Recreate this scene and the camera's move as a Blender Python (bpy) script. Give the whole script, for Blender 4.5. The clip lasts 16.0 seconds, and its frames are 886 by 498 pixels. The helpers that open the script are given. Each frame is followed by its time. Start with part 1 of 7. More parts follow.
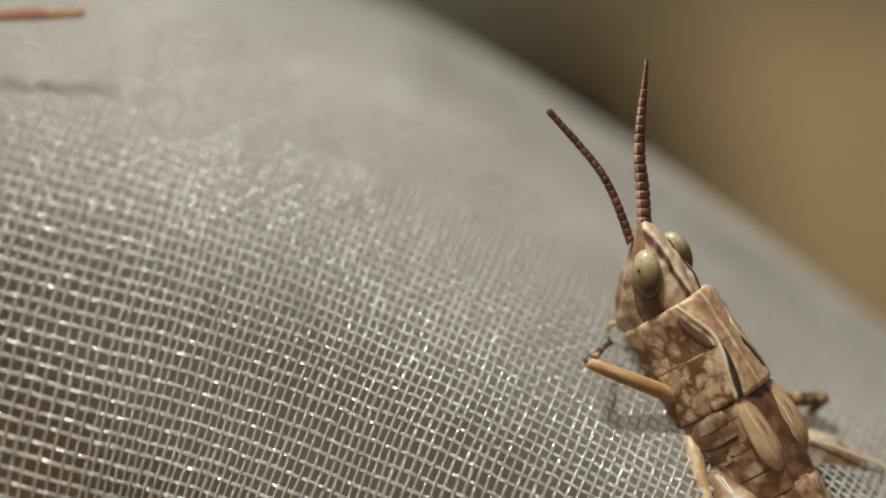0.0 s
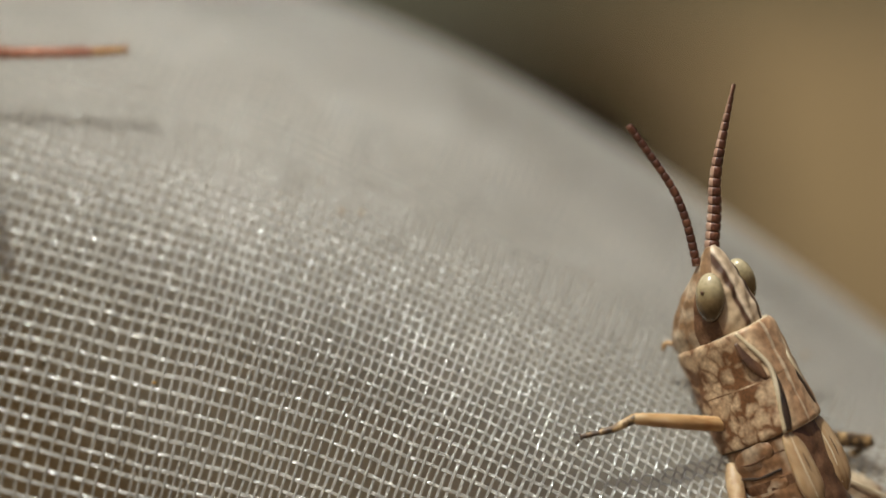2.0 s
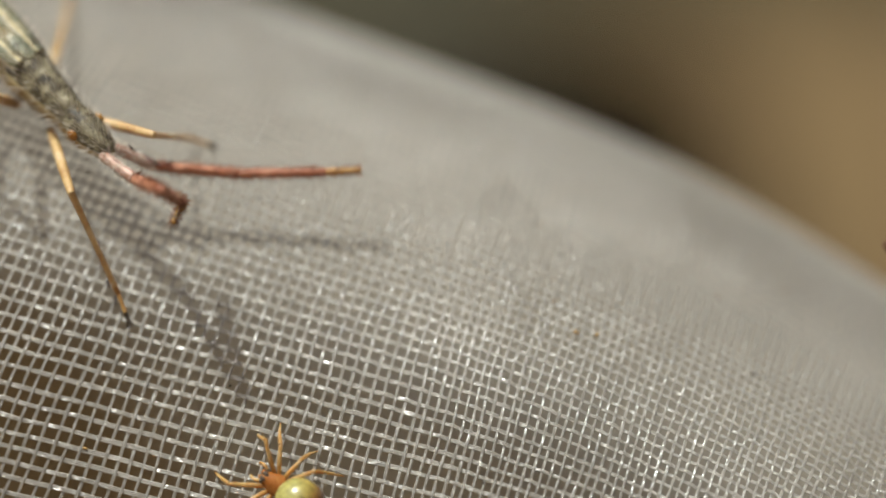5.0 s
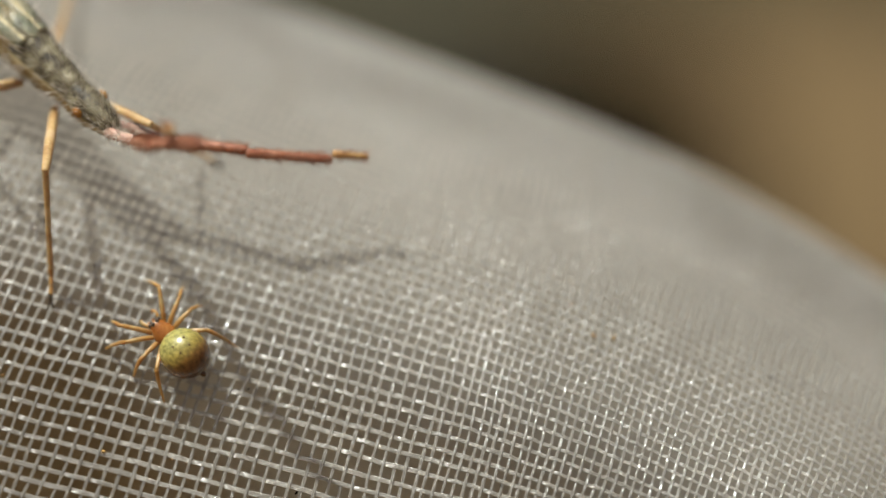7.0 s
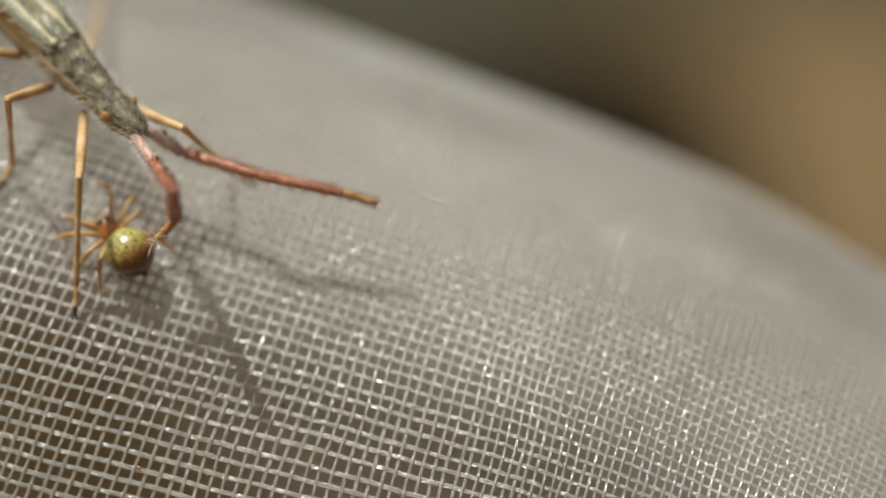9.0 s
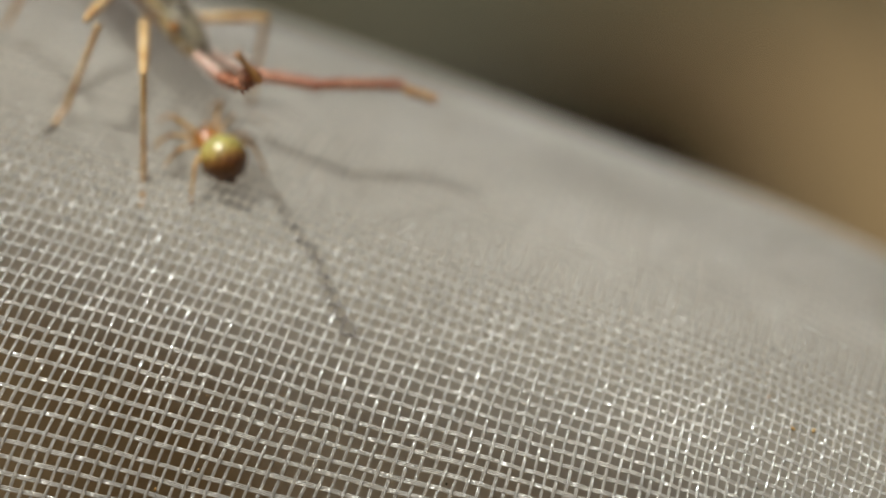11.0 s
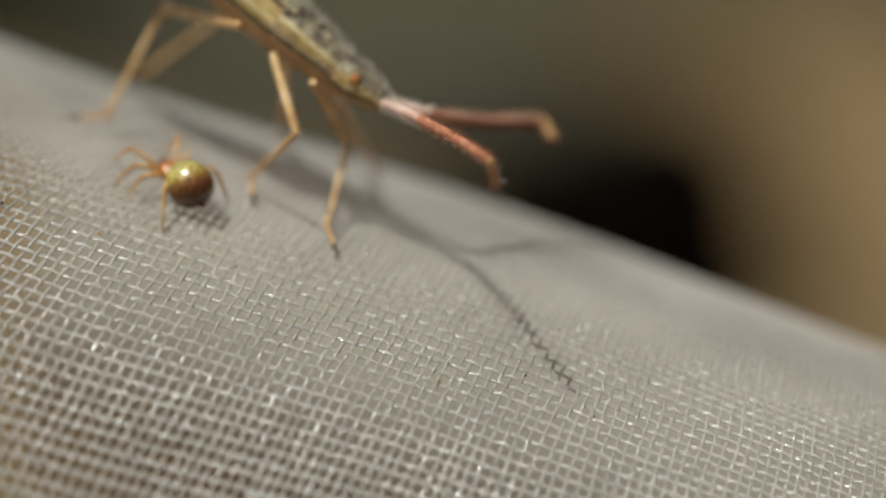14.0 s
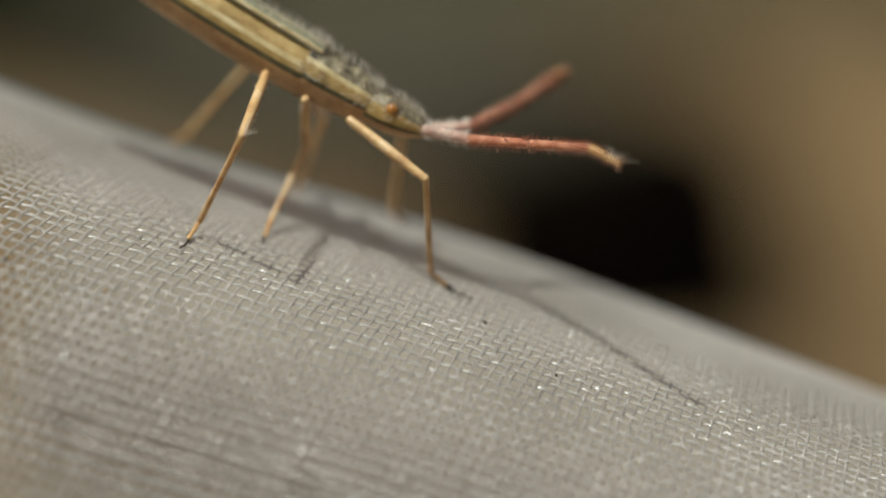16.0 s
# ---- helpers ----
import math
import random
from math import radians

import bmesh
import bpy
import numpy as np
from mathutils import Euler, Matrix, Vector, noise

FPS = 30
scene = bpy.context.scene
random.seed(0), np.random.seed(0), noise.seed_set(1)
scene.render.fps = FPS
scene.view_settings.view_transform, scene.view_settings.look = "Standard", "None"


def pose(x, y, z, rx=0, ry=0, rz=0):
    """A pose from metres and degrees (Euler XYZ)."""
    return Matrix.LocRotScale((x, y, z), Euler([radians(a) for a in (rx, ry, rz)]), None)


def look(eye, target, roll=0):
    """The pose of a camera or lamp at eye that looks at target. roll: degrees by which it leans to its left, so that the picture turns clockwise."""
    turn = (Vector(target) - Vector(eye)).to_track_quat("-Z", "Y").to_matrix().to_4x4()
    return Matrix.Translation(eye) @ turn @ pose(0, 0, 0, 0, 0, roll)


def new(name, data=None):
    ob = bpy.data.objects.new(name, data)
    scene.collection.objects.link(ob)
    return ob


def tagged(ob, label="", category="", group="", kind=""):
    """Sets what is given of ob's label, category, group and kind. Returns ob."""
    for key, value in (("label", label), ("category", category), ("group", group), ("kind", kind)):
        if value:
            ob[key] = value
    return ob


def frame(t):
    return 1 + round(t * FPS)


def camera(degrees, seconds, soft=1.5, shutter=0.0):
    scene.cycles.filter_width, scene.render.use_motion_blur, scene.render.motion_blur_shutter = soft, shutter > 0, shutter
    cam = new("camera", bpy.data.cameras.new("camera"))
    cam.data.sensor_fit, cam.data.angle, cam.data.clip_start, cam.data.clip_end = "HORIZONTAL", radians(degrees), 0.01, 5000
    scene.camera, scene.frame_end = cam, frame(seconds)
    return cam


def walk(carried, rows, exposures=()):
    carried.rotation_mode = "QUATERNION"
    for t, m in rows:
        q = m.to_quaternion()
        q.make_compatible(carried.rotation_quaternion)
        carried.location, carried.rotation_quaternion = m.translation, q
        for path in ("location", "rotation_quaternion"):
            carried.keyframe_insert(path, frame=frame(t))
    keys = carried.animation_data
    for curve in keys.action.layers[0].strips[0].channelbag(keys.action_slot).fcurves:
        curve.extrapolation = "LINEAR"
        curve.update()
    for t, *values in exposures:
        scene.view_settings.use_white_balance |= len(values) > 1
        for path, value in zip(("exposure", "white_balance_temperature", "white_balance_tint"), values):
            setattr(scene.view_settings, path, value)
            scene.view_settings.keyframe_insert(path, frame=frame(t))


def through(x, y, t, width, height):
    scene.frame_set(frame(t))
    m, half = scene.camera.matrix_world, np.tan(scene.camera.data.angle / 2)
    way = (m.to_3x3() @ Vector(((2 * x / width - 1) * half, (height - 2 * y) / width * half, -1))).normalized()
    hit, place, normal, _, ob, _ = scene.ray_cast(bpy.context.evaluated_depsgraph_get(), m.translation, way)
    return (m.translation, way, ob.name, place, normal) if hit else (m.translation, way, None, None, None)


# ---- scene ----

MM = 0.001
FOCUS = 80.0
PX = 70.0          # picture units to a millimetre of the cloth

cam = camera(2 * math.degrees(math.atan(11.2 / FOCUS)), 16.0, soft=1.6)
cam.data.dof.use_dof = True
cam.data.dof.focus_distance = 0.0795
cam.data.dof.aperture_fstop = 20.0

# ---- camera frame: u right, v up, w towards the camera, in mm ----
TILT = radians(15)
AX_U = Vector((1, 0, 0))
AX_V = Vector((0, math.sin(TILT), math.cos(TILT)))
AX_W = Vector((0, -math.cos(TILT), math.sin(TILT)))
ORIGIN = Vector((0, 0, 0.135))


def world(u, v, w):
    """A place in the camera's frame (mm) as a place in the world (m)."""
    return ORIGIN + (AX_U * u + AX_V * v + AX_W * w) * 0.001


# the ridge of the bag: (u, v) in mm, and its round cross-section
RIDGE = [(-46, 24.5), (-38, 20.9), (-30, 17.3), (-26, 15.76), (-22, 14.53), (-18, 13.33), (-14, 11.95), (-10, 10.42), (-6, 8.9), (-2, 7.37), (2, 5.33), (6, 2.68), (10, -0.24), (13, -2.52), (22, -9.99), (30, -16.97)]
SEC_A, SEC_B, DEEP = 14.0, 15.0, 13.0


def ridge_table():
    us = np.array([p[0] for p in RIDGE], float)
    vs = np.array([p[1] for p in RIDGE], float)
    fine = np.linspace(us[0], us[-1], 1601)
    v = np.interp(fine, us, vs)
    kernel = np.hanning(181)
    kernel /= kernel.sum()
    pad = np.concatenate([v[0] + (fine[1] - fine[0]) * np.arange(-90, 0) * (v[1] - v[0]) / (fine[1] - fine[0]), v,
                          v[-1] + np.arange(1, 91) * (v[-1] - v[-2])])
    v = np.convolve(pad, kernel, "valid")
    arc = np.concatenate([[0], np.cumsum(np.hypot(np.diff(fine), np.diff(v)))])
    slope = np.gradient(v, fine)
    return arc, fine, v, np.arctan(slope)


ARC, RU, RV, RS = ridge_table()
PHI = np.linspace(-2.9, 2.9, 1161)
SEC_L = np.concatenate([[0], np.cumsum(np.hypot(np.diff(SEC_A * (1 - np.cos(PHI))), np.diff(SEC_B * np.sin(PHI))))])
SEC_L -= np.interp(0, PHI, SEC_L)


def swell(u):
    """How far the bag swells towards the camera at its right end, in mm."""
    return 0.20 * 3.0 * np.logaddexp(0.0, (np.asarray(u, float) + 14.0) / 3.0)


def skin(a, phi, lift=0.0):
    """Places (u, v, w) on the bag at the way a along the ridge and the angle phi round it; lift: mm off the cloth."""
    u, v, s = np.interp(a, ARC, RU), np.interp(a, ARC, RV), np.interp(a, ARC, RS)
    off = SEC_A * (1 - np.cos(phi)) - lift * np.cos(phi) * SEC_B / SEC_A
    side = u + np.sin(s) * off
    w = (SEC_B + lift) * np.sin(phi) - DEEP + swell(side)
    return np.stack([side, v - np.cos(s) * off, w], -1)

# seconds, then the way the cloth has drifted to the right and down, and how much nearer the camera has come
FLIGHT = [(0, -3, -2, -3.50), (0.5, 6, -14, -3.60), (1, -5, -18, -3.60), (1.5, 21, -11, -3.60), (2, 70, 62, -3.50), (2.5, 161, 106, -3.30), (3, 271, 137, -2.95),
          (3.5, 352, 162, -2.65), (4, 409, 183, -2.24), (4.5, 455, 202, -2.02), (5, 494, 281, -2.09), (5.2, 515, 311, -2.09), (6.3, 527, 300, -2.20), (7.3, 525, 282, -2.20),
          (7.5, 531, 280, -2.20), (8, 543, 281, -2.20), (8.5, 573, 306, -2.20), (9, 588, 315, -2.20), (9.2, 613, 327, -2.20), (10.3, 790, 430, -1.60), (11.3, 906, 475, -1.30),
          (11.5, 923, 509, -1.30), (12, 955, 594, -1.30), (12.5, 1003, 655, -1.00), (13, 1055, 743, -0.20), (13.5, 1121, 763, 1.10), (14, 1172, 779, 2.30), (14.5, 1191, 840, 3.30),
          (15, 1185, 842, 3.60), (15.5, 1188, 856, 4.20), (16, 1200, 878, 4.60)]


def cam_pose(dx, dy, near):
    eye = (-dx / PX, dy / PX, FOCUS - near)
    return look(world(*eye), world(eye[0], eye[1], 0))


walk(cam, [(t, cam_pose(dx, dy, near)) for t, dx, dy, near in FLIGHT], exposures=[(0.0, 0.0, 6125, 2), (12.0, -0.03, 6125, 2), (16.0, -0.08, 6125, 2)])

# ---- light: a high sun behind the camera and a clear sky ----
RAY = (AX_U * 0.32 - AX_V * 0.865 - AX_W * 0.39).normalized()
sun = new("sun", bpy.data.lights.new("sun", "SUN"))
sun.data.energy, sun.data.angle, sun.data.color = 4.2, radians(0.53), (1.0, 0.94, 0.86)
sun.matrix_basis = look((0, 0, 2), Vector((0, 0, 2)) + RAY)
sky_world = bpy.data.worlds.new("sky")
scene.world = sky_world
sky_world.use_nodes = True
nt = sky_world.node_tree
sky = nt.nodes.new("ShaderNodeTexSky")
sky.sky_type, sky.sun_disc = "NISHITA", False
sky.dust_density, sky.air_density, sky.ozone_density = 10.0, 0.5, 0.0
sky.sun_elevation = math.asin(-RAY.z)
sky.sun_rotation = math.atan2(-RAY.x, -RAY.y)
nt.links.new(sky.outputs[0], nt.nodes["Background"].inputs[0])
nt.nodes["Background"].inputs[1].default_value = 0.073


# ---- materials ----
def material(name, rough=0.6, metal=0.0):
    mat = bpy.data.materials.new(name)
    mat.use_nodes = True
    bsdf = mat.node_tree.nodes["Principled BSDF"]
    bsdf.inputs["Roughness"].default_value = rough
    bsdf.inputs["Metallic"].default_value = metal
    return mat, mat.node_tree, bsdf


def mottled(name, colours, scale, rough=0.6, fine=8.0, bump=0.2, bump_dist=0.00003, sss=0.0, spec=0.5, glow_through=0.0, coat=0.0, stretch=1.0):
    """A surface that varies at two scales between the colours; scale: patches to a metre; stretch: how much longer they are along x."""
    mat, tree, bsdf = material(name, rough)
    coord = tree.nodes.new("ShaderNodeTexCoord")
    big, small = tree.nodes.new("ShaderNodeTexNoise"), tree.nodes.new("ShaderNodeTexNoise")
    big.inputs["Scale"].default_value, small.inputs["Scale"].default_value = scale, scale * fine
    big.inputs["Detail"].default_value, small.inputs["Detail"].default_value = 3.0, 4.0
    mix = tree.nodes.new("ShaderNodeMath")
    mix.operation = "MULTIPLY_ADD"
    mix.inputs[1].default_value = 0.35
    ramp = tree.nodes.new("ShaderNodeValToRGB")
    for _ in range(len(colours) - 2):
        ramp.color_ramp.elements.new(0.5)
    n = len(colours)
    for i, c in enumerate(colours):
        ramp.color_ramp.elements[i].position = 0.48 + 0.44 * i / (n - 1)
        ramp.color_ramp.elements[i].color = (*c, 1)
    place = tree.nodes.new("ShaderNodeMapping")
    place.inputs["Scale"].default_value = (1.0 / stretch, 1.0, 1.0)
    tree.links.new(coord.outputs["Object"], place.inputs["Vector"])
    for tex in (big, small):
        tree.links.new(place.outputs["Vector"], tex.inputs["Vector"])
    tree.links.new(small.outputs["Fac"], mix.inputs[0])
    tree.links.new(big.outputs["Fac"], mix.inputs[2])
    tree.links.new(mix.outputs[0], ramp.inputs["Fac"])
    tree.links.new(ramp.outputs["Color"], bsdf.inputs["Base Color"])
    if bump:
        b = tree.nodes.new("ShaderNodeBump")
        b.inputs["Strength"].default_value, b.inputs["Distance"].default_value = bump, bump_dist
        tree.links.new(small.outputs["Fac"], b.inputs["Height"])
        tree.links.new(b.outputs["Normal"], bsdf.inputs["Normal"])
    bsdf.inputs["Specular IOR Level"].default_value = spec
    bsdf.inputs["Coat Weight"].default_value = coat
    if sss:
        bsdf.inputs["Subsurface Weight"].default_value = sss
        bsdf.inputs["Subsurface Radius"].default_value = (0.0005, 0.0003, 0.00015)
        bsdf.inputs["Subsurface Scale"].default_value = 1.0
    if glow_through:
        tr = tree.nodes.new("ShaderNodeBsdfTranslucent")
        tree.links.new(ramp.outputs["Color"], tr.inputs["Color"])
        ms = tree.nodes.new("ShaderNodeMixShader")
        ms.inputs[0].default_value = glow_through
        out = tree.nodes["Material Output"]
        tree.links.new(bsdf.outputs[0], ms.inputs[1])
        tree.links.new(tr.outputs[0], ms.inputs[2])
        tree.links.new(ms.outputs[0], out.inputs["Surface"])
    return mat


def thread_material(name, colours, through, gloss):
    """Clear nylon: pale, lets light through, and glints where its fine ripples face the sun, in spots scattered by
    noise.
    """
    mat = mottled(name, colours, 220, rough=0.5, fine=40, bump=0.5, bump_dist=0.00002, spec=0.2, glow_through=through)
    tree = mat.node_tree
    bsdf = tree.nodes["Principled BSDF"]
    coord = tree.nodes.new("ShaderNodeTexCoord")
    ripple = tree.nodes.new("ShaderNodeTexNoise")
    ripple.inputs["Scale"].default_value, ripple.inputs["Detail"].default_value = 16000.0, 3.0
    tree.links.new(coord.outputs["Object"], ripple.inputs["Vector"])
    b = tree.nodes.new("ShaderNodeBump")
    b.inputs["Strength"].default_value, b.inputs["Distance"].default_value = 1.0, 0.000012
    tree.links.new(ripple.outputs["Fac"], b.inputs["Height"])
    glint = tree.nodes.new("ShaderNodeBsdfGlossy")
    glint.inputs["Roughness"].default_value = 0.2
    # glints put in by hand: noise scatters spots of extra, slightly blue gloss
    sparkle = tree.nodes.new("ShaderNodeTexNoise")
    sparkle.inputs["Scale"].default_value, sparkle.inputs["Detail"].default_value = 14000.0, 1.0
    tree.links.new(coord.outputs["Object"], sparkle.inputs["Vector"])
    spots = tree.nodes.new("ShaderNodeValToRGB")
    spots.color_ramp.elements[0].position, spots.color_ramp.elements[1].position = 0.56, 0.64
    spots.color_ramp.elements[0].color = (0.004, 0.004, 0.004, 1)
    spots.color_ramp.elements[1].color = (0.92 * gloss, 0.97 * gloss, gloss, 1)
    tree.links.new(sparkle.outputs["Fac"], spots.inputs["Fac"])
    tree.links.new(spots.outputs["Color"], glint.inputs["Color"])
    tree.links.new(b.outputs["Normal"], glint.inputs["Normal"])
    both = tree.nodes.new("ShaderNodeAddShader")
    clear = tree.nodes.new("ShaderNodeBsdfTransparent")
    ms = tree.nodes.new("ShaderNodeMixShader")
    out = tree.nodes["Material Output"]
    ms.inputs[0].default_value = 0.32
    tree.links.new(out.inputs["Surface"].links[0].from_socket, ms.inputs[1])
    tree.links.new(clear.outputs[0], ms.inputs[2])
    tree.links.new(ms.outputs[0], both.inputs[0])
    tree.links.new(glint.outputs[0], both.inputs[1])
    tree.links.new(both.outputs[0], out.inputs["Surface"])
    return mat


M_THREAD = thread_material("fine_nylon", [(0.43, 0.405, 0.365), (0.50, 0.475, 0.43), (0.56, 0.53, 0.485)], 0.45, 0.48)
M_CROSS = thread_material("flat_nylon", [(0.49, 0.465, 0.42), (0.565, 0.54, 0.495), (0.62, 0.595, 0.55)], 0.38, 0.64)
M_BACK = mottled("net_cloth", [(0.50, 0.465, 0.395), (0.55, 0.515, 0.44), (0.59, 0.555, 0.48)], 150, rough=0.7, glow_through=0.52)
M_CANVAS = mottled("brown_canvas", [(0.20, 0.145, 0.075), (0.27, 0.20, 0.11), (0.34, 0.26, 0.15)], 300, rough=0.9, fine=10, bump=0.5)
M_GROUND = mottled("dry_ground", [(0.072, 0.044, 0.016), (0.126, 0.080, 0.029), (0.172, 0.115, 0.044)], 9, rough=0.95, fine=9, bump=0.6, bump_dist=0.004)
# near-black: deep shade painted into the far heap's colour; also colours dirt specks
M_DARK = mottled("gap_shade_and_dirt", [(0.0015, 0.0012, 0.0008), (0.003, 0.0022, 0.0015), (0.005, 0.004, 0.003)], 40, rough=1.0, spec=0.0)
M_GREYGRASS = mottled("grey_green_grass", [(0.075, 0.075, 0.04), (0.115, 0.113, 0.065), (0.165, 0.158, 0.095)], 60, rough=0.9)
M_POLLEN = mottled("amber_grain", [(0.20, 0.09, 0.02), (0.36, 0.20, 0.05), (0.5, 0.33, 0.1)], 4000, rough=0.4)
M_STONE = mottled("grey_stone", [(0.03, 0.025, 0.012), (0.045, 0.039, 0.02), (0.062, 0.055, 0.03)], 50, rough=0.9, bump=0.5, bump_dist=0.001)
M_GREEN = mottled("dark_green_grass", [(0.02, 0.025, 0.006), (0.035, 0.04, 0.01), (0.05, 0.055, 0.016)], 60, rough=0.8)


def banded(name, stops, span, along, wobble=0.06, scale=1500, rough=0.42, bump=0.5, coat=0.0, grain=0.35, start=0.0):
    """Bands of colour by the place on a body: along gives the weights of x, |y| and z (mm); stops: mm and colour, over span mm."""
    mat, tree, bsdf = material(name, rough)
    coord = tree.nodes.new("ShaderNodeTexCoord")
    split = tree.nodes.new("ShaderNodeSeparateXYZ")
    tree.links.new(coord.outputs["Object"], split.inputs[0])

    def sums(op, a, b, c=None):
        node = tree.nodes.new("ShaderNodeMath")
        node.operation = op
        for k, v in enumerate((a, b, c)):
            if v is None:
                continue
            if isinstance(v, (int, float)):
                node.inputs[k].default_value = v
            else:
                tree.links.new(v, node.inputs[k])
        return node.outputs[0]

    big, small = tree.nodes.new("ShaderNodeTexNoise"), tree.nodes.new("ShaderNodeTexNoise")
    big.inputs["Scale"].default_value, small.inputs["Scale"].default_value = scale, scale * 5
    big.inputs["Detail"].default_value, small.inputs["Detail"].default_value = 4.0, 4.0
    for tex in (big, small):
        tree.links.new(coord.outputs["Object"], tex.inputs["Vector"])
    value = sums("MULTIPLY_ADD", split.outputs["X"], 1000.0 * along[0] / span, start / span)
    value = sums("MULTIPLY_ADD", sums("ABSOLUTE", split.outputs["Y"], None), 1000.0 * along[1] / span, value)
    value = sums("MULTIPLY_ADD", split.outputs["Z"], 1000.0 * along[2] / span, value)
    value = sums("MULTIPLY_ADD", sums("SUBTRACT", big.outputs["Fac"], 0.5), 2 * wobble / span, value)
    ramp = tree.nodes.new("ShaderNodeValToRGB")
    for _ in range(len(stops) - 2):
        ramp.color_ramp.elements.new(0.5)
    for el, (place, colour) in zip(ramp.color_ramp.elements, stops):
        el.position, el.color = place / span, (*colour, 1)
    tree.links.new(value, ramp.inputs["Fac"])
    shade = tree.nodes.new("ShaderNodeMapRange")
    shade.inputs["From Min"].default_value, shade.inputs["From Max"].default_value = 0.3, 0.7
    shade.inputs["To Min"].default_value, shade.inputs["To Max"].default_value = 1.0 - grain, 1.0 + 0.5 * grain
    tree.links.new(small.outputs["Fac"], shade.inputs["Value"])
    mix = tree.nodes.new("ShaderNodeMix")
    mix.data_type, mix.blend_type = "RGBA", "MULTIPLY"
    mix.inputs["Factor"].default_value = 1.0
    tree.links.new(ramp.outputs["Color"], mix.inputs["A"])
    tree.links.new(shade.outputs["Result"], mix.inputs["B"])
    tree.links.new(mix.outputs["Result"], bsdf.inputs["Base Color"])
    b = tree.nodes.new("ShaderNodeBump")
    b.inputs["Strength"].default_value, b.inputs["Distance"].default_value = bump, 0.00004
    tree.links.new(small.outputs["Fac"], b.inputs["Height"])
    tree.links.new(b.outputs["Normal"], bsdf.inputs["Normal"])
    bsdf.inputs["Coat Weight"].default_value, bsdf.inputs["Coat Roughness"].default_value = coat, 0.08
    return mat


def netted(name, cell, seam, scale, rough=0.45, relief=0.00008):
    """Pale uneven plates in a darker net of lines, both mottled; scale: plates to a metre."""
    mat, tree, bsdf = material(name, rough)
    coord = tree.nodes.new("ShaderNodeTexCoord")
    warp = tree.nodes.new("ShaderNodeTexNoise")
    warp.inputs["Scale"].default_value, warp.inputs["Detail"].default_value = scale * 1.3, 3.0
    tree.links.new(coord.outputs["Object"], warp.inputs["Vector"])
    push = tree.nodes.new("ShaderNodeVectorMath")
    push.operation = "MULTIPLY_ADD"
    push.inputs[1].default_value = (0.7 / scale,) * 3
    tree.links.new(warp.outputs["Color"], push.inputs[0])
    tree.links.new(coord.outputs["Object"], push.inputs[2])
    plates = tree.nodes.new("ShaderNodeTexVoronoi")
    plates.feature = "DISTANCE_TO_EDGE"
    plates.inputs["Scale"].default_value = scale
    tree.links.new(push.outputs[0], plates.inputs["Vector"])
    patch = tree.nodes.new("ShaderNodeTexNoise")
    patch.inputs["Scale"].default_value, patch.inputs["Detail"].default_value = scale * 0.55, 3.0
    tree.links.new(coord.outputs["Object"], patch.inputs["Vector"])
    wide_seam = tree.nodes.new("ShaderNodeMapRange")
    wide_seam.inputs["From Min"].default_value, wide_seam.inputs["From Max"].default_value = 0.35, 0.68
    wide_seam.inputs["To Min"].default_value, wide_seam.inputs["To Max"].default_value = 0.16, -0.22
    tree.links.new(patch.outputs["Fac"], wide_seam.inputs["Value"])
    add = tree.nodes.new("ShaderNodeMath")
    add.operation = "ADD"
    tree.links.new(plates.outputs["Distance"], add.inputs[0])
    tree.links.new(wide_seam.outputs["Result"], add.inputs[1])
    ramp = tree.nodes.new("ShaderNodeValToRGB")
    ramp.color_ramp.elements.new(0.5)
    for el, place, colour in zip(ramp.color_ramp.elements, (0.02, 0.14, 0.34), (seam, [(a + b) / 2 for a, b in zip(seam, cell)], cell)):
        el.position, el.color = place, (*colour, 1)
    tree.links.new(add.outputs[0], ramp.inputs["Fac"])
    grain = tree.nodes.new("ShaderNodeTexNoise")
    grain.inputs["Scale"].default_value, grain.inputs["Detail"].default_value = scale * 6, 4.0
    tree.links.new(coord.outputs["Object"], grain.inputs["Vector"])
    shade = tree.nodes.new("ShaderNodeMapRange")
    shade.inputs["From Min"].default_value, shade.inputs["From Max"].default_value = 0.3, 0.7
    shade.inputs["To Min"].default_value, shade.inputs["To Max"].default_value = 0.65, 1.2
    tree.links.new(grain.outputs["Fac"], shade.inputs["Value"])
    mix = tree.nodes.new("ShaderNodeMix")
    mix.data_type, mix.blend_type = "RGBA", "MULTIPLY"
    mix.inputs["Factor"].default_value = 1.0
    tree.links.new(ramp.outputs["Color"], mix.inputs["A"])
    tree.links.new(shade.outputs["Result"], mix.inputs["B"])
    tree.links.new(mix.outputs["Result"], bsdf.inputs["Base Color"])
    b = tree.nodes.new("ShaderNodeBump")
    b.inputs["Strength"].default_value, b.inputs["Distance"].default_value = 0.6, relief
    tree.links.new(add.outputs[0], b.inputs["Height"])
    tree.links.new(b.outputs["Normal"], bsdf.inputs["Normal"])
    return mat

# ---- helpers for meshes ----
def mesh_object(name, verts, faces, mat, parent=None, smooth=True):
    me = bpy.data.meshes.new(name)
    me.from_pydata([tuple(v) for v in verts], [], faces)
    me.polygons.foreach_set("use_smooth", [smooth] * len(me.polygons))
    me.materials.append(mat)
    me.update()
    ob = new(name, me)
    if parent:
        ob.parent = parent
    return ob


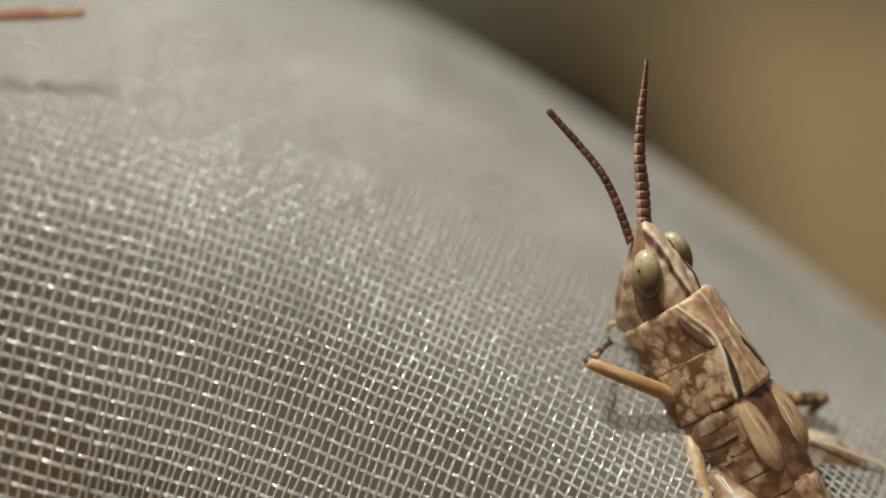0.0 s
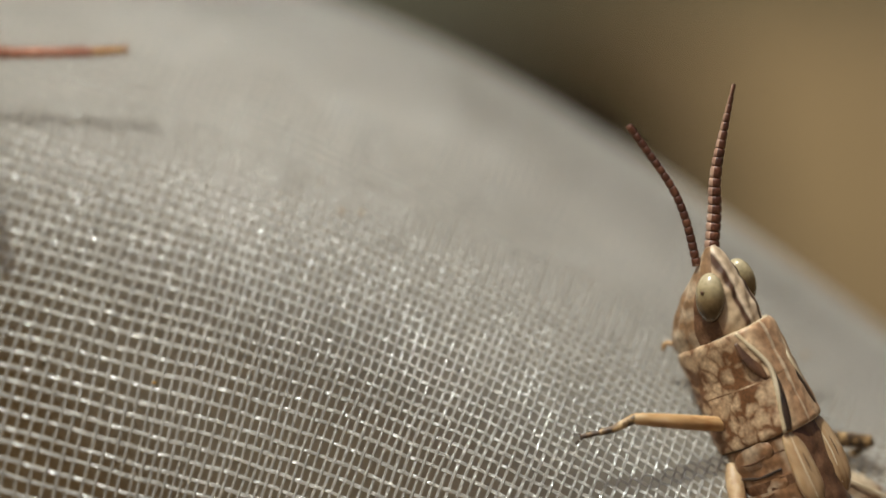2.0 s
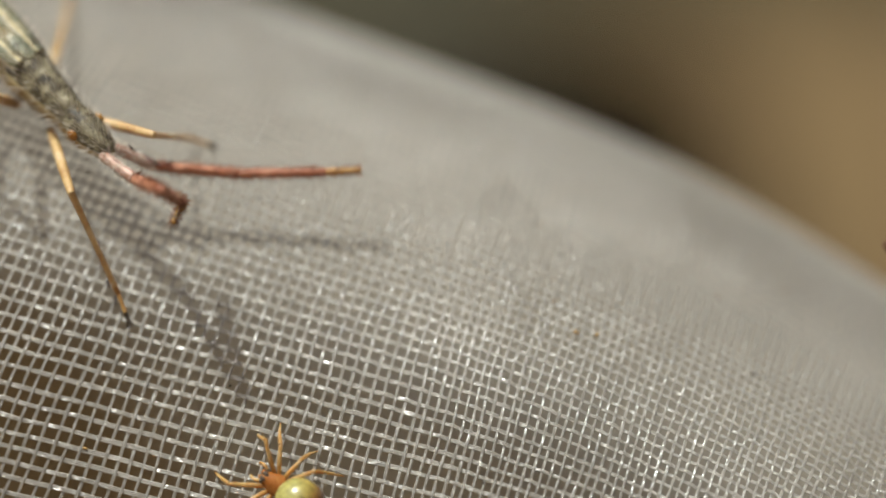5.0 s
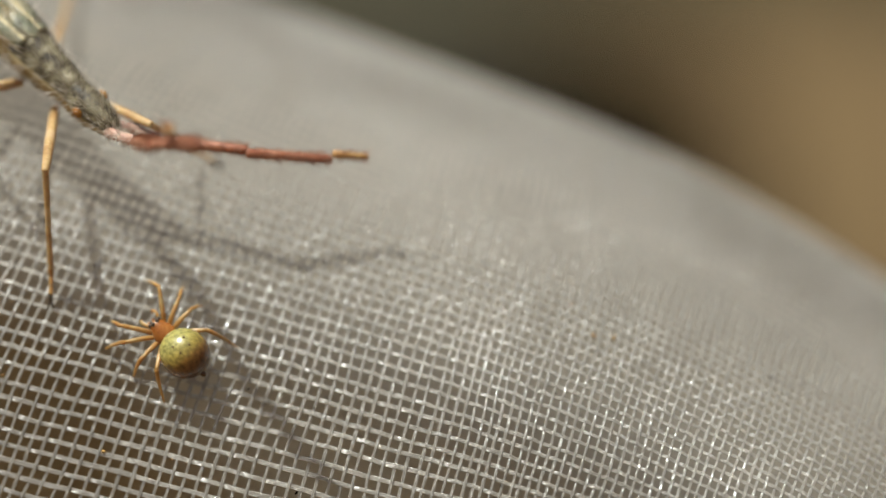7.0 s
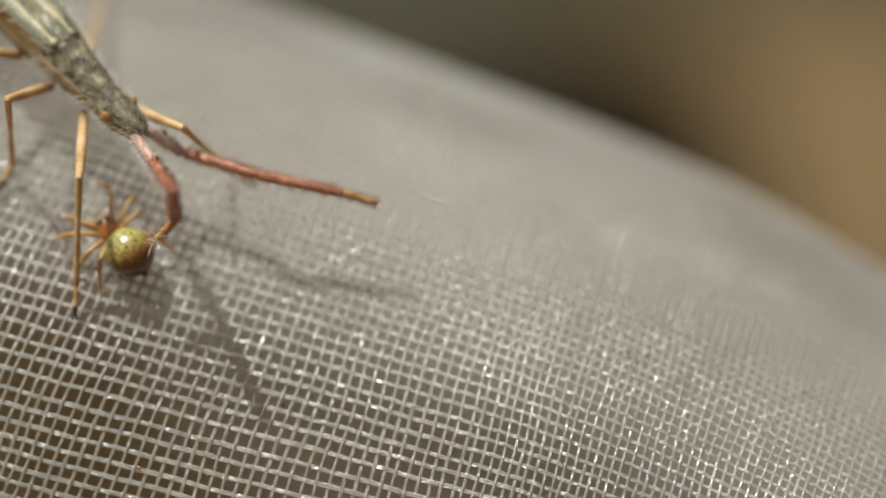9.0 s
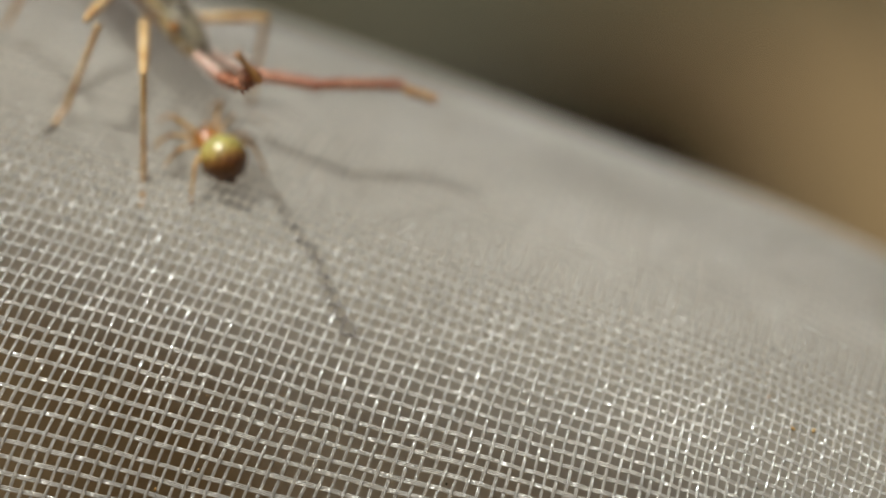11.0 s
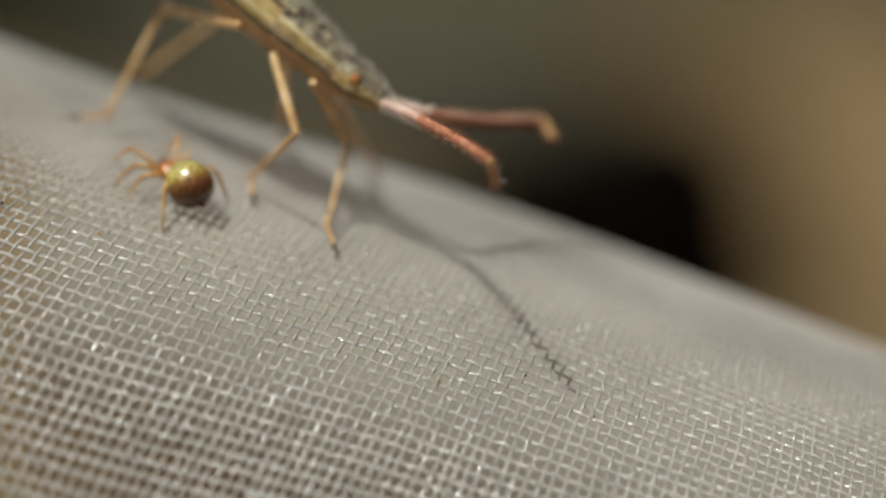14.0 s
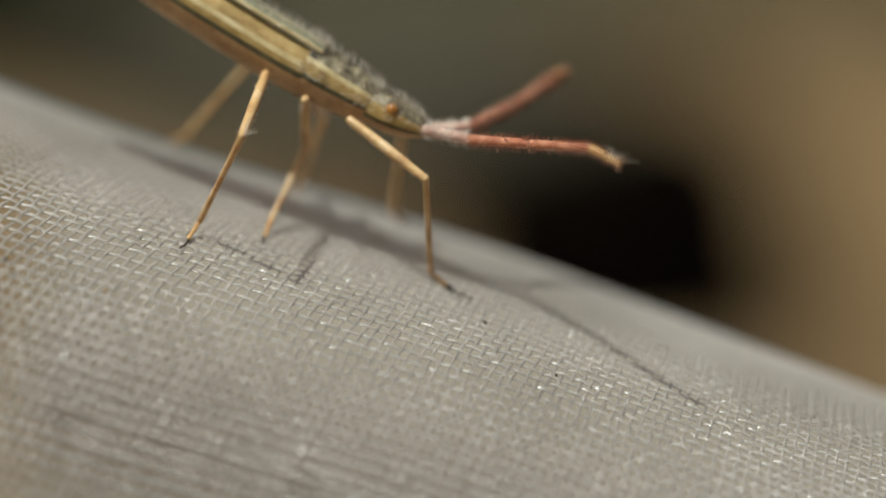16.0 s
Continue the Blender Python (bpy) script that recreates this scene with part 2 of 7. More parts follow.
def sheet_faces(n, m, closed=False):
    """Quads of a grid of n rows of m points; closed: each row is a ring."""
    return [(i * m + j, i * m + (j + 1) % m, (i + 1) * m + (j + 1) % m, (i + 1) * m + j)
            for i in range(n - 1) for j in range(m if closed else m - 1)]


def to_world(p):
    p = np.asarray(p) * 0.001
    basis = np.array([AX_U, AX_V, AX_W])
    return p @ basis + np.array(ORIGIN)


def tube_verts(path, radius, sides):
    """Rings round a path of places in mm."""
    d = np.gradient(path, axis=0)
    d /= np.linalg.norm(d, axis=1)[:, None] + 1e-12
    ref = np.array([0.3, 0.2, 0.93])
    x = np.cross(d, ref)
    x /= np.linalg.norm(x, axis=1)[:, None] + 1e-12
    y = np.cross(d, x)
    ang = np.arange(sides) * 2 * math.pi / sides
    r = np.broadcast_to(np.asarray(radius, float), (len(path),))[:, None, None]
    return (path[:, None] + r * (np.cos(ang)[None, :, None] * x[:, None] + np.sin(ang)[None, :, None] * y[:, None])).reshape(-1, 3)


# ---- ground ----
def build_ground():
    n = 90
    xs = np.sinh(np.linspace(-6.2, 6.2, n)) * 0.25
    pts = []
    for y in xs:
        for x in xs:
            near = math.exp(-(x * x + (y - 0.3) ** 2) / 4)
            pts.append((x, y + 0.4, near * 0.006 * (noise.noise((x * 14, y * 14, 3)) + 0.5 * noise.noise((x * 40, y * 40, 5))) - 0.004))
    ground = mesh_object("ground", pts, sheet_faces(n, n), M_GROUND)
    tagged(ground, "dry brown trodden earth, far out of focus", "ground", kind="structure")


build_ground()

# ---- the net bag: every thread is a piece ----
ROW_PITCH, COL_PITCH, SKEW = 0.365, 0.265, radians(-11.0)
A0, A1 = 15.0, 70.0
PHI0, PHI1 = -0.45, 2.05


def bag_wave(a, el):
    """Uneven pull of the cloth: shifts of the threads, in mm."""
    return 0.06 * np.sin(a * 0.55 + 0.3 * el) + 0.025 * np.sin(a * 1.3 - el * 0.8 + 1.0) + 0.02 * np.sin(el * 1.7 + a * 0.2)


def build_net():
    bag = new("insect_net")
    tagged(bag, "pale grey sheer nylon net bag standing on dry ground", "net")
    l0, l1 = np.interp([PHI0, PHI1], PHI, SEC_L)
    rng = np.random.RandomState(5)
    amp, amp_cross = 0.022, 0.018

    def pulled(a, el):
        """The way along the ridge of a thread round the bag: it leans at one end of the bag, and swings towards the upright lower down."""
        swing = np.interp(a, [36, 46, 52], [0.25, 0.8, 1.2])
        lean = np.interp(a, [24, 30, 38, 44], [0.24, 0.20, 0.07, 0.0])
        return a + bag_wave(a, el) + swing * 0.008 * np.clip(el - 6.0, 0, 40) ** 2 - lean * (el - 9.0)

    def strands(name, paths, radius, sides, mat):
        verts, faces = [], []
        for path in paths:
            base = len(verts)
            verts += list(to_world(tube_verts(path, radius, sides)))
            faces += [tuple(q + base for q in f) for f in sheet_faces(len(path), sides, True)]
        mesh_object(name, verts, faces, mat, bag)

    # the weave is pulled wide at one end of the bag and tight at the other
    def wide(a):
        return np.interp(a, [24, 34, 50, 60], [1.04, 1.0, 1.0, 1.0])

    def tight(a):
        return np.interp(a, [22, 34, 52, 60], [0.92, 0.95, 1.0, 1.0])

    # the threads along the bag lie closer near the ridge, and swing away from its line lower down
    marks = np.linspace(-14.0, 40.0, 1200)
    count = np.cumsum(1.0 / np.interp(marks, [0, 12, 17, 20.5], [0.84, 0.84, 0.88, 1.07])) * (marks[1] - marks[0]) * math.cos(SKEW) / ROW_PITCH

    def slid(way, a):
        """Way round the bag of a thread that crosses the middle of the bag at the given way."""
        swing = np.interp(a, [20, 30, 36, 45, 62], [-16, -12.5, -8.5, 0, 14])
        return (way - 0.022 * np.clip(way - 10, 0, 10) * swing) * tight(a)

    def stout(a):
        return np.interp(a, [24, 36, 44], [1.10, 1.05, 1.0])

    where = [A0]
    while where[-1] < A1:
        where.append(where[-1] + COL_PITCH * float(wide(where[-1])))
    # threads that run round the bag: two strands each
    for i, a in enumerate(where):
        a = a + rng.normal(0, 0.014)
        el = np.arange(l0, l1, ROW_PITCH / 2)
        rows = np.interp(el, slid(marks, a), count)
        aa = pulled(np.full_like(el, a), el) + 0.010 * np.sin(el * 3 + i)
        lift = amp * np.cos(math.pi * (rows + i))
        gap = 0.019 + 0.005 * np.sin(el * 1.1 + i)
        strands("thread", [skin(aa + side * gap, np.interp(el, SEC_L, PHI), lift) for side in (-1, 1)], 0.024 * float(stout(a)), 5, M_THREAD)
    # threads that run along the bag: a flat band of three strands each
    for k in range(math.ceil(count[0]), int(count[-1])):
        a = np.interp(np.arange(0, len(where) - 1, 1 / 3), np.arange(len(where)), where)
        cols = np.arange(0, len(where) - 1, 1 / 3)
        el = slid(np.interp(k + rng.normal(0, 0.04), count, marks), a)
        el = el + 0.5 * bag_wave(a + 3, el) + 0.010 * np.sin(a * 4 + k)
        keep = (el > l0) & (el < l1)
        a, el, cols = a[keep], el[keep], cols[keep]
        if len(a) < 6:
            continue
        lift = -amp_cross * np.cos(math.pi * (cols + k))
        width = np.interp(a, [30, 40, 50], [0.92, 1.0, 0.78])
        gap = (0.040 + 0.006 * np.sin(a * 1.9 + rng.uniform(0, 6))) * width
        strands("cross_thread", [skin(pulled(a, el), np.interp(el + side * gap, SEC_L, PHI), lift) for side in (-1, 0, 1)], 0.023 * width, 4, M_CROSS)
    # the far wall, and the canvas hem that stands on the ground
    na = 90
    along = np.linspace(A0, A1, na)
    ends = np.interp(along, [27, 38.5, 46, 60], [-1.56, -1.98, -2.1, -2.2]) + 0.02 * np.sin(along * 1.7)
    f = np.linspace(0, 1, 30)[None, :]
    pp = -0.03 * (1 - f) + ends[:, None] * f
    aa = np.repeat(along, 30)

    def far_side(a, phi):
        """The far side of the bag is deeper than the near one."""
        p = skin(a, phi, -0.1)
        p[..., 2] += 3.0 * np.minimum(0.0, SEC_B * np.sin(phi))
        return p

    mesh_object("back_wall", to_world(far_side(aa, pp.ravel())), sheet_faces(na, 30), M_BACK, bag)
    for phi, out in ((ends, 1), (np.full(na, PHI1), -1)):
        edge = to_world(far_side(along, phi))
        pts = []
        for i, e in enumerate(edge):
            fold = 0.002 * math.sin(i * 0.7) + 0.001 * math.sin(i * 1.9)
            for k in range(14):
                g = k / 13
                pts.append((e[0] * (1 + 0.1 * g), e[1] + out * (0.018 * g + fold * g), e[2] * (1 - g) - 0.002 * g))
        hem = mesh_object("hem", pts, sheet_faces(na, 14), M_CANVAS, bag)
        hem["label"] = "dark brown canvas hem"
    return bag


net_bag = build_net()


def build_grains():
    """Specks of dirt and pollen caught in the weave."""
    rng = random.Random(12)
    for name, count, size, mat, label in (("dirt_specks", 18, 0.030, M_DARK, "tiny black dirt specks caught in the net"), ("pollen_grains", 26, 0.036, M_POLLEN, "tiny amber pollen grains caught in the net")):
        verts, faces = [], []
        for _ in range(count):
            p = skin(np.array([rng.uniform(20, 62)]), np.array([rng.uniform(0.5, 1.7)]), 0.05)[0]
            r, long = size * rng.uniform(0.5, 1.3), rng.uniform(0.8, 2.2)
            turn = rng.uniform(0, 6.28)
            b = len(verts)
            pts = []
            for i in range(5):
                t = math.pi * (i + 0.3) / 4.6
                for j in range(6):
                    a = j * math.pi / 3
                    k = r * rng.uniform(0.75, 1.2)
                    x, y = math.cos(t) * long * k, math.sin(t) * math.cos(a) * k
                    pts.append(p + np.array([x * math.cos(turn) - y * math.sin(turn), x * math.sin(turn) + y * math.cos(turn), math.sin(t) * math.sin(a) * k]))
            verts += list(to_world(np.array(pts)))
            faces += [tuple(q + b for q in f) for f in sheet_faces(5, 6, True)] + [tuple(range(b + 5, b - 1, -1)), tuple(range(b + 24, b + 30))]
        tagged(mesh_object(name, verts, faces, mat), label, "dirt", kind="stuff")


build_grains()

# ---- far things on the ground, out of focus ----
def clod(name, centre, lumps, mat, label, category, seed):
    """A heap of uneven lumps on the ground (metres): x, y and half lengths of each lump."""
    heap = new(name)
    heap.matrix_basis = Matrix.Translation(centre)
    n, m = 16, 22
    for q, (x, y, *half) in enumerate(lumps):
        pts = []
        for i in range(n):
            t = math.pi * (i + 0.2) / (n - 0.6)
            for j in range(m):
                a = 2 * math.pi * j / m
                d = Vector((math.sin(t) * math.cos(a), math.sin(t) * math.sin(a), math.cos(t)))
                k = 1 + 0.35 * noise.noise(d * 1.7 + Vector((seed + q, 0, 0))) + 0.14 * noise.noise(d * 5 + Vector((0, seed, q)))
                pts.append((x + d.x * half[0] * k, y + d.y * half[1] * k, d.z * half[2] * k + half[2] * 0.8))
        mesh_object("lump", pts, sheet_faces(n, m, True), mat, heap)
    return tagged(heap, label, category)


def grass(name, box, count, tall, mat, label, seed, kind="stuff"):
    """Many bent blades in a box of the ground: x0, x1, y0, y1."""
    rng = random.Random(seed)
    verts, faces = [], []
    for _ in range(count):
        x, y = rng.uniform(box[0], box[1]), rng.uniform(box[2], box[3])
        h, a, w = tall * rng.uniform(0.5, 1.1), rng.uniform(0, 6.28), rng.uniform(0.0008, 0.0016)
        lean = tall * rng.uniform(0.1, 0.6)
        b = len(verts)
        for f in (0, 0.5, 1):
            cx, cy, cz = x + lean * f * f * math.cos(a), y + lean * f * f * math.sin(a), h * f - 0.006
            k = w * (1 - 0.85 * f)
            verts += [(cx - k * math.sin(a), cy + k * math.cos(a), cz), (cx + k * math.sin(a), cy - k * math.cos(a), cz)]
        faces += [(b, b + 1, b + 3, b + 2), (b + 2, b + 3, b + 5, b + 4)]
    ob = mesh_object(name, verts, faces, mat)
    return tagged(ob, label, "grass", kind=kind)


# the first heap is added: its black colour stands for a shadowed gap
clod("gap_shade_heap", (0.018, 0.498, -0.006), ((0, 0, 0.034, 0.030, 0.027), (-0.012, 0.012, 0.024, 0.024, 0.021), (0.016, 0.008, 0.016, 0.018, 0.016), (0.004, -0.018, 0.019, 0.016, 0.014)), M_DARK, "near-black lumps standing in for a shadowed gap on dry ground", "earth", 3)
clod("stone", (-0.03, 0.65, -0.004), ((0, 0, 0.06, 0.045, 0.019), (0.045, 0.01, 0.03, 0.03, 0.013), (-0.05, 0.02, 0.03, 0.03, 0.016)), M_STONE, "dull grey-brown broken stone on dry ground", "stone", 8)
grass("grey_grass", (-0.35, 0.45, 0.80, 1.25), 9000, 0.035, M_GREYGRASS, "grey-green withered grass on dry ground", 2)
grass("green_grass", (-0.20, -0.085, 0.70, 0.80), 2600, 0.05, M_GREEN, "dark green grass tuft on dry ground", 4)

# ---- helpers for the animals ----
RIG = {"bug": {}, "spider": {}, "grasshopper": {}}


def smooth_rows(rows, n):
    """n rows on a smooth curve through the given ones."""
    r = np.array(rows, float)
    s = np.linspace(0, len(r) - 1, n)
    out = []
    for v in s:
        i = min(int(v), len(r) - 2)
        f = v - i
        p0, p1, p2, p3 = r[max(i - 1, 0)], r[i], r[i + 1], r[min(i + 2, len(r) - 1)]
        out.append(0.5 * (2 * p1 + (p2 - p0) * f + (2 * p0 - 5 * p1 + 4 * p2 - p3) * f * f + (3 * p1 - p0 - 3 * p2 + p3) * f ** 3))
    return np.array(out)


def shell(name, verts, rings, sides, mats, parent, paint=None):
    """A closed skin from rings of points (mm); paint(ring, side) gives the number of the material."""
    n = len(verts)
    first, last = np.mean(verts[:sides], axis=0), np.mean(verts[-sides:], axis=0)
    faces = sheet_faces(rings, sides, True)
    nums = [paint(i // sides, i % sides) if paint else 0 for i in range(len(faces))]
    faces += [(n, (j + 1) % sides, j) for j in range(sides)]
    faces += [(n + 1, n - sides + j, n - sides + (j + 1) % sides) for j in range(sides)]
    nums += [nums[0]] * sides + [nums[-1]] * sides
    mats = mats if isinstance(mats, (list, tuple)) else [mats]
    ob = mesh_object(name, np.vstack([verts, first[None], last[None]]) * MM, faces, mats[0], parent)
    for m in mats[1:]:
        ob.data.materials.append(m)
    ob.data.polygons.foreach_set("material_index", nums)
    return ob


def loft(name, rows, mats, parent, n=28, sides=24, paint=None, rough=0.0):
    """A body along x: rows of x, middle y and z, half width, half height, squareness."""
    r = smooth_rows([q if len(q) == 6 else (*q, 2.0) for q in rows], n)
    ang = np.arange(sides) * 2 * math.pi / sides
    verts = []
    for x, cy, cz, hy, hz, p in r:
        c, s = np.cos(ang), np.sin(ang)
        k = (np.abs(c) ** p + np.abs(s) ** p) ** (-1 / p)
        for a, y, z in zip(ang, k * c * max(hy, 0.01), k * s * max(hz, 0.01)):
            d = 1 + rough * noise.noise((x * 3, y * 4, z * 4 + 7))
            verts.append((x, cy + y * d, cz + z * d))
    return shell(name, np.array(verts), n, sides, mats, parent, paint)


def limb(name, rows, mats, parent, n=14, sides=10, paint=None, flat=1.0):
    """A limb along a curve: rows of x, y, z, radius; flat: width over thickness."""
    r = smooth_rows(rows, n)
    path, rad = r[:, :3], np.maximum(r[:, 3], 0.004)
    d = np.gradient(path, axis=0)
    d /= np.linalg.norm(d, axis=1)[:, None]
    ref = np.array([0.05, 0.12, 0.99])
    x = np.cross(d, ref)
    x /= np.linalg.norm(x, axis=1)[:, None]
    y = np.cross(x, d)
    ang = np.arange(sides) * 2 * math.pi / sides
    v = (path[:, None] + rad[:, None, None] * (flat * np.cos(ang)[None, :, None] * x[:, None] + np.sin(ang)[None, :, None] * y[:, None])).reshape(-1, 3)
    return shell(name, v, n, sides, mats, parent, paint)


def blob(name, centre, half, mats, parent, sides=20, n=14, paint=None, turn=None):
    """A rounded body; half: half lengths along x, y, z."""
    verts = []
    m = Euler([radians(a) for a in turn]).to_matrix() if turn else Matrix.Identity(3)
    for i in range(n):
        t = math.pi * (i + 0.25) / (n - 0.5)
        for j in range(sides):
            a = 2 * math.pi * j / sides
            verts.append(m @ Vector((half[0] * math.cos(t), half[1] * math.sin(t) * math.cos(a), half[2] * math.sin(t) * math.sin(a))) + Vector(centre))
    return shell(name, np.array(verts), n, sides, mats, parent, paint)


def bristles(name, places, mat, parent, length, thick=0.006, seed=1):
    """Fine hairs: places of a foot and the way it points (mm)."""
    rng = random.Random(seed)
    verts, faces = [], []
    for foot, way in places:
        way = Vector(way).normalized()
        side = way.orthogonal().normalized()
        other = way.cross(side)
        bend = side * rng.uniform(-0.25, 0.25) + other * rng.uniform(-0.25, 0.25)
        tall = length * rng.uniform(0.55, 1.15)
        b = len(verts)
        for f, w in ((0, 1), (0.55, 0.7), (1, 0.12)):
            c = Vector(foot) + (way * f + bend * f * f) * tall
            for k in range(3):
                a = 2 * math.pi * k / 3
                verts.append((c + (side * math.cos(a) + other * math.sin(a)) * thick * w) * MM)
        for i in range(2):
            for k in range(3):
                faces.append((b + i * 3 + k, b + i * 3 + (k + 1) % 3, b + i * 3 + 3 + (k + 1) % 3, b + i * 3 + 3 + k))
    ob = mesh_object(name, verts, faces, mat, parent)
    ob["kind"] = "stuff"
    return ob


def fur_on(rows, count, seed, up=True, lean=-0.5):
    """Places for hairs on a loft's rows."""
    rng = random.Random(seed)
    r = smooth_rows([q if len(q) == 6 else (*q, 2.0) for q in rows], 40)
    out = []
    for _ in range(count):
        x, cy, cz, hy, hz, p = r[rng.randrange(40)]
        a = rng.uniform(-0.3, math.pi + 0.3) if up else rng.uniform(0, 2 * math.pi)
        c, s = math.cos(a), math.sin(a)
        out.append(((x + rng.uniform(-0.1, 0.1), cy + hy * c * 0.97, cz + hz * s * 0.97), (lean, c, s)))
    return out


# ---- materials of the animals ----
M_BUG = mottled("bug_shell", [(0.025, 0.019, 0.011), (0.11, 0.088, 0.052), (0.23, 0.20, 0.125), (0.46, 0.41, 0.29)], 3200, rough=0.5, fine=4, bump=0.5, bump_dist=0.00004, spec=0.4)
M_BUG_OLIVE = mottled("bug_olive_flank", [(0.24, 0.155, 0.045), (0.36, 0.25, 0.085), (0.46, 0.34, 0.14)], 2200, rough=0.45, bump=0.3, sss=0.1)
M_BUG_BELLY = mottled("bug_tan_belly", [(0.30, 0.17, 0.07), (0.42, 0.26, 0.12), (0.52, 0.36, 0.19)], 1300, rough=0.4, bump=0.3, sss=0.15)
M_BUG_DARK = mottled("bug_dark_line", [(0.04, 0.032, 0.015), (0.08, 0.072, 0.032), (0.14, 0.12, 0.055)], 2500, rough=0.5)
M_BUG_WING = mottled("bug_wing", [(0.06, 0.055, 0.03), (0.19, 0.20, 0.135), (0.25, 0.225, 0.14), (0.42, 0.37, 0.25)], 1800, rough=0.4, fine=7, bump=0.5, bump_dist=0.00003)
M_BUG_CREAM = mottled("bug_cream_rim", [(0.40, 0.32, 0.15), (0.54, 0.45, 0.24), (0.62, 0.54, 0.33)], 1500, rough=0.4)
M_PINK = mottled("pink_antenna", [(0.28, 0.09, 0.045), (0.41, 0.16, 0.085), (0.54, 0.27, 0.17)], 2400, rough=0.45, fine=6, bump=0.5, sss=0.15)
M_PINK_PALE = mottled("pale_pink_antenna", [(0.40, 0.21, 0.15), (0.52, 0.33, 0.26), (0.64, 0.48, 0.40)], 2400, rough=0.45, fine=6, bump=0.5, sss=0.15)
M_TIP = mottled("amber_tip", [(0.36, 0.17, 0.05), (0.46, 0.26, 0.085), (0.54, 0.35, 0.14)], 2500, rough=0.45, sss=0.15)
M_STRAWLEG = mottled("straw_leg", [(0.34, 0.19, 0.07), (0.50, 0.33, 0.145), (0.62, 0.46, 0.26)], 1300, rough=0.4, fine=6, bump=0.3, sss=0.2)
M_SPIKE = mottled("brown_bristle", [(0.16, 0.06, 0.03), (0.30, 0.14, 0.08), (0.5, 0.32, 0.22)], 1500, rough=0.4, bump=0)
M_CLAW = mottled("dark_claw", [(0.02, 0.012, 0.007), (0.045, 0.027, 0.014), (0.08, 0.05, 0.026)], 4000, rough=0.35)
M_HAIR = mottled("pale_hair", [(0.72, 0.66, 0.57), (0.80, 0.75, 0.67), (0.86, 0.82, 0.75)], 900, rough=0.4, bump=0, glow_through=0.3)
M_BUGEYE = mottled("amber_eye", [(0.30, 0.12, 0.02), (0.42, 0.20, 0.04), (0.5, 0.27, 0.07)], 3000, rough=0.2, coat=0.4)
M_HOPPER = mottled("hopper_flank", [(0.11, 0.048, 0.02), (0.23, 0.125, 0.06), (0.40, 0.26, 0.15), (0.58, 0.45, 0.31)], 1500, rough=0.42, fine=4, bump=0.5, bump_dist=0.00003, sss=0.08)
M_HOPPER_PALE = mottled("hopper_pale", [(0.30, 0.17, 0.08), (0.46, 0.32, 0.18), (0.60, 0.47, 0.32)], 1300, rough=0.4, fine=5, bump=0.6, bump_dist=0.00005, sss=0.12)
M_CROWN = banded("hopper_crown", [(0.0, (0.24, 0.14, 0.075)), (0.05, (0.40, 0.28, 0.17)), (0.22, (0.58, 0.45, 0.31)), (0.28, (0.07, 0.03, 0.013)), (0.36, (0.07, 0.03, 0.013)), (0.43, (0.40, 0.28, 0.165)),
                                  (0.62, (0.46, 0.33, 0.2)), (0.8, (0.22, 0.11, 0.05))], 1.0, (0.02, 1.0, 0.0), 0.03, 1400, grain=0.2)
M_DISC = banded("hopper_disc", [(0.0, (0.54, 0.41, 0.27)), (0.06, (0.33, 0.18, 0.09)), (0.28, (0.40, 0.24, 0.13)), (0.5, (0.50, 0.34, 0.20)), (0.62, (0.30, 0.155, 0.07)), (0.8, (0.36, 0.20, 0.10))], 1.0, (0.0, 1.0, 0.0), 0.10, 1300, grain=0.35)
M_FLANK = netted("hopper_lobe", (0.52, 0.365, 0.22), (0.16, 0.07, 0.027), 2200, relief=0.00003)
M_PLATE = netted("hopper_plate", (0.52, 0.40, 0.27), (0.22, 0.11, 0.05), 1100, relief=0.00003)
M_CHEEK = netted("hopper_cheek", (0.47, 0.36, 0.24), (0.22, 0.125, 0.06), 1100, relief=0.00002)
M_KEEL = mottled("hopper_keel", [(0.46, 0.36, 0.22), (0.58, 0.48, 0.33), (0.66, 0.57, 0.42)], 900, rough=0.4)
M_PAD = mottled("amber_wing_pad", [(0.20, 0.10, 0.04), (0.40, 0.26, 0.135), (0.58, 0.45, 0.29)], 1500, rough=0.35, fine=5, bump=0.4, sss=0.15, stretch=4.0)
M_HOPPER_DARK = mottled("hopper_dark", [(0.05, 0.02, 0.008), (0.11, 0.05, 0.022), (0.19, 0.10, 0.05)], 2200, rough=0.45, bump=0.4)
M_BLACK = mottled("hopper_black_band", [(0.014, 0.007, 0.004), (0.035, 0.018, 0.009), (0.075, 0.038, 0.018)], 2200, rough=0.5, bump=0.4)
M_HOPPER_ANT = mottled("hopper_antenna", [(0.045, 0.013, 0.006), (0.09, 0.029, 0.013), (0.16, 0.062, 0.03)], 2600, rough=0.45, bump=0.5)
M_HOPPER_ANT_RIM = mottled("hopper_antenna_rim", [(0.24, 0.13, 0.085), (0.36, 0.22, 0.15), (0.46, 0.31, 0.22)], 2600, rough=0.4)
M_HOPPER_EYE = banded("hopper_eye", [(0.0, (0.06, 0.034, 0.015)), (0.30, (0.15, 0.10, 0.045)), (0.55, (0.31, 0.24, 0.125)), (1.0, (0.50, 0.42, 0.26))], 1.3, (1.0, 0.0, 0.25), 0.12, 1500, rough=0.25, bump=0.15, coat=0.5, grain=0.25, start=-2.24)
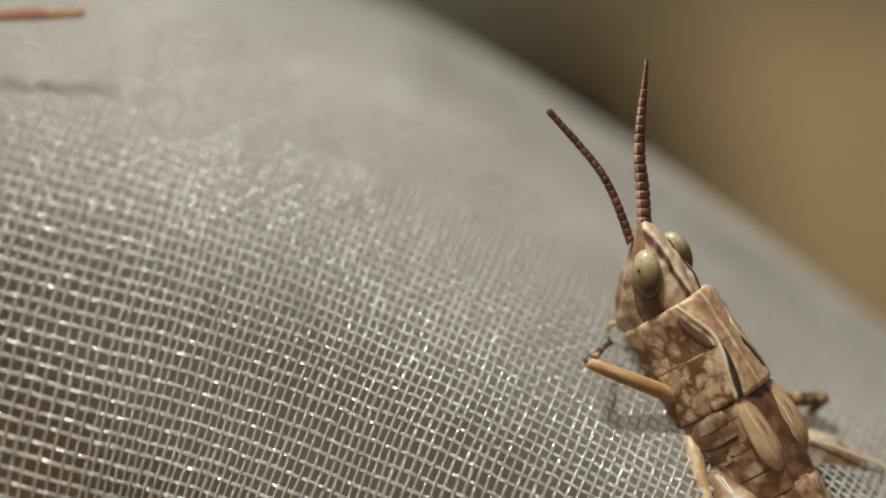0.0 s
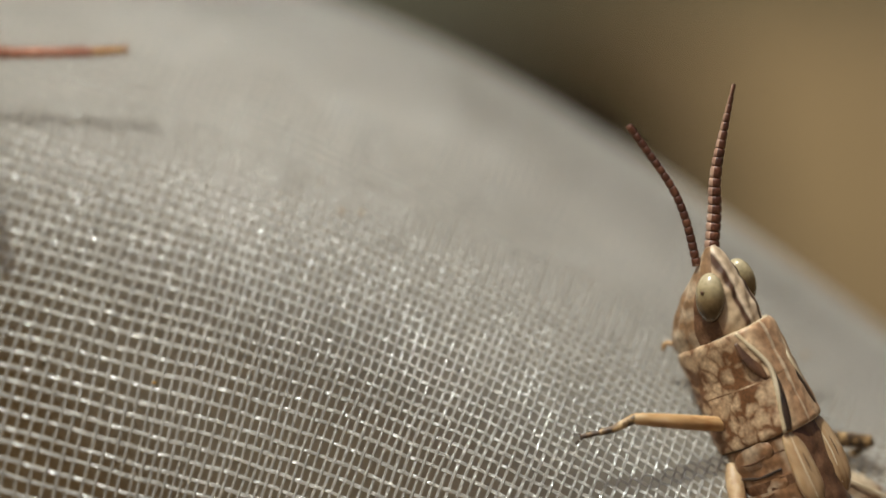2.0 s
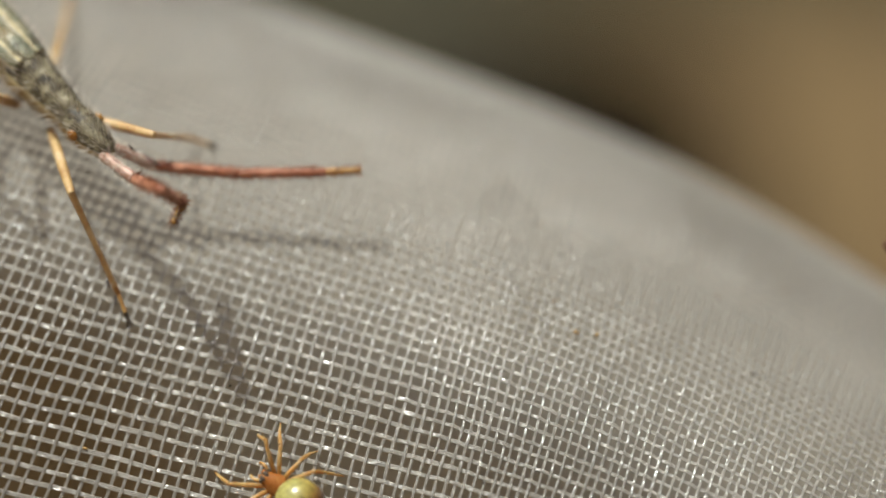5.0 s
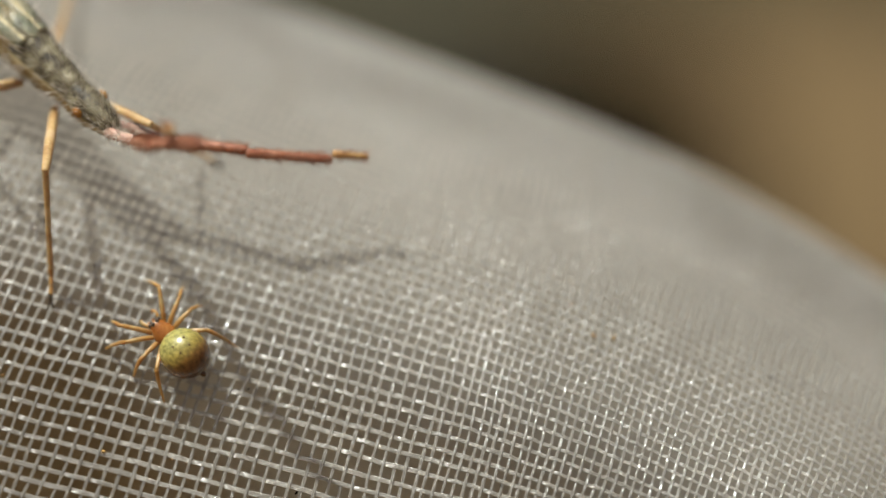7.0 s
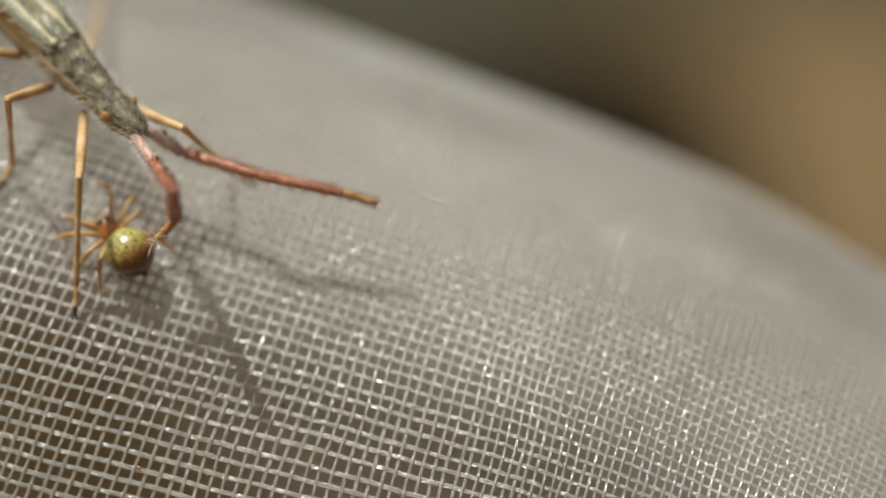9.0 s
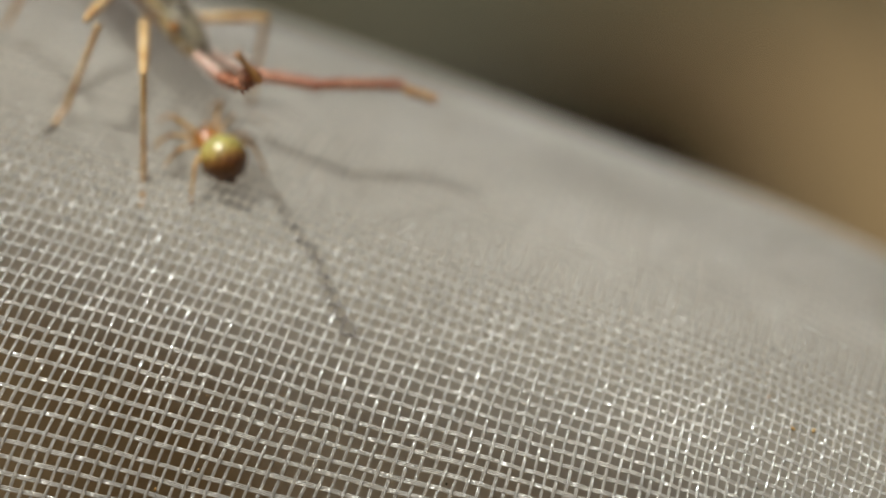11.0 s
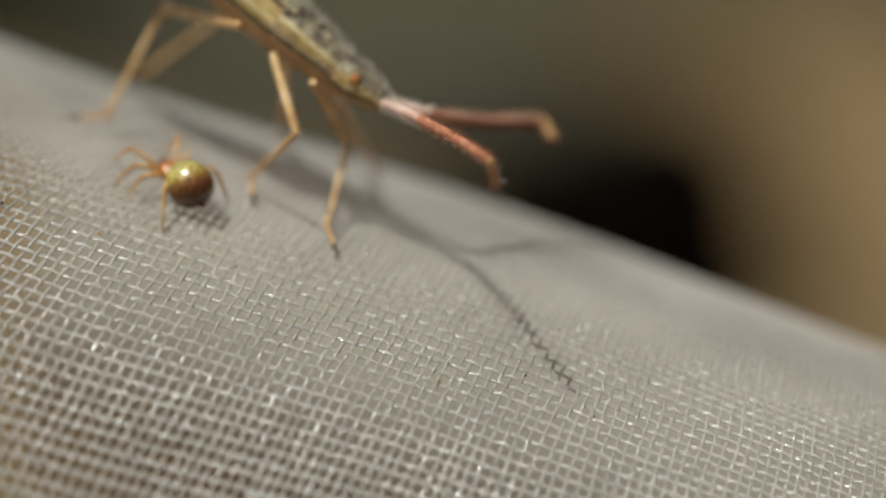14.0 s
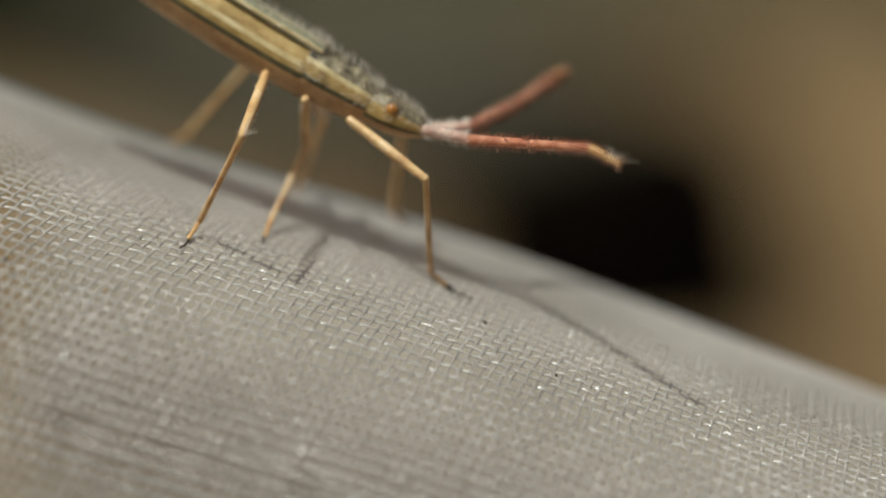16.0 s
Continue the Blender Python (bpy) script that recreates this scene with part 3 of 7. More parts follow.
M_HOPPER_LEG = mottled("hopper_leg", [(0.24, 0.11, 0.035), (0.44, 0.27, 0.12), (0.58, 0.42, 0.25)], 1500, rough=0.42, fine=5, bump=0.4, sss=0.15, stretch=3.0)
M_FEMUR = netted("hopper_femur", (0.50, 0.39, 0.26), (0.20, 0.11, 0.052), 800, relief=0.00002)
M_SPECKLE = mottled("speckled_leg", [(0.02, 0.010, 0.005), (0.05, 0.026, 0.010), (0.30, 0.18, 0.07), (0.56, 0.42, 0.23)], 4200, rough=0.45, bump=0.3)
M_SPECKLE_DARK = mottled("dark_speckled_foot", [(0.012, 0.006, 0.003), (0.03, 0.015, 0.006), (0.10, 0.05, 0.02), (0.38, 0.25, 0.11)], 5200, rough=0.45, bump=0.3)
M_SPI_BODY = banded("spider_abdomen", [(0.0, (0.08, 0.026, 0.006)), (0.38, (0.14, 0.05, 0.011)), (0.56, (0.22, 0.11, 0.022)), (0.74, (0.36, 0.27, 0.06)), (1.0, (0.40, 0.365, 0.105)), (1.5, (0.43, 0.395, 0.13))],
                    1.5, (0.9, 0.0, 0.5), 0.14, 2200, rough=0.25, bump=0.15, coat=0.6, grain=0.5, start=0.31)
M_SPI_BROWN = mottled("spider_brown", [(0.05, 0.02, 0.004), (0.10, 0.045, 0.010), (0.17, 0.085, 0.02)], 2600, rough=0.2, fine=4, bump=0.1, coat=0.5)
M_SPI_ORANGE = mottled("spider_orange", [(0.24, 0.075, 0.012), (0.36, 0.13, 0.025), (0.46, 0.20, 0.05)], 3000, rough=0.25, sss=0.25, coat=0.4)
M_SPI_LEG = mottled("spider_leg", [(0.42, 0.20, 0.05), (0.54, 0.31, 0.11), (0.62, 0.41, 0.19)], 3000, rough=0.3, sss=0.3, glow_through=0.2)


# ---- slender bug with pink antennae ----
def build_bug():
    bug = new("slender_bug")
    tagged(bug, "slender hairy grey-beige bug with pink antennae and straw legs", "bug")
    RIG["bug"][""] = bug
    head_rows = [(0.08, 0, 0.0, 0.166, 0.139), (-0.1, 0, 0.0, 0.281, 0.27), (-0.5, 0, -0.04, 0.396, 0.43), (-0.9, 0, -0.07, 0.458, 0.50), (-1.25, 0, -0.10, 0.437, 0.52), (-1.6, 0, -0.12, 0.40, 0.52)]
    # dark flank line between the pale back and the belly
    head = loft("head", head_rows, [M_BUG, M_BUG_OLIVE, M_BUG_DARK, M_BUG_BELLY], bug, 26, 28, rough=0.05,
                paint=lambda i, j: 0 if 2 <= j <= 12 else (1 if j in (13, 14, 15, 1, 0, 27) else (2 if j in (16, 26) else 3)))
    bristles("hairs", fur_on(head_rows, 300, 3), M_HAIR, head, 0.26, 0.008, 3)
    for y in (0.43, -0.43):
        blob("eye", (-0.95, y * 0.98, 0.07), (0.16, 0.12, 0.15), M_BUGEYE, head, 14, 10)
    neck_rows = [(-1.5, 0, -0.11, 0.38, 0.50), (-1.75, 0, -0.12, 0.46, 0.60), (-2.5, 0, -0.14, 0.55, 0.70), (-3.2, 0, -0.13, 0.64, 0.76), (-3.5, 0, -0.13, 0.62, 0.76)]
    fore = loft("fore_back", neck_rows, [M_BUG, M_BUG_CREAM, M_BUG_OLIVE, M_BUG_DARK, M_BUG_BELLY], bug, 24, 32, rough=0.04,
                paint=lambda i, j: 0 if 3 <= j <= 13 else (1 if j in (14, 2) else (2 if j in (15, 16, 1, 0) else (3 if j in (17, 31) else 4))))
    bristles("hairs", fur_on(neck_rows, 380, 5), M_HAIR, fore, 0.33, 0.008, 5)
    belly_rows = [(-3.3, 0, -0.2, 0.60, 0.73), (-4.5, 0, -0.22, 0.67, 0.75), (-7, 0, -0.2, 0.76, 0.74), (-10, 0, -0.15, 0.72, 0.62), (-12, 0, 0.0, 0.46, 0.38), (-13, 0, 0.08, 0.167, 0.147)]
    belly = loft("abdomen", belly_rows, [M_BUG_OLIVE, M_BUG_CREAM, M_BUG_DARK, M_BUG_BELLY], bug, 40, 32,
                 paint=lambda i, j: 1 if j in (15, 1) else (2 if j in (17, 31) else (3 if 18 <= j <= 30 else 0)))
    for y in (1, -1):
        wing_rows = [(-3.2, 0.27 * y, 0.42, 0.24, 0.21), (-4.4, 0.31 * y, 0.44, 0.32, 0.20), (-7, 0.31 * y, 0.43, 0.37, 0.18), (-10, 0.26 * y, 0.37, 0.34, 0.13), (-11.6, 0.15 * y, 0.28, 0.2, 0.06)]
        wing = loft("wing", wing_rows, [M_BUG_WING, M_BUG_CREAM], bug, 34, 24, rough=0.05,
                    paint=lambda i, j: 1 if (j in (0, 23, 6) if y > 0 else j in (11, 12, 6)) else 0)
        bristles("hairs", fur_on(wing_rows, 320, 7 + y), M_HAIR, wing, 0.32, 0.008, 9 + y)
    blob("shield", (-3.6, 0, 0.63), (0.5, 0.22, 0.06), M_BUG_WING, bug, 16, 10)
    rng = random.Random(4)
    for side in ("left", "right"):
        for k, (length, r0, r1, mat) in enumerate(((1.2, 0.14, 0.15, M_PINK_PALE), (2.2, 0.13, 0.13, M_PINK), (2.2, 0.125, 0.11, M_PINK), (0.9, 0.11, 0.065, M_TIP))):
            rows = [(-0.02, 0, 0, r0 * 0.7), (0.08, 0, 0, r0), (length * 0.5, 0, 0, (r0 + r1) / 2), (length * 0.92, 0, 0, r1), (length, 0, 0, r1 * 0.75)]
            seg = limb("antenna_segment", rows, mat, bug, 16, 12)
            if k == 3:
                seg["label"] = "amber tip of the antenna"
            if k == 0 and side == "left":
                blob("flake", (0.42, 0.10, 0.14), (0.13, 0.045, 0.03), M_CLAW, seg, 10, 8, turn=(0, 0, -25))
            RIG["bug"]["antenna_%s_%d" % (side, k + 1)] = seg
            if k == 3 and side == "right":
                bristles("lint", [((0.55 + 0.03 * q, 0.02 * (q % 3), 0.05), (math.cos(q * 2.4) * 0.6, math.sin(q * 2.4), 0.5)) for q in range(9)], M_HAIR, seg, 0.48, 0.011, 21)
            places = []
            for _ in range(int(190 * length)):
                a, x = rng.uniform(0, 6.28), rng.uniform(0, length)
                places.append(((x, r1 * 0.9 * math.cos(a), r1 * 0.9 * math.sin(a)), (0.7, math.cos(a), math.sin(a))))
            bristles("hairs", places, M_HAIR if k < 1 else M_SPIKE, seg, 0.20, 0.008, k)
        for kind, l1, l2, l3 in (("front", 2.6, 2.9, 0.8), ("mid", 2.2, 2.5, 0.75), ("hind", 3.1, 3.3, 0.95)):
            femur = limb("femur", [(-0.06, 0, 0, 0.10), (0.15, 0, 0, 0.12), (l1 * 0.5, 0, 0, 0.138), (l1 * 0.92, 0, 0, 0.112), (l1 + 0.05, 0, 0, 0.085)], M_STRAWLEG, bug, 16, 12)
            tibia = limb("tibia", [(-0.03, 0, 0, 0.10), (0.15, 0, 0, 0.092), (l2 * 0.5, 0, 0, 0.076), (l2 * 0.9, 0, 0, 0.08), (l2 + 0.02, 0, 0, 0.07)], [M_STRAWLEG, M_TIP], bug, 16, 10,
                         paint=lambda i, j: 1 if i > 11 else 0)
            tarsus = limb("tarsus", [(-0.02, 0, 0, 0.05), (l3 * 0.3, 0, 0.0, 0.06), (l3 * 0.45, 0, 0, 0.05), (l3 * 0.7, 0, 0, 0.06), (l3, 0, -0.02, 0.035)], [M_TIP, M_CLAW], bug, 16, 10,
                          paint=lambda i, j: 1 if i > 10 else 0)
            for y in (0.06, -0.06):
                limb("claw", [(l3 - 0.05, y * 0.4, 0, 0.03), (l3 + 0.08, y, 0.0, 0.022), (l3 + 0.15, y * 1.4, -0.06, 0.008)], M_CLAW, tarsus, 8, 6)
            places = []
            for _ in range(70):
                a, x = rng.uniform(0, 6.28), rng.uniform(0, l2)
                places.append(((x, 0.06 * math.cos(a), 0.06 * math.sin(a)), (0.7, math.cos(a), math.sin(a))))
            bristles("hairs", places, M_HAIR, tibia, 0.09, 0.004, 11)
            places = []
            for _ in range(90):
                a, x = rng.uniform(0, 6.28), rng.uniform(0, l1)
                places.append(((x, 0.125 * math.cos(a), 0.125 * math.sin(a)), (0.8, math.cos(a), math.sin(a))))
            bristles("hairs", places, M_HAIR, femur, 0.10, 0.004, 13)
            if kind == "hind":
                bristles("lint", [((l1 - 0.02 * q, 0.02, 0.06), (math.cos(q * 1.7) * 0.7, math.sin(q * 1.7) * 0.5, 0.9)) for q in range(7)], M_HAIR, femur, 0.55, 0.013, 22)
            for nm, ob in (("femur", femur), ("tibia", tibia), ("tarsus", tarsus)):
                RIG["bug"]["%s_%s_%s" % (side, kind, nm)] = ob


# ---- small spider ----
def build_spider():
    spider = new("spider")
    tagged(spider, "tiny glossy yellow-green and brown spider with amber legs", "spider")
    RIG["spider"][""] = spider
    spider.scale = (1.12, 1.12, 1.12)
    abdomen = blob("abdomen", (-0.05, 0, 0.60), (0.60, 0.56, 0.54), M_SPI_BODY, spider, 32, 26, turn=(0, 8, 0))
    abdomen["label"] = "glossy yellow-green abdomen with a brown rear"
    for x, y in ((0.12, 0.16), (0.12, -0.16), (-0.1, 0.13), (-0.1, -0.13)):
        z = 0.60 + 0.54 * math.sqrt(max(0, 1 - ((x + 0.05) / 0.6) ** 2 - (y / 0.56) ** 2))
        blob("pit", (x, y, z - 0.008), (0.03, 0.03, 0.015), M_SPI_BROWN, abdomen, 10, 6)
    blob("spinneret", (-0.62, 0, 0.42), (0.10, 0.07, 0.07), M_SPI_BROWN, abdomen, 10, 8)
    fore = loft("fore_body", [(0.36, 0, 0.42, 0.08, 0.08), (0.46, 0, 0.42, 0.2, 0.16), (0.64, 0, 0.43, 0.27, 0.19), (0.84, 0, 0.45, 0.20, 0.19), (0.98, 0, 0.45, 0.15, 0.16), (1.03, 0, 0.44, 0.08, 0.09)],
                M_SPI_ORANGE, spider, 18, 20)
    for x, y, z in ((1.0, 0.05, 0.54), (1.0, -0.05, 0.54), (0.97, 0.12, 0.52), (0.97, -0.12, 0.52), (0.94, 0.06, 0.60), (0.94, -0.06, 0.60)):
        blob("eye", (x, y, z), (0.055, 0.055, 0.055), M_CLAW, fore, 10, 8)
    for y in (0.06, -0.06):
        limb("jaw", [(0.98, y, 0.42, 0.06), (1.06, y, 0.34, 0.065), (1.06, y * 0.8, 0.22, 0.035)], M_SPI_ORANGE, fore, 8, 8)
        limb("feeler", [(0.95, y * 2, 0.40, 0.04), (1.12, y * 3.2, 0.46, 0.04), (1.25, y * 3, 0.34, 0.035), (1.27, y * 2.6, 0.2, 0.03)], M_SPI_LEG, fore, 12, 8)
    for side in ("left", "right"):
        for nm, l1, l2 in (("first", 0.85, 0.95), ("second", 0.72, 0.82), ("third", 0.58, 0.68), ("fourth", 0.80, 0.95)):
            RIG["spider"]["%s_%s_femur" % (side, nm)] = limb("femur", [(-0.03, 0, 0, 0.04), (0.06, 0, 0, 0.054), (l1 * 0.5, 0, 0.05, 0.056), (l1, 0, 0, 0.042)], M_SPI_LEG, spider, 12, 8)
            RIG["spider"]["%s_%s_tibia" % (side, nm)] = limb("tibia", [(-0.02, 0, 0, 0.05), (l2 * 0.2, 0, 0.03, 0.046), (l2 * 0.55, 0, 0.03, 0.037), (l2 * 0.8, 0, 0, 0.027), (l2, 0, -0.02, 0.015)], [M_SPI_LEG, M_SPI_ORANGE], spider, 16, 8,
                                                              paint=lambda i, j: 1 if i > 12 else 0)


# ---- grasshopper ----
def build_grasshopper():
    hopper = new("grasshopper")
    tagged(hopper, "tan and brown mottled grasshopper with dark red sword antennae", "grasshopper")
    RIG["grasshopper"][""] = hopper
    def upper(j):
        """How far a side lies from the middle of the back, of 96."""
        return min(abs(j - 24), abs(j - 120))

    def head_skin(i, j):
        """Striped crown, dark patch behind the eye, mottled cheeks."""
        if upper(j) < 16:
            return 1
        return 2 if upper(j) < 25 and i < 44 else 0

    head_rows = [(1.2, 0, -0.36, 0.80, 1.24, 2.3), (1.6, 0, -0.36, 0.84, 1.34, 2.3), (2.1, 0, -0.22, 0.80, 1.20, 2.2), (2.6, 0, 0.0, 0.66, 0.96, 2.1), (3.05, 0, 0.30, 0.46, 0.60, 2.0),
                 (3.4, 0, 0.50, 0.26, 0.32, 2.0), (3.6, 0, 0.58, 0.10, 0.14, 2.0)]
    head = loft("head", head_rows, [M_CHEEK, M_CROWN, M_HOPPER_DARK], hopper, 70, 96, rough=0.06, paint=head_skin)
    for y in (1, -1):
        blob("eye", (2.44, 0.66 * y, 0.46), (0.64, 0.33, 0.40), M_HOPPER_EYE, head, 22, 16, turn=(0, -22, -10 * y))
        blob("pupil", (2.66, 0.965 * y, 0.56), (0.05, 0.03, 0.06), M_HOPPER_DARK, head, 10, 6)
    limb("mouth", [(1.75, 0.0, -1.35, 0.30), (1.5, 0.0, -1.62, 0.26), (1.3, 0, -1.72, 0.12)], M_HOPPER, head, 10, 12, flat=1.3)
    for y in (0.3, -0.3):
        limb("palp", [(1.55, y, -1.5, 0.07), (1.75, y * 1.4, -1.75, 0.06), (1.6, y * 1.5, -1.95, 0.05)], M_HOPPER_LEG, head, 10, 8)
    # antennae: rows of short flat pieces
    for side, pts in zip(("left", "right"), ANTENNA_CURVES):
        base = RIG["grasshopper"]["antenna_" + side] = limb("antenna", [(*pts[0], 0.13), (*(np.array(pts[0]) * 0.96 + np.array(pts[1]) * 0.04), 0.12)], M_HOPPER_DARK, hopper, 6, 10)
        fine = smooth_rows(pts, 400)
        gone = np.concatenate([[0], np.cumsum(np.linalg.norm(np.diff(fine, axis=0), axis=1))])
        curve = np.stack([np.interp(np.linspace(0, gone[-1], 60), gone, fine[:, c]) for c in range(3)], 1)
        left = pts[0][1] > 0
        count = 19
        for k in range(count):
            i0, i1 = int(k * 59 / count), int((k + 1) * 59 / count)
            r = 0.118 - 0.03 * k / count if left else 0.155 * (1 - (k / count) ** 1.7) + 0.04
            rows = [(*curve[i0], r * 0.80), (*(curve[i0] * 0.8 + curve[i1] * 0.2), r), (*(curve[i0] * 0.2 + curve[i1] * 0.8), r), (*curve[i1], r * 0.80)]
            limb("joint", rows, [M_HOPPER_ANT, M_HOPPER_ANT_RIM], base, 9, 12, flat=1.0,
                 paint=lambda i, j: 1 if not left and (j in (5, 6) and i < 7 or i == 0 and 3 < j < 8) else 0)
    # the saddle over the fore body
    def saddle_skin(i, j):
        """Pale disc between the keels, brown netted flanks, black bands along the keels, dark grooves."""
        x, d = np.interp(i * 6 / 69, range(7), [1.42, 1.25, 0.4, 0.0, -0.7, -1.25, -1.42]), upper(j)
        keel = np.interp(x, [-1.38, -0.3, 0.3, 0.9, 1.4], [11.5, 7.8, 6.6, 9.3, 11.8])
        if i >= 63 and d > keel:
            return 4
        if i >= 67:
            return 3
        if i < 3:
            return 3
        if i == 33 and d > 2:
            return 5
        return 1 if d < keel else 0

    saddle_rows = [(1.42, -0.05, -0.28, 0.86, 1.28, 2.5), (1.25, -0.06, -0.28, 0.96, 1.40, 2.6), (0.4, -0.08, -0.28, 0.96, 1.42, 2.6), (0.0, -0.08, -0.28, 0.99, 1.44, 2.6), (-0.7, -0.08, -0.28, 1.05, 1.45, 2.6),
                   (-1.25, -0.08, -0.27, 1.11, 1.46, 2.6), (-1.42, -0.08, -0.27, 1.07, 1.38, 2.6)]
    saddle = loft("saddle", saddle_rows, [M_FLANK, M_DISC, M_HOPPER_DARK, M_KEEL, M_BLACK, M_HOPPER], hopper, 70, 96, rough=0.03, paint=saddle_skin)
    for y in (1, -1):
        limb("keel", [(1.40, 0.66 * y, 0.72, 0.055), (0.9, 0.56 * y, 0.93, 0.065), (0.3, 0.40 * y, 1.07, 0.06), (-0.3, 0.48 * y, 1.06, 0.065), (-1.38, 0.74 * y, 0.92, 0.055)], M_KEEL, saddle, 24, 10)
    for y in (1, -1):
        limb("stripe", [(1.15, 0.74 * y, 0.68, 0.04), (0.75, 0.68 * y, 0.735, 0.10), (0.40, 0.60 * y, 0.835, 0.11), (0.05, 0.52 * y, 0.95, 0.05)], M_HOPPER_DARK, saddle, 20, 12, flat=1.7)
        limb("stripe", [(0.25, 0.34 * y, 1.07, 0.03), (-0.3, 0.40 * y, 1.06, 0.085), (-0.9, 0.52 * y, 1.02, 0.11), (-1.36, 0.62 * y, 0.96, 0.08)], M_BLACK, saddle, 20, 12, flat=1.2)
    limb("keel", [(1.38, 0, 0.98, 0.03), (0.3, 0, 1.10, 0.035), (-1.38, 0, 1.14, 0.035)], M_HOPPER_PALE, saddle, 16, 8)
    def chest_skin(i, j):
        return 1 if i < 6 or 27 <= i <= 31 or upper(j) < 9 or i in (14, 44) else 0

    loft("hind_chest", [(-1.2, 0, -0.2, 0.95, 1.25, 2.6), (-2.0, 0, -0.22, 1.02, 1.25, 2.6), (-3.0, 0, -0.2, 1.05, 1.2, 2.4), (-4.0, 0, -0.1, 0.95, 1.05, 2.2)], [M_PLATE, M_HOPPER_DARK],
         hopper, 60, 96, rough=0.04, paint=chest_skin)
    for y in (1, -1):
        for x, z, h in ((-1.72, -0.22, 0.74), (-2.62, -0.22, 0.76)):
            plate = blob("side_plate", (x, 0.93 * y, z), (0.40, 0.11, h), M_PLATE, hopper, 22, 14, turn=(0, 14, 0))
            limb("groove", [(x - 0.02, 1.0 * y, z + 0.6 * h, 0.02), (x - 0.10, 1.045 * y, z, 0.03), (x - 0.06, 1.0 * y, z - 0.6 * h, 0.02)], M_HOPPER_DARK, plate, 12, 8)
        limb("seam", [(-2.17, 0.96 * y, 0.50, 0.035), (-2.22, 1.02 * y, -0.2, 0.05), (-2.1, 0.98 * y, -0.9, 0.035)], M_BLACK, hopper, 14, 8)
    for k in range(7):
        x = -3.9 - k * 1.05
        s = 1 - 0.085 * k
        loft("abdomen_ring", [(x + 0.06, 0, 0.0, 0.86 * s, 0.92 * s, 2.1), (x - 0.2, 0, 0, 0.92 * s, 0.98 * s, 2.1), (x - 0.9, 0, 0.0, 0.9 * s, 0.95 * s, 2.1), (x - 1.1, 0, 0, 0.80 * s, 0.85 * s, 2.1)], [M_HOPPER, M_HOPPER_DARK], hopper, 12, 28,
             rough=0.05, paint=lambda i, j: 1 if i > 9 and j % 5 else 0)
    for y in (1, -1):
        pad = limb("wing_pad", [(-1.3, 0.50 * y, 0.82, 0.08), (-1.7, 0.56 * y, 0.86, 0.15), (-2.4, 0.60 * y, 0.88, 0.19), (-3.0, 0.58 * y, 0.86, 0.18), (-3.45, 0.52 * y, 0.80, 0.08)], M_PAD, hopper, 24, 18, flat=2.0)
        for k, low in enumerate((0.16, 0.0, -0.16)):
            limb("vein", [(-1.4, (0.53 + low * 0.5) * y, 0.93 - 0.02 * k, 0.014), (-2.3, (0.60 + low) * y, 1.06 - 0.02 * abs(low) * 4, 0.02), (-3.2, (0.56 + low * 0.8) * y, 0.99 - 0.02 * k, 0.014)], M_HOPPER_DARK if k == 1 else M_KEEL, pad, 16, 8)
    # legs: the left fore leg moves
    for nm, rows, mats in (("femur", [(-0.1, 0, 0, 0.16), (0.5, 0, 0, 0.20), (1.5, 0, 0, 0.19), (2.4, 0, 0, 0.16), (2.65, 0, 0, 0.12)], M_HOPPER_LEG),
                           ("tibia", [(-0.04, 0, 0, 0.13), (0.2, 0, 0, 0.12), (0.4, 0, 0, 0.11), (0.62, 0, 0, 0.10)], M_SPECKLE),
                           ("tarsus", [(-0.03, 0, 0, 0.085), (0.25, 0, -0.02, 0.09), (0.4, 0, 0, 0.06), (0.65, 0, -0.01, 0.075), (0.85, 0, 0.02, 0.045)], M_SPECKLE_DARK)):
        ob = limb(nm, rows, mats, hopper, 16, 12)
        RIG["grasshopper"]["left_fore_" + nm] = ob
        if nm == "tibia":
            for k in range(5):
                limb("spine", [(0.1 + k * 0.11, 0.05, -0.06, 0.025), (0.16 + k * 0.11, 0.1, -0.17, 0.018), (0.22 + k * 0.11, 0.12, -0.23, 0.006)], M_CLAW, ob, 6, 6)
        if nm == "tarsus":
            for y in (0.05, -0.05):
                limb("claw", [(0.8, y, 0, 0.035), (0.93, y * 2, -0.02, 0.028), (0.98, y * 2.6, -0.14, 0.01)], M_CLAW, ob, 8, 6)
    def leg(points, radii, mats, foot=True):
        for k, nm in enumerate(("femur", "tibia", "tarsus")[:len(points) - 1]):
            a, b = np.array(points[k], float), np.array(points[k + 1], float)
            r0, r1, r2 = radii[k]
            limb(nm, [(*a, r0), (*(a * 0.75 + b * 0.25), r1), (*(a * 0.3 + b * 0.7), (r1 + r2) / 2), (*b, r2)], mats[k], hopper, 16, 14)
    leg([(-0.9, -0.6, -1.1), (0.4, -1.2, -1.1), (0.9, -1.5, -1.75), (1.3, -1.6, -1.8)], ((0.16, 0.2, 0.15), (0.11, 0.1, 0.1), (0.08, 0.09, 0.05)), (M_SPECKLE, M_SPECKLE, M_SPECKLE))
    leg([(-1.7, 0.8, -1.1), (-3.4, 1.75, -0.9), (-5.2, 2.0, -1.6), (-5.9, 2.2, -1.7)], ((0.18, 0.24, 0.17), (0.14, 0.12, 0.11), (0.09, 0.09, 0.05)), (M_HOPPER_PALE, M_HOPPER_LEG, M_SPECKLE))
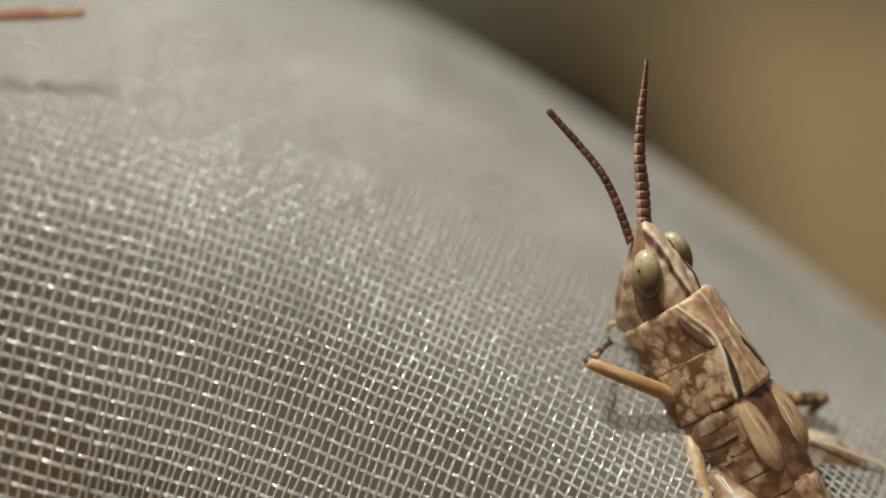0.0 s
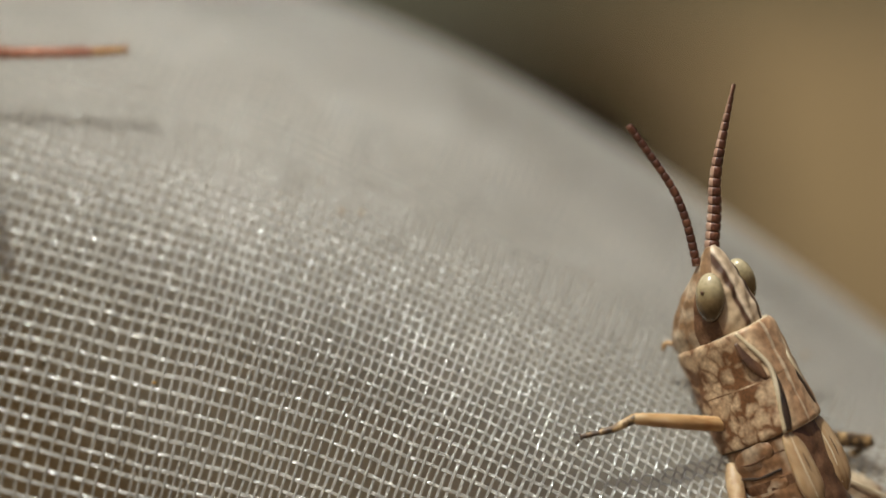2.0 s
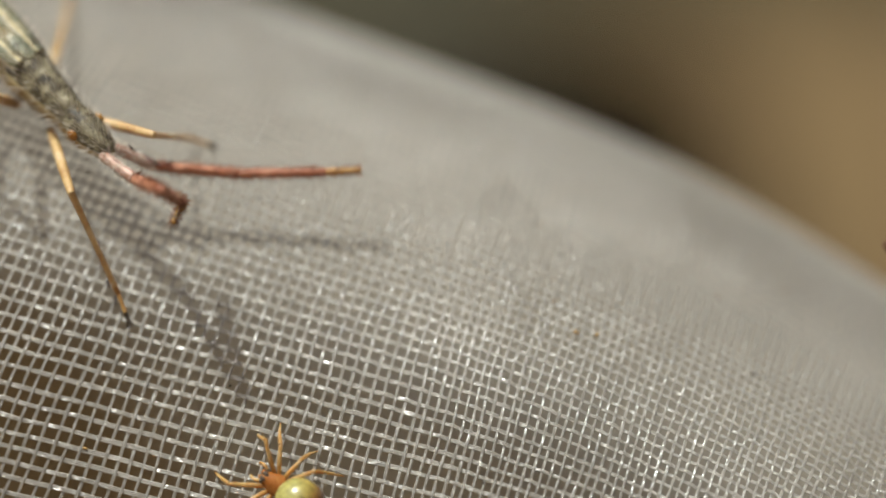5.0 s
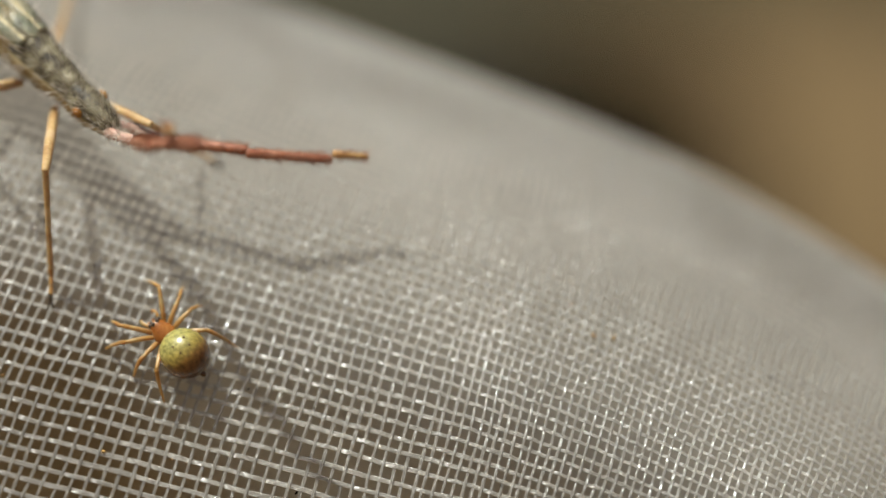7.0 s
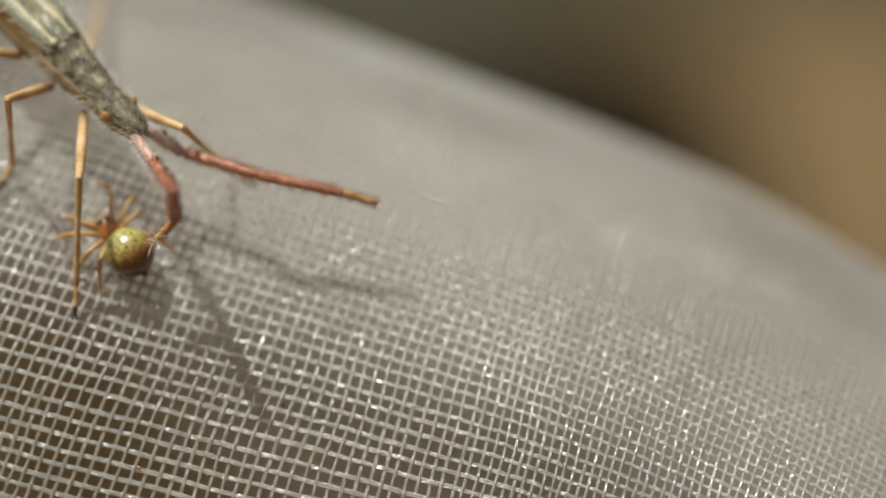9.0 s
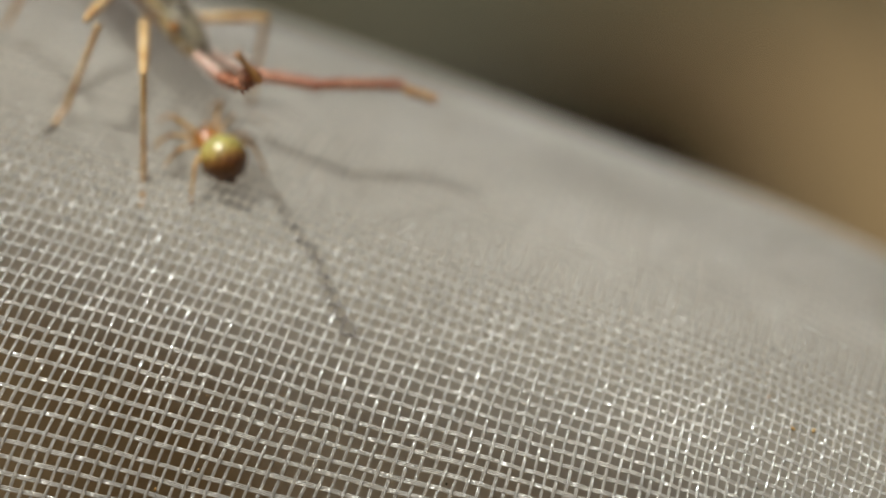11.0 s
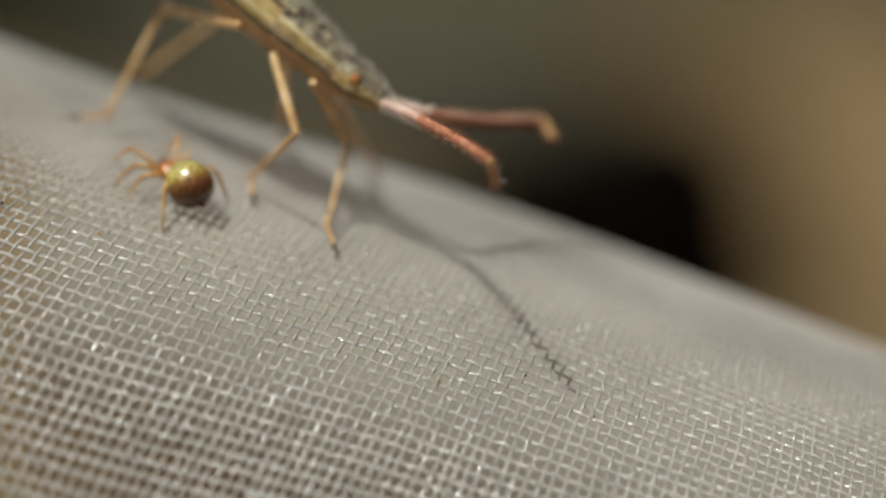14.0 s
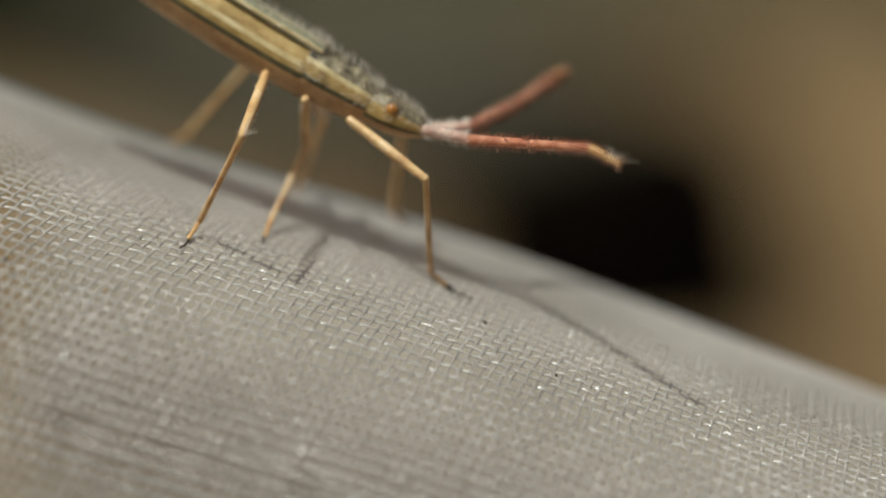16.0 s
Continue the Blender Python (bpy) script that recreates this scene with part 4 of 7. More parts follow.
    leg([(-1.7, -0.8, -0.4), (-2.8, -2.55, 0.55), (-3.1, -2.3, -0.9), (-3.6, -2.5, -1.5)], ((0.18, 0.22, 0.16), (0.13, 0.11, 0.1), (0.08, 0.09, 0.05)), (M_SPECKLE, M_SPECKLE, M_SPECKLE))
    for low, mat in ((0.30, M_HOPPER_DARK), (0.44, M_KEEL)):
        limb("femur_ridge", [(-2.9, 1.0 + low * 0.5, -0.9 + low, 0.03), (-4.3, 1.22 + low * 0.9, -0.35 + low * 0.9, 0.05), (-6.2, 1.5 + low, 0.25 + low * 0.8, 0.045), (-8.4, 1.85 + low * 0.4, 1.05 + low * 0.3, 0.03)], mat, hopper, 20, 8)
    leg([(-2.8, 1.0, -0.9), (-8.8, 1.9, 1.2), (-4.6, 2.6, -1.5), (-3.8, 2.7, -1.6)], ((0.32, 0.62, 0.24), (0.16, 0.13, 0.12), (0.1, 0.1, 0.06)), (M_FEMUR, M_HOPPER_LEG, M_SPECKLE))
    for low, mat in ((0.30, M_HOPPER_DARK), (0.62, M_KEEL)):
        limb("femur_ridge", [(-3.0, -1.1, -0.5 + low, 0.03), (-4.2, -2.05, -0.1 + low * 1.25, 0.05), (-5.8, -3.3, 0.35 + low, 0.045), (-7.2, -4.2, 0.65 + low * 0.4, 0.03)], mat, hopper, 20, 8)
    leg([(-2.8, -1.0, -0.6), (-7.6, -4.5, 0.7), (-4.8, -4.1, -1.5), (-4.0, -4.2, -1.6)], ((0.36, 0.74, 0.26), (0.16, 0.13, 0.12), (0.1, 0.1, 0.06)), (M_FEMUR, M_HOPPER_LEG, M_SPECKLE))


ANTENNA_CURVES = [[(3.3, 0.3, 0.2), (4.5, 0.22, 0.45), (5.5, 0.25, 0.50), (7.25, 0.56, 0.38)], [(3.3, -0.3, 0.2), (4.3, -0.62, 0.65), (5.3, -0.88, 1.1), (7.05, -1.66, 2.12)]]
build_bug()
build_spider()
build_grasshopper()

def mm(x, y, z, rx, ry, rz):
    """A pose in millimetres and degrees."""
    return pose(x * MM, y * MM, z * MM, rx, ry, rz)


def on_cloth(a, phi, heading):
    """The pose of a thing that stands on the bag, its x axis turned by heading from the line along the ridge."""
    foot = to_world(skin(a, phi, 0.06))
    ahead = Vector(to_world(skin(a + 0.01, phi, 0.06)) - foot).normalized()
    up = Vector(foot - to_world(skin(a, phi + 0.001, 0.06)))
    up = (up - ahead * ahead.dot(up)).normalized()
    out = ahead.cross(up)
    x = ahead * math.cos(radians(heading)) + up * math.sin(radians(heading))
    y = out.cross(x)
    return Matrix.Translation(Vector(foot)) @ Matrix((x, y, out)).transposed().to_4x4()


def motions():
    walk(RIG["bug"][""], [(0, mm(-15.700, -0.036, 141.797, 27.7, 35.1, -34.1)), (5.2, mm(-15.515, -0.063, 141.694, 27.7, 35.1, -34.1)), (7.5, mm(-15.893, 0.075, 142.478, 27, 34.5, -33)), (8, mm(-15.820, 0.075, 142.493, 25.7, 35, -35.2)), (8.5, mm(-15.991, 0.131, 142.654, 24.2, 35.4, -37.4)), (9, mm(-16.019, 0.121, 142.611, 25.4, 35.1, -35.6)), (10.3, mm(-17.922, 2.975, 145.117, 11.8, 30, -45.2)), (11.5, mm(-19.047, 5.823, 147.070, -10.3, 54.6, -37.1)), (12, mm(-18.396, 7.276, 149.095, -13.9, 46.5, -27.5)), (12.5, mm(-18.782, 7.822, 148.769, -13.3, 40.9, -24.1)), (13, mm(-18.144, 7.793, 148.367, -11.3, 33.6, -20.4)), (13.5, mm(-18.223, 7.784, 148.331, -11.6, 36.2, -21.6)), (14, mm(-18.237, 7.874, 148.286, -11.9, 36.2, -21.4)), (14.5, mm(-18.054, 8.168, 148.262, -13.2, 39.5, -20.8)), (15, mm(-18.018, 8.177, 148.300, -13.2, 39.3, -20.7)), (15.5, mm(-17.891, 9.093, 148.651, -14.2, 29.9, -15.6)), (16, mm(-17.612, 9.472, 148.571, -15.1, 28.5, -14.2))])
    walk(RIG["bug"]["antenna_left_1"], [(0, mm(-0.050, 0.200, 0.020, -0.0, 26.4, 41.1)), (5.2, mm(-0.050, 0.200, 0.020, -0.0, 26.4, 41.1)), (7.5, mm(-0.050, 0.200, 0.020, -0.0, 5.4, 32.1)), (8, mm(-0.050, 0.200, 0.020, -0.0, 28.6, 43.2)), (8.5, mm(-0.050, 0.200, 0.020, -0.1, 30.5, 37.4)), (9, mm(-0.050, 0.200, 0.020, -0.1, 34.9, 42.0)), (10.3, mm(-0.050, 0.200, 0.020, -0.0, 28.2, 59.2)), (11.5, mm(-0.050, 0.200, 0.020, -0.1, -22.1, 26.8)), (12, mm(-0.050, 0.200, 0.020, -0.0, -22.6, 57.6)), (12.5, mm(-0.050, 0.200, 0.020, -0.0, -13.5, 40.2)), (13, mm(-0.050, 0.200, 0.020, -0.1, -24.5, 15.7)), (13.5, mm(-0.050, 0.200, 0.020, -0.1, -23.3, 15.2)), (14, mm(-0.050, 0.200, 0.020, -0.1, -22.7, 14.2)), (14.5, mm(-0.050, 0.200, 0.020, -0.1, -18.2, 23.7)), (15, mm(-0.050, 0.200, 0.020, -0.1, -16.8, 25.3)), (15.5, mm(-0.050, 0.200, 0.020, -0.0, -16.5, 41.0)), (16, mm(-0.050, 0.200, 0.020, -0.1, -31.0, 28.2))])
    walk(RIG["bug"]["antenna_left_2"], [(0, mm(0.760, 0.907, -0.513, -0.0, -3.4, 44.3)), (5.2, mm(0.760, 0.907, -0.513, -0.0, -3.4, 44.3)), (7.5, mm(0.962, 0.834, -0.092, -0.1, -14.5, 30.4)), (8, mm(0.718, 0.920, -0.555, -0.1, -14.9, 25.6)), (8.5, mm(0.772, 0.828, -0.588, -0.1, -19.1, 24.1)), (9, mm(0.682, 0.859, -0.666, -0.1, -16.4, 21.8)), (10.3, mm(0.492, 1.109, -0.547, -0.1, -17.6, 28.0)), (11.5, mm(0.942, 0.702, 0.472, -0.1, -43.9, 43.4)), (12, mm(0.544, 1.136, 0.480, -0.0, -21.4, 66.4)), (12.5, mm(0.841, 0.953, 0.301, -0.0, -18.8, 50.4)), (13, mm(1.001, 0.496, 0.518, -0.0, -17.1, 59.0)), (13.5, mm(1.014, 0.488, 0.494, -0.0, -13.6, 68.3)), (14, mm(1.024, 0.471, 0.482, -0.0, -10.9, 65.1)), (14.5, mm(0.994, 0.658, 0.395, -0.0, -15.0, 55.5)), (15, mm(0.989, 0.691, 0.366, -0.0, -13.9, 58.2)), (15.5, mm(0.818, 0.955, 0.361, -0.0, -22.0, 55.9)), (16, mm(0.857, 0.686, 0.638, -0.0, -25.5, 75.4))])
    walk(RIG["bug"]["antenna_left_3"], [(0, mm(2.331, 2.442, -0.383, -0.0, -8.1, 48.6)), (5.2, mm(2.331, 2.442, -0.383, -0.0, -8.1, 48.6)), (7.5, mm(2.800, 1.912, 0.459, -0.0, 6.1, 50.3)), (8, mm(2.636, 1.839, 0.010, -0.0, -2.3, 39.6)), (8.5, mm(2.669, 1.678, 0.131, -0.0, -0.8, 39.1)), (9, mm(2.642, 1.641, -0.045, -0.0, -1.7, 38.6)), (10.3, mm(2.343, 2.094, 0.118, -0.0, -4.1, 53.9)), (11.5, mm(2.094, 1.791, 1.997, -0.0, -30.2, 64.8)), (12, mm(1.365, 3.012, 1.285, -0.0, -19.6, 60.1)), (12.5, mm(2.167, 2.558, 1.011, -0.0, -6.2, 62.5)), (13, mm(2.084, 2.298, 1.166, -0.0, -16.0, 78.2)), (13.5, mm(1.803, 2.476, 1.011, -0.0, -15.9, 70.7)), (14, mm(1.932, 2.431, 0.898, -0.0, -18.3, 64.6)), (14.5, mm(2.199, 2.408, 0.963, -0.1, -28.3, 29.5)), (15, mm(2.115, 2.506, 0.895, -0.1, -28.5, 29.7)), (15.5, mm(1.963, 2.644, 1.185, -0.0, -24.3, 57.7)), (16, mm(1.358, 2.608, 1.584, -0.0, -34.8, 74.7))])
    walk(RIG["bug"]["antenna_left_4"], [(0, mm(3.770, 4.076, -0.071, -0.0, -10.1, 50.5)), (5.2, mm(3.770, 4.076, -0.071, -0.0, -10.1, 50.5)), (7.5, mm(4.196, 3.596, 0.223, -0.0, -3.5, 38.3)), (8, mm(4.330, 3.240, 0.097, -0.0, 0.1, 35.2)), (8.5, mm(4.376, 3.065, 0.162, -0.0, -0.3, 37.4)), (9, mm(4.361, 3.012, 0.022, -0.0, -0.2, 35.2)), (10.3, mm(3.635, 3.868, 0.274, -0.0, -0.9, 42.2)), (11.5, mm(2.905, 3.512, 3.103, -0.1, -33.3, 23.9)), (12, mm(2.399, 4.808, 2.022, -0.1, 5.9, 8.6)), (12.5, mm(3.176, 4.499, 1.247, -0.1, 26.9, 3.3)), (13, mm(2.516, 4.368, 1.772, -0.0, 27.5, 65.1)), (13.5, mm(2.503, 4.472, 1.615, -0.0, 4.0, -46.7)), (14, mm(2.827, 4.319, 1.587, -0.0, 4.0, -41.3)), (14.5, mm(3.885, 3.362, 2.007, -0.1, 9.9, 28.3)), (15, mm(3.793, 3.463, 1.946, -0.1, 7.1, 16.4)), (15.5, mm(3.033, 4.340, 2.090, -0.0, 22.1, 51.7)), (16, mm(1.835, 4.351, 2.838, -0.0, -16.9, -77.5))])
    walk(RIG["bug"]["antenna_right_1"], [(0, mm(-0.050, -0.200, 0.020, -0.1, -13.3, 2.9)), (5.2, mm(-0.050, -0.200, 0.020, -0.1, -13.3, 2.9)), (7.5, mm(-0.050, -0.200, 0.020, -0.1, -39.0, -0.9)), (8, mm(-0.050, -0.200, 0.020, -0.1, -27.8, -11.6)), (8.5, mm(-0.050, -0.200, 0.020, -0.1, -26.9, -16.6)), (9, mm(-0.050, -0.200, 0.020, -0.1, -22.0, -18.0)), (10.3, mm(-0.050, -0.200, 0.020, -0.1, -17.6, 3.6)), (11.5, mm(-0.050, -0.200, 0.020, -0.1, -39.2, -28.2)), (12, mm(-0.050, -0.200, 0.020, -0.1, -53.5, -44.0)), (12.5, mm(-0.050, -0.200, 0.020, -0.0, -33.7, -58.7)), (13, mm(-0.050, -0.200, 0.020, -0.1, -14.6, 13.7)), (13.5, mm(-0.050, -0.200, 0.020, -0.1, -20.7, 2.5)), (14, mm(-0.050, -0.200, 0.020, -0.1, -18.4, -14.7)), (14.5, mm(-0.050, -0.200, 0.020, -0.1, -22.0, -27.8)), (15, mm(-0.050, -0.200, 0.020, -0.1, -20.8, -28.6)), (15.5, mm(-0.050, -0.200, 0.020, -0.1, -15.1, -22.4)), (16, mm(-0.050, -0.200, 0.020, -0.1, -18.4, 6.4))])
    walk(RIG["bug"]["antenna_right_2"], [(0, mm(1.116, -0.140, 0.296, -0.1, -48.5, -20.9)), (5.2, mm(1.116, -0.140, 0.296, -0.1, -48.5, -20.9)), (7.5, mm(0.882, -0.215, 0.776, -0.1, -53.8, -32.1)), (8, mm(0.989, -0.413, 0.580, -0.1, -38.7, -26.1)), (8.5, mm(0.975, -0.506, 0.563, -0.1, -38.7, -26.8)), (9, mm(1.008, -0.543, 0.470, -0.1, -37.0, -28.6)), (10.3, mm(1.091, -0.128, 0.384, -0.1, -39.7, -18.4)), (11.5, mm(0.769, -0.640, 0.778, -0.0, -43.9, -64.3)), (12, mm(0.463, -0.696, 0.985, -0.0, -31.7, -72.0)), (12.5, mm(0.469, -1.054, 0.685, -0.0, -24.9, -72.9)), (13, mm(1.078, 0.075, 0.322, -0.1, -22.0, -34.0)), (13.5, mm(1.071, -0.151, 0.444, -0.0, -19.4, -42.5)), (14, mm(1.051, -0.489, 0.400, -0.0, -15.1, -52.1)), (14.5, mm(0.934, -0.719, 0.469, -0.0, -15.1, -64.8)), (15, mm(0.935, -0.737, 0.447, -0.0, -14.9, -64.3)), (15.5, mm(1.021, -0.642, 0.332, -0.0, -17.9, -52.5)), (16, mm(1.081, -0.073, 0.399, -0.0, -20.8, -41.1))])
    walk(RIG["bug"]["antenna_right_3"], [(0, mm(2.478, -0.659, 1.945, 0.0, 58.2, 98.6)), (5.2, mm(2.478, -0.659, 1.945, 0.0, 58.2, 98.6)), (7.5, mm(1.984, -0.907, 2.550, -0.1, -56.4, -37.8)), (8, mm(2.530, -1.169, 1.957, -0.1, -38.3, -38.7)), (8.5, mm(2.508, -1.279, 1.939, -0.1, -37.6, -39.1)), (9, mm(2.552, -1.384, 1.792, 0.1, 74.4, 112.5)), (10.3, mm(2.699, -0.663, 1.787, -0.1, -43.7, -24.4)), (11.5, mm(1.457, -2.069, 2.304, -0.0, -39.5, -73.2)), (12, mm(1.041, -2.475, 2.142, -0.0, -29.3, -76.8)), (12.5, mm(1.057, -2.960, 1.612, -0.0, -23.7, -73.7)), (13, mm(2.769, -1.066, 1.147, -0.0, -18.8, -48.6)), (13.5, mm(2.602, -1.552, 1.175, -0.0, -14.8, -48.3)), (14, mm(2.356, -2.165, 0.973, -0.0, -12.7, -55.4)), (14.5, mm(1.837, -2.642, 1.043, -0.0, -10.9, -73.9)), (15, mm(1.856, -2.654, 1.011, -0.0, -10.7, -73.9)), (15.5, mm(2.294, -2.304, 1.008, -0.0, -17.7, -59.4)), (16, mm(2.630, -1.426, 1.181, -0.0, -19.5, -46.7))])
    walk(RIG["bug"]["antenna_right_4"], [(0, mm(2.304, 0.487, 0.075, -0.0, -17.5, -60.8)), (5.2, mm(2.304, 0.487, 0.075, -0.0, -17.5, -60.8)), (7.5, mm(2.947, -1.653, 4.382, 0.0, 51.0, 122.6)), (8, mm(3.877, -2.249, 3.320, 0.0, 56.7, -95.3)), (8.5, mm(3.862, -2.379, 3.280, -0.0, 28.2, -84.0)), (9, mm(2.326, -0.838, -0.327, -0.0, 26.9, -88.5)), (10.3, mm(4.147, -1.321, 3.307, 0.0, 13.3, 132.4)), (11.5, mm(1.947, -3.695, 3.702, 0.0, -27.2, -103.8)), (12, mm(1.479, -4.343, 3.219, 0.0, 1.4, 103.5)), (12.5, mm(1.621, -4.894, 2.498, 0.0, 11.5, 93.7)), (13, mm(4.145, -2.630, 1.855, -0.1, 3.4, -28.4)), (13.5, mm(4.016, -3.141, 1.739, -0.0, 4.9, -47.7)), (14, mm(3.575, -3.931, 1.459, -0.0, 36.1, 47.9)), (14.5, mm(2.437, -4.717, 1.458, -0.0, 56.7, 82.3)), (15, mm(2.454, -4.731, 1.418, -0.0, 52.3, 84.7)), (15.5, mm(3.363, -4.107, 1.677, -0.0, 11.7, 79.3)), (16, mm(4.054, -2.934, 1.915, -0.1, -2.4, -20.4))])
    walk(RIG["bug"]["right_front_femur"], [(0, mm(-1.750, -0.420, -0.720, -0.0, -19.1, -28.9)), (5.2, mm(-1.750, -0.420, -0.720, -0.0, -19.1, -28.9)), (7.5, mm(-1.750, -0.420, -0.720, -0.0, -18.4, -50.1)), (8, mm(-1.750, -0.420, -0.720, -0.0, -17.6, -48.8)), (8.5, mm(-1.750, -0.420, -0.720, -0.0, -14.1, -42.3)), (9, mm(-1.750, -0.420, -0.720, -0.0, -15.4, -43.1)), (10.3, mm(-1.750, -0.420, -0.720, -0.0, -14.1, -43.3)), (11.5, mm(-1.750, -0.420, -0.720, -0.0, -8.4, -35.9)), (12, mm(-1.750, -0.420, -0.720, 0.0, 15.0, 3.1)), (12.5, mm(-1.750, -0.420, -0.720, 0.1, 18.7, 63.2)), (13, mm(-1.750, -0.420, -0.720, 0.1, 24.7, 56.5)), (13.5, mm(-1.750, -0.420, -0.720, 0.1, 24.3, 55.1)), (14, mm(-1.750, -0.420, -0.720, 0.1, 23.4, 56.6)), (14.5, mm(-1.750, -0.420, -0.720, 0.1, 27.6, 56.0)), (15, mm(-1.750, -0.420, -0.720, -0.0, 12.1, -44.6)), (15.5, mm(-1.750, -0.420, -0.720, 0.0, 12.3, 42.1)), (16, mm(-1.750, -0.420, -0.720, -0.0, 5.4, -13.9))])
    walk(RIG["bug"]["right_front_tibia"], [(0, mm(0.402, -1.607, 0.129, -0.0, 43.9, -1.4)), (5.2, mm(0.402, -1.607, 0.129, -0.0, 43.9, -1.4)), (7.5, mm(-0.167, -2.313, 0.100, -0.1, 58.5, -33.9)), (8, mm(-0.118, -2.285, 0.067, -0.1, 58.0, -32.1)), (8.5, mm(0.116, -2.116, -0.087, -0.1, 55.7, -33.6)), (9, mm(0.079, -2.134, -0.030, -0.1, 56.4, -34.6)), (10.3, mm(0.087, -2.148, -0.088, -0.0, 52.9, -5.9)), (11.5, mm(0.335, -1.927, -0.339, 0.0, 44.1, 21.1)), (12, mm(0.758, -0.283, -1.392, 0.1, 60.9, 59.2)), (12.5, mm(-0.640, 1.779, -1.553, -0.0, 37.6, -28.2)), (13, mm(-0.445, 1.549, -1.805, -0.1, 37.1, -61.1)), (13.5, mm(-0.393, 1.522, -1.791, -0.1, 34.4, -58.0)), (14, mm(-0.438, 1.572, -1.754, -0.1, 33.6, -57.3)), (14.5, mm(-0.463, 1.491, -1.925, -0.1, 30.8, -55.6)), (15, mm(0.061, -2.204, -1.263, 0.1, 50.3, 58.9)), (15.5, mm(0.135, 1.282, -1.275, 0.0, 17.4, 42.8)), (16, mm(0.763, -1.042, -0.965, 0.1, 46.8, 53.6))])
    walk(RIG["bug"]["right_front_tarsus"], [(0, mm(2.491, -1.656, -1.881, -0.0, 32.6, -13.0)), (5.2, mm(2.491, -1.656, -1.881, -0.0, 32.6, -13.0)), (7.5, mm(1.090, -3.158, -2.373, -0.0, 37.6, -42.4)), (8, mm(1.183, -3.100, -2.394, -0.0, 37.8, -41.0)), (8.5, mm(1.478, -3.020, -2.482, -0.0, 38.0, -37.2)), (9, mm(1.400, -3.046, -2.445, -0.0, 37.8, -38.1)), (10.3, mm(1.826, -2.329, -2.401, -0.0, 35.5, -26.6)), (11.5, mm(2.278, -1.175, -2.356, -0.0, 8.7, -20.8)), (12, mm(1.480, 0.928, -3.927, 0.0, -6.1, 1.7)), (12.5, mm(1.386, 0.694, -3.321, 0.0, -1.0, 2.6)), (13, mm(0.673, -0.475, -3.554, -0.0, 23.3, -26.2)), (13.5, mm(0.875, -0.508, -3.428, -0.0, 20.7, -25.1)), (14, mm(0.865, -0.461, -3.360, -0.0, 19.7, -23.8)), (14.5, mm(0.942, -0.564, -3.412, -0.0, 19.9, -28.7)), (15, mm(1.019, -0.617, -3.494, -0.0, 20.8, -29.3)), (15.5, mm(2.165, 3.163, -2.143, 0.0, 6.6, 43.0)), (16, mm(1.942, 0.557, -3.077, 0.0, 8.8, 4.6))])
    walk(RIG["bug"]["left_front_femur"], [(0, mm(-1.750, 0.420, -0.720, 0.0, -27.8, 14.6)), (5.2, mm(-1.750, 0.420, -0.720, 0.0, -27.8, 14.6)), (7.5, mm(-1.750, 0.420, -0.720, 0.0, -24.3, 4.4)), (8, mm(-1.750, 0.420, -0.720, 0.0, -24.2, 5.1)), (8.5, mm(-1.750, 0.420, -0.720, 0.0, -22.2, 6.0)), (9, mm(-1.750, 0.420, -0.720, 0.0, -24.6, 8.9)), (10.3, mm(-1.750, 0.420, -0.720, 0.1, -26.8, 58.4)), (11.5, mm(-1.750, 0.420, -0.720, 0.1, -30.5, 53.8)), (12, mm(-1.750, 0.420, -0.720, 0.1, 25.3, 61.5)), (12.5, mm(-1.750, 0.420, -0.720, 0.1, 21.4, 63.5)), (13, mm(-1.750, 0.420, -0.720, 0.1, 18.3, 75.7)), (13.5, mm(-1.750, 0.420, -0.720, 0.1, 17.9, 73.5)), (14, mm(-1.750, 0.420, -0.720, 0.1, 17.7, 73.0)), (14.5, mm(-1.750, 0.420, -0.720, 0.1, 11.5, 69.5)), (15, mm(-1.750, 0.420, -0.720, 0.1, 14.6, 68.8)), (15.5, mm(-1.750, 0.420, -0.720, 0.1, -8.8, 72.1)), (16, mm(-1.750, 0.420, -0.720, 0.1, -13.4, 72.3))])
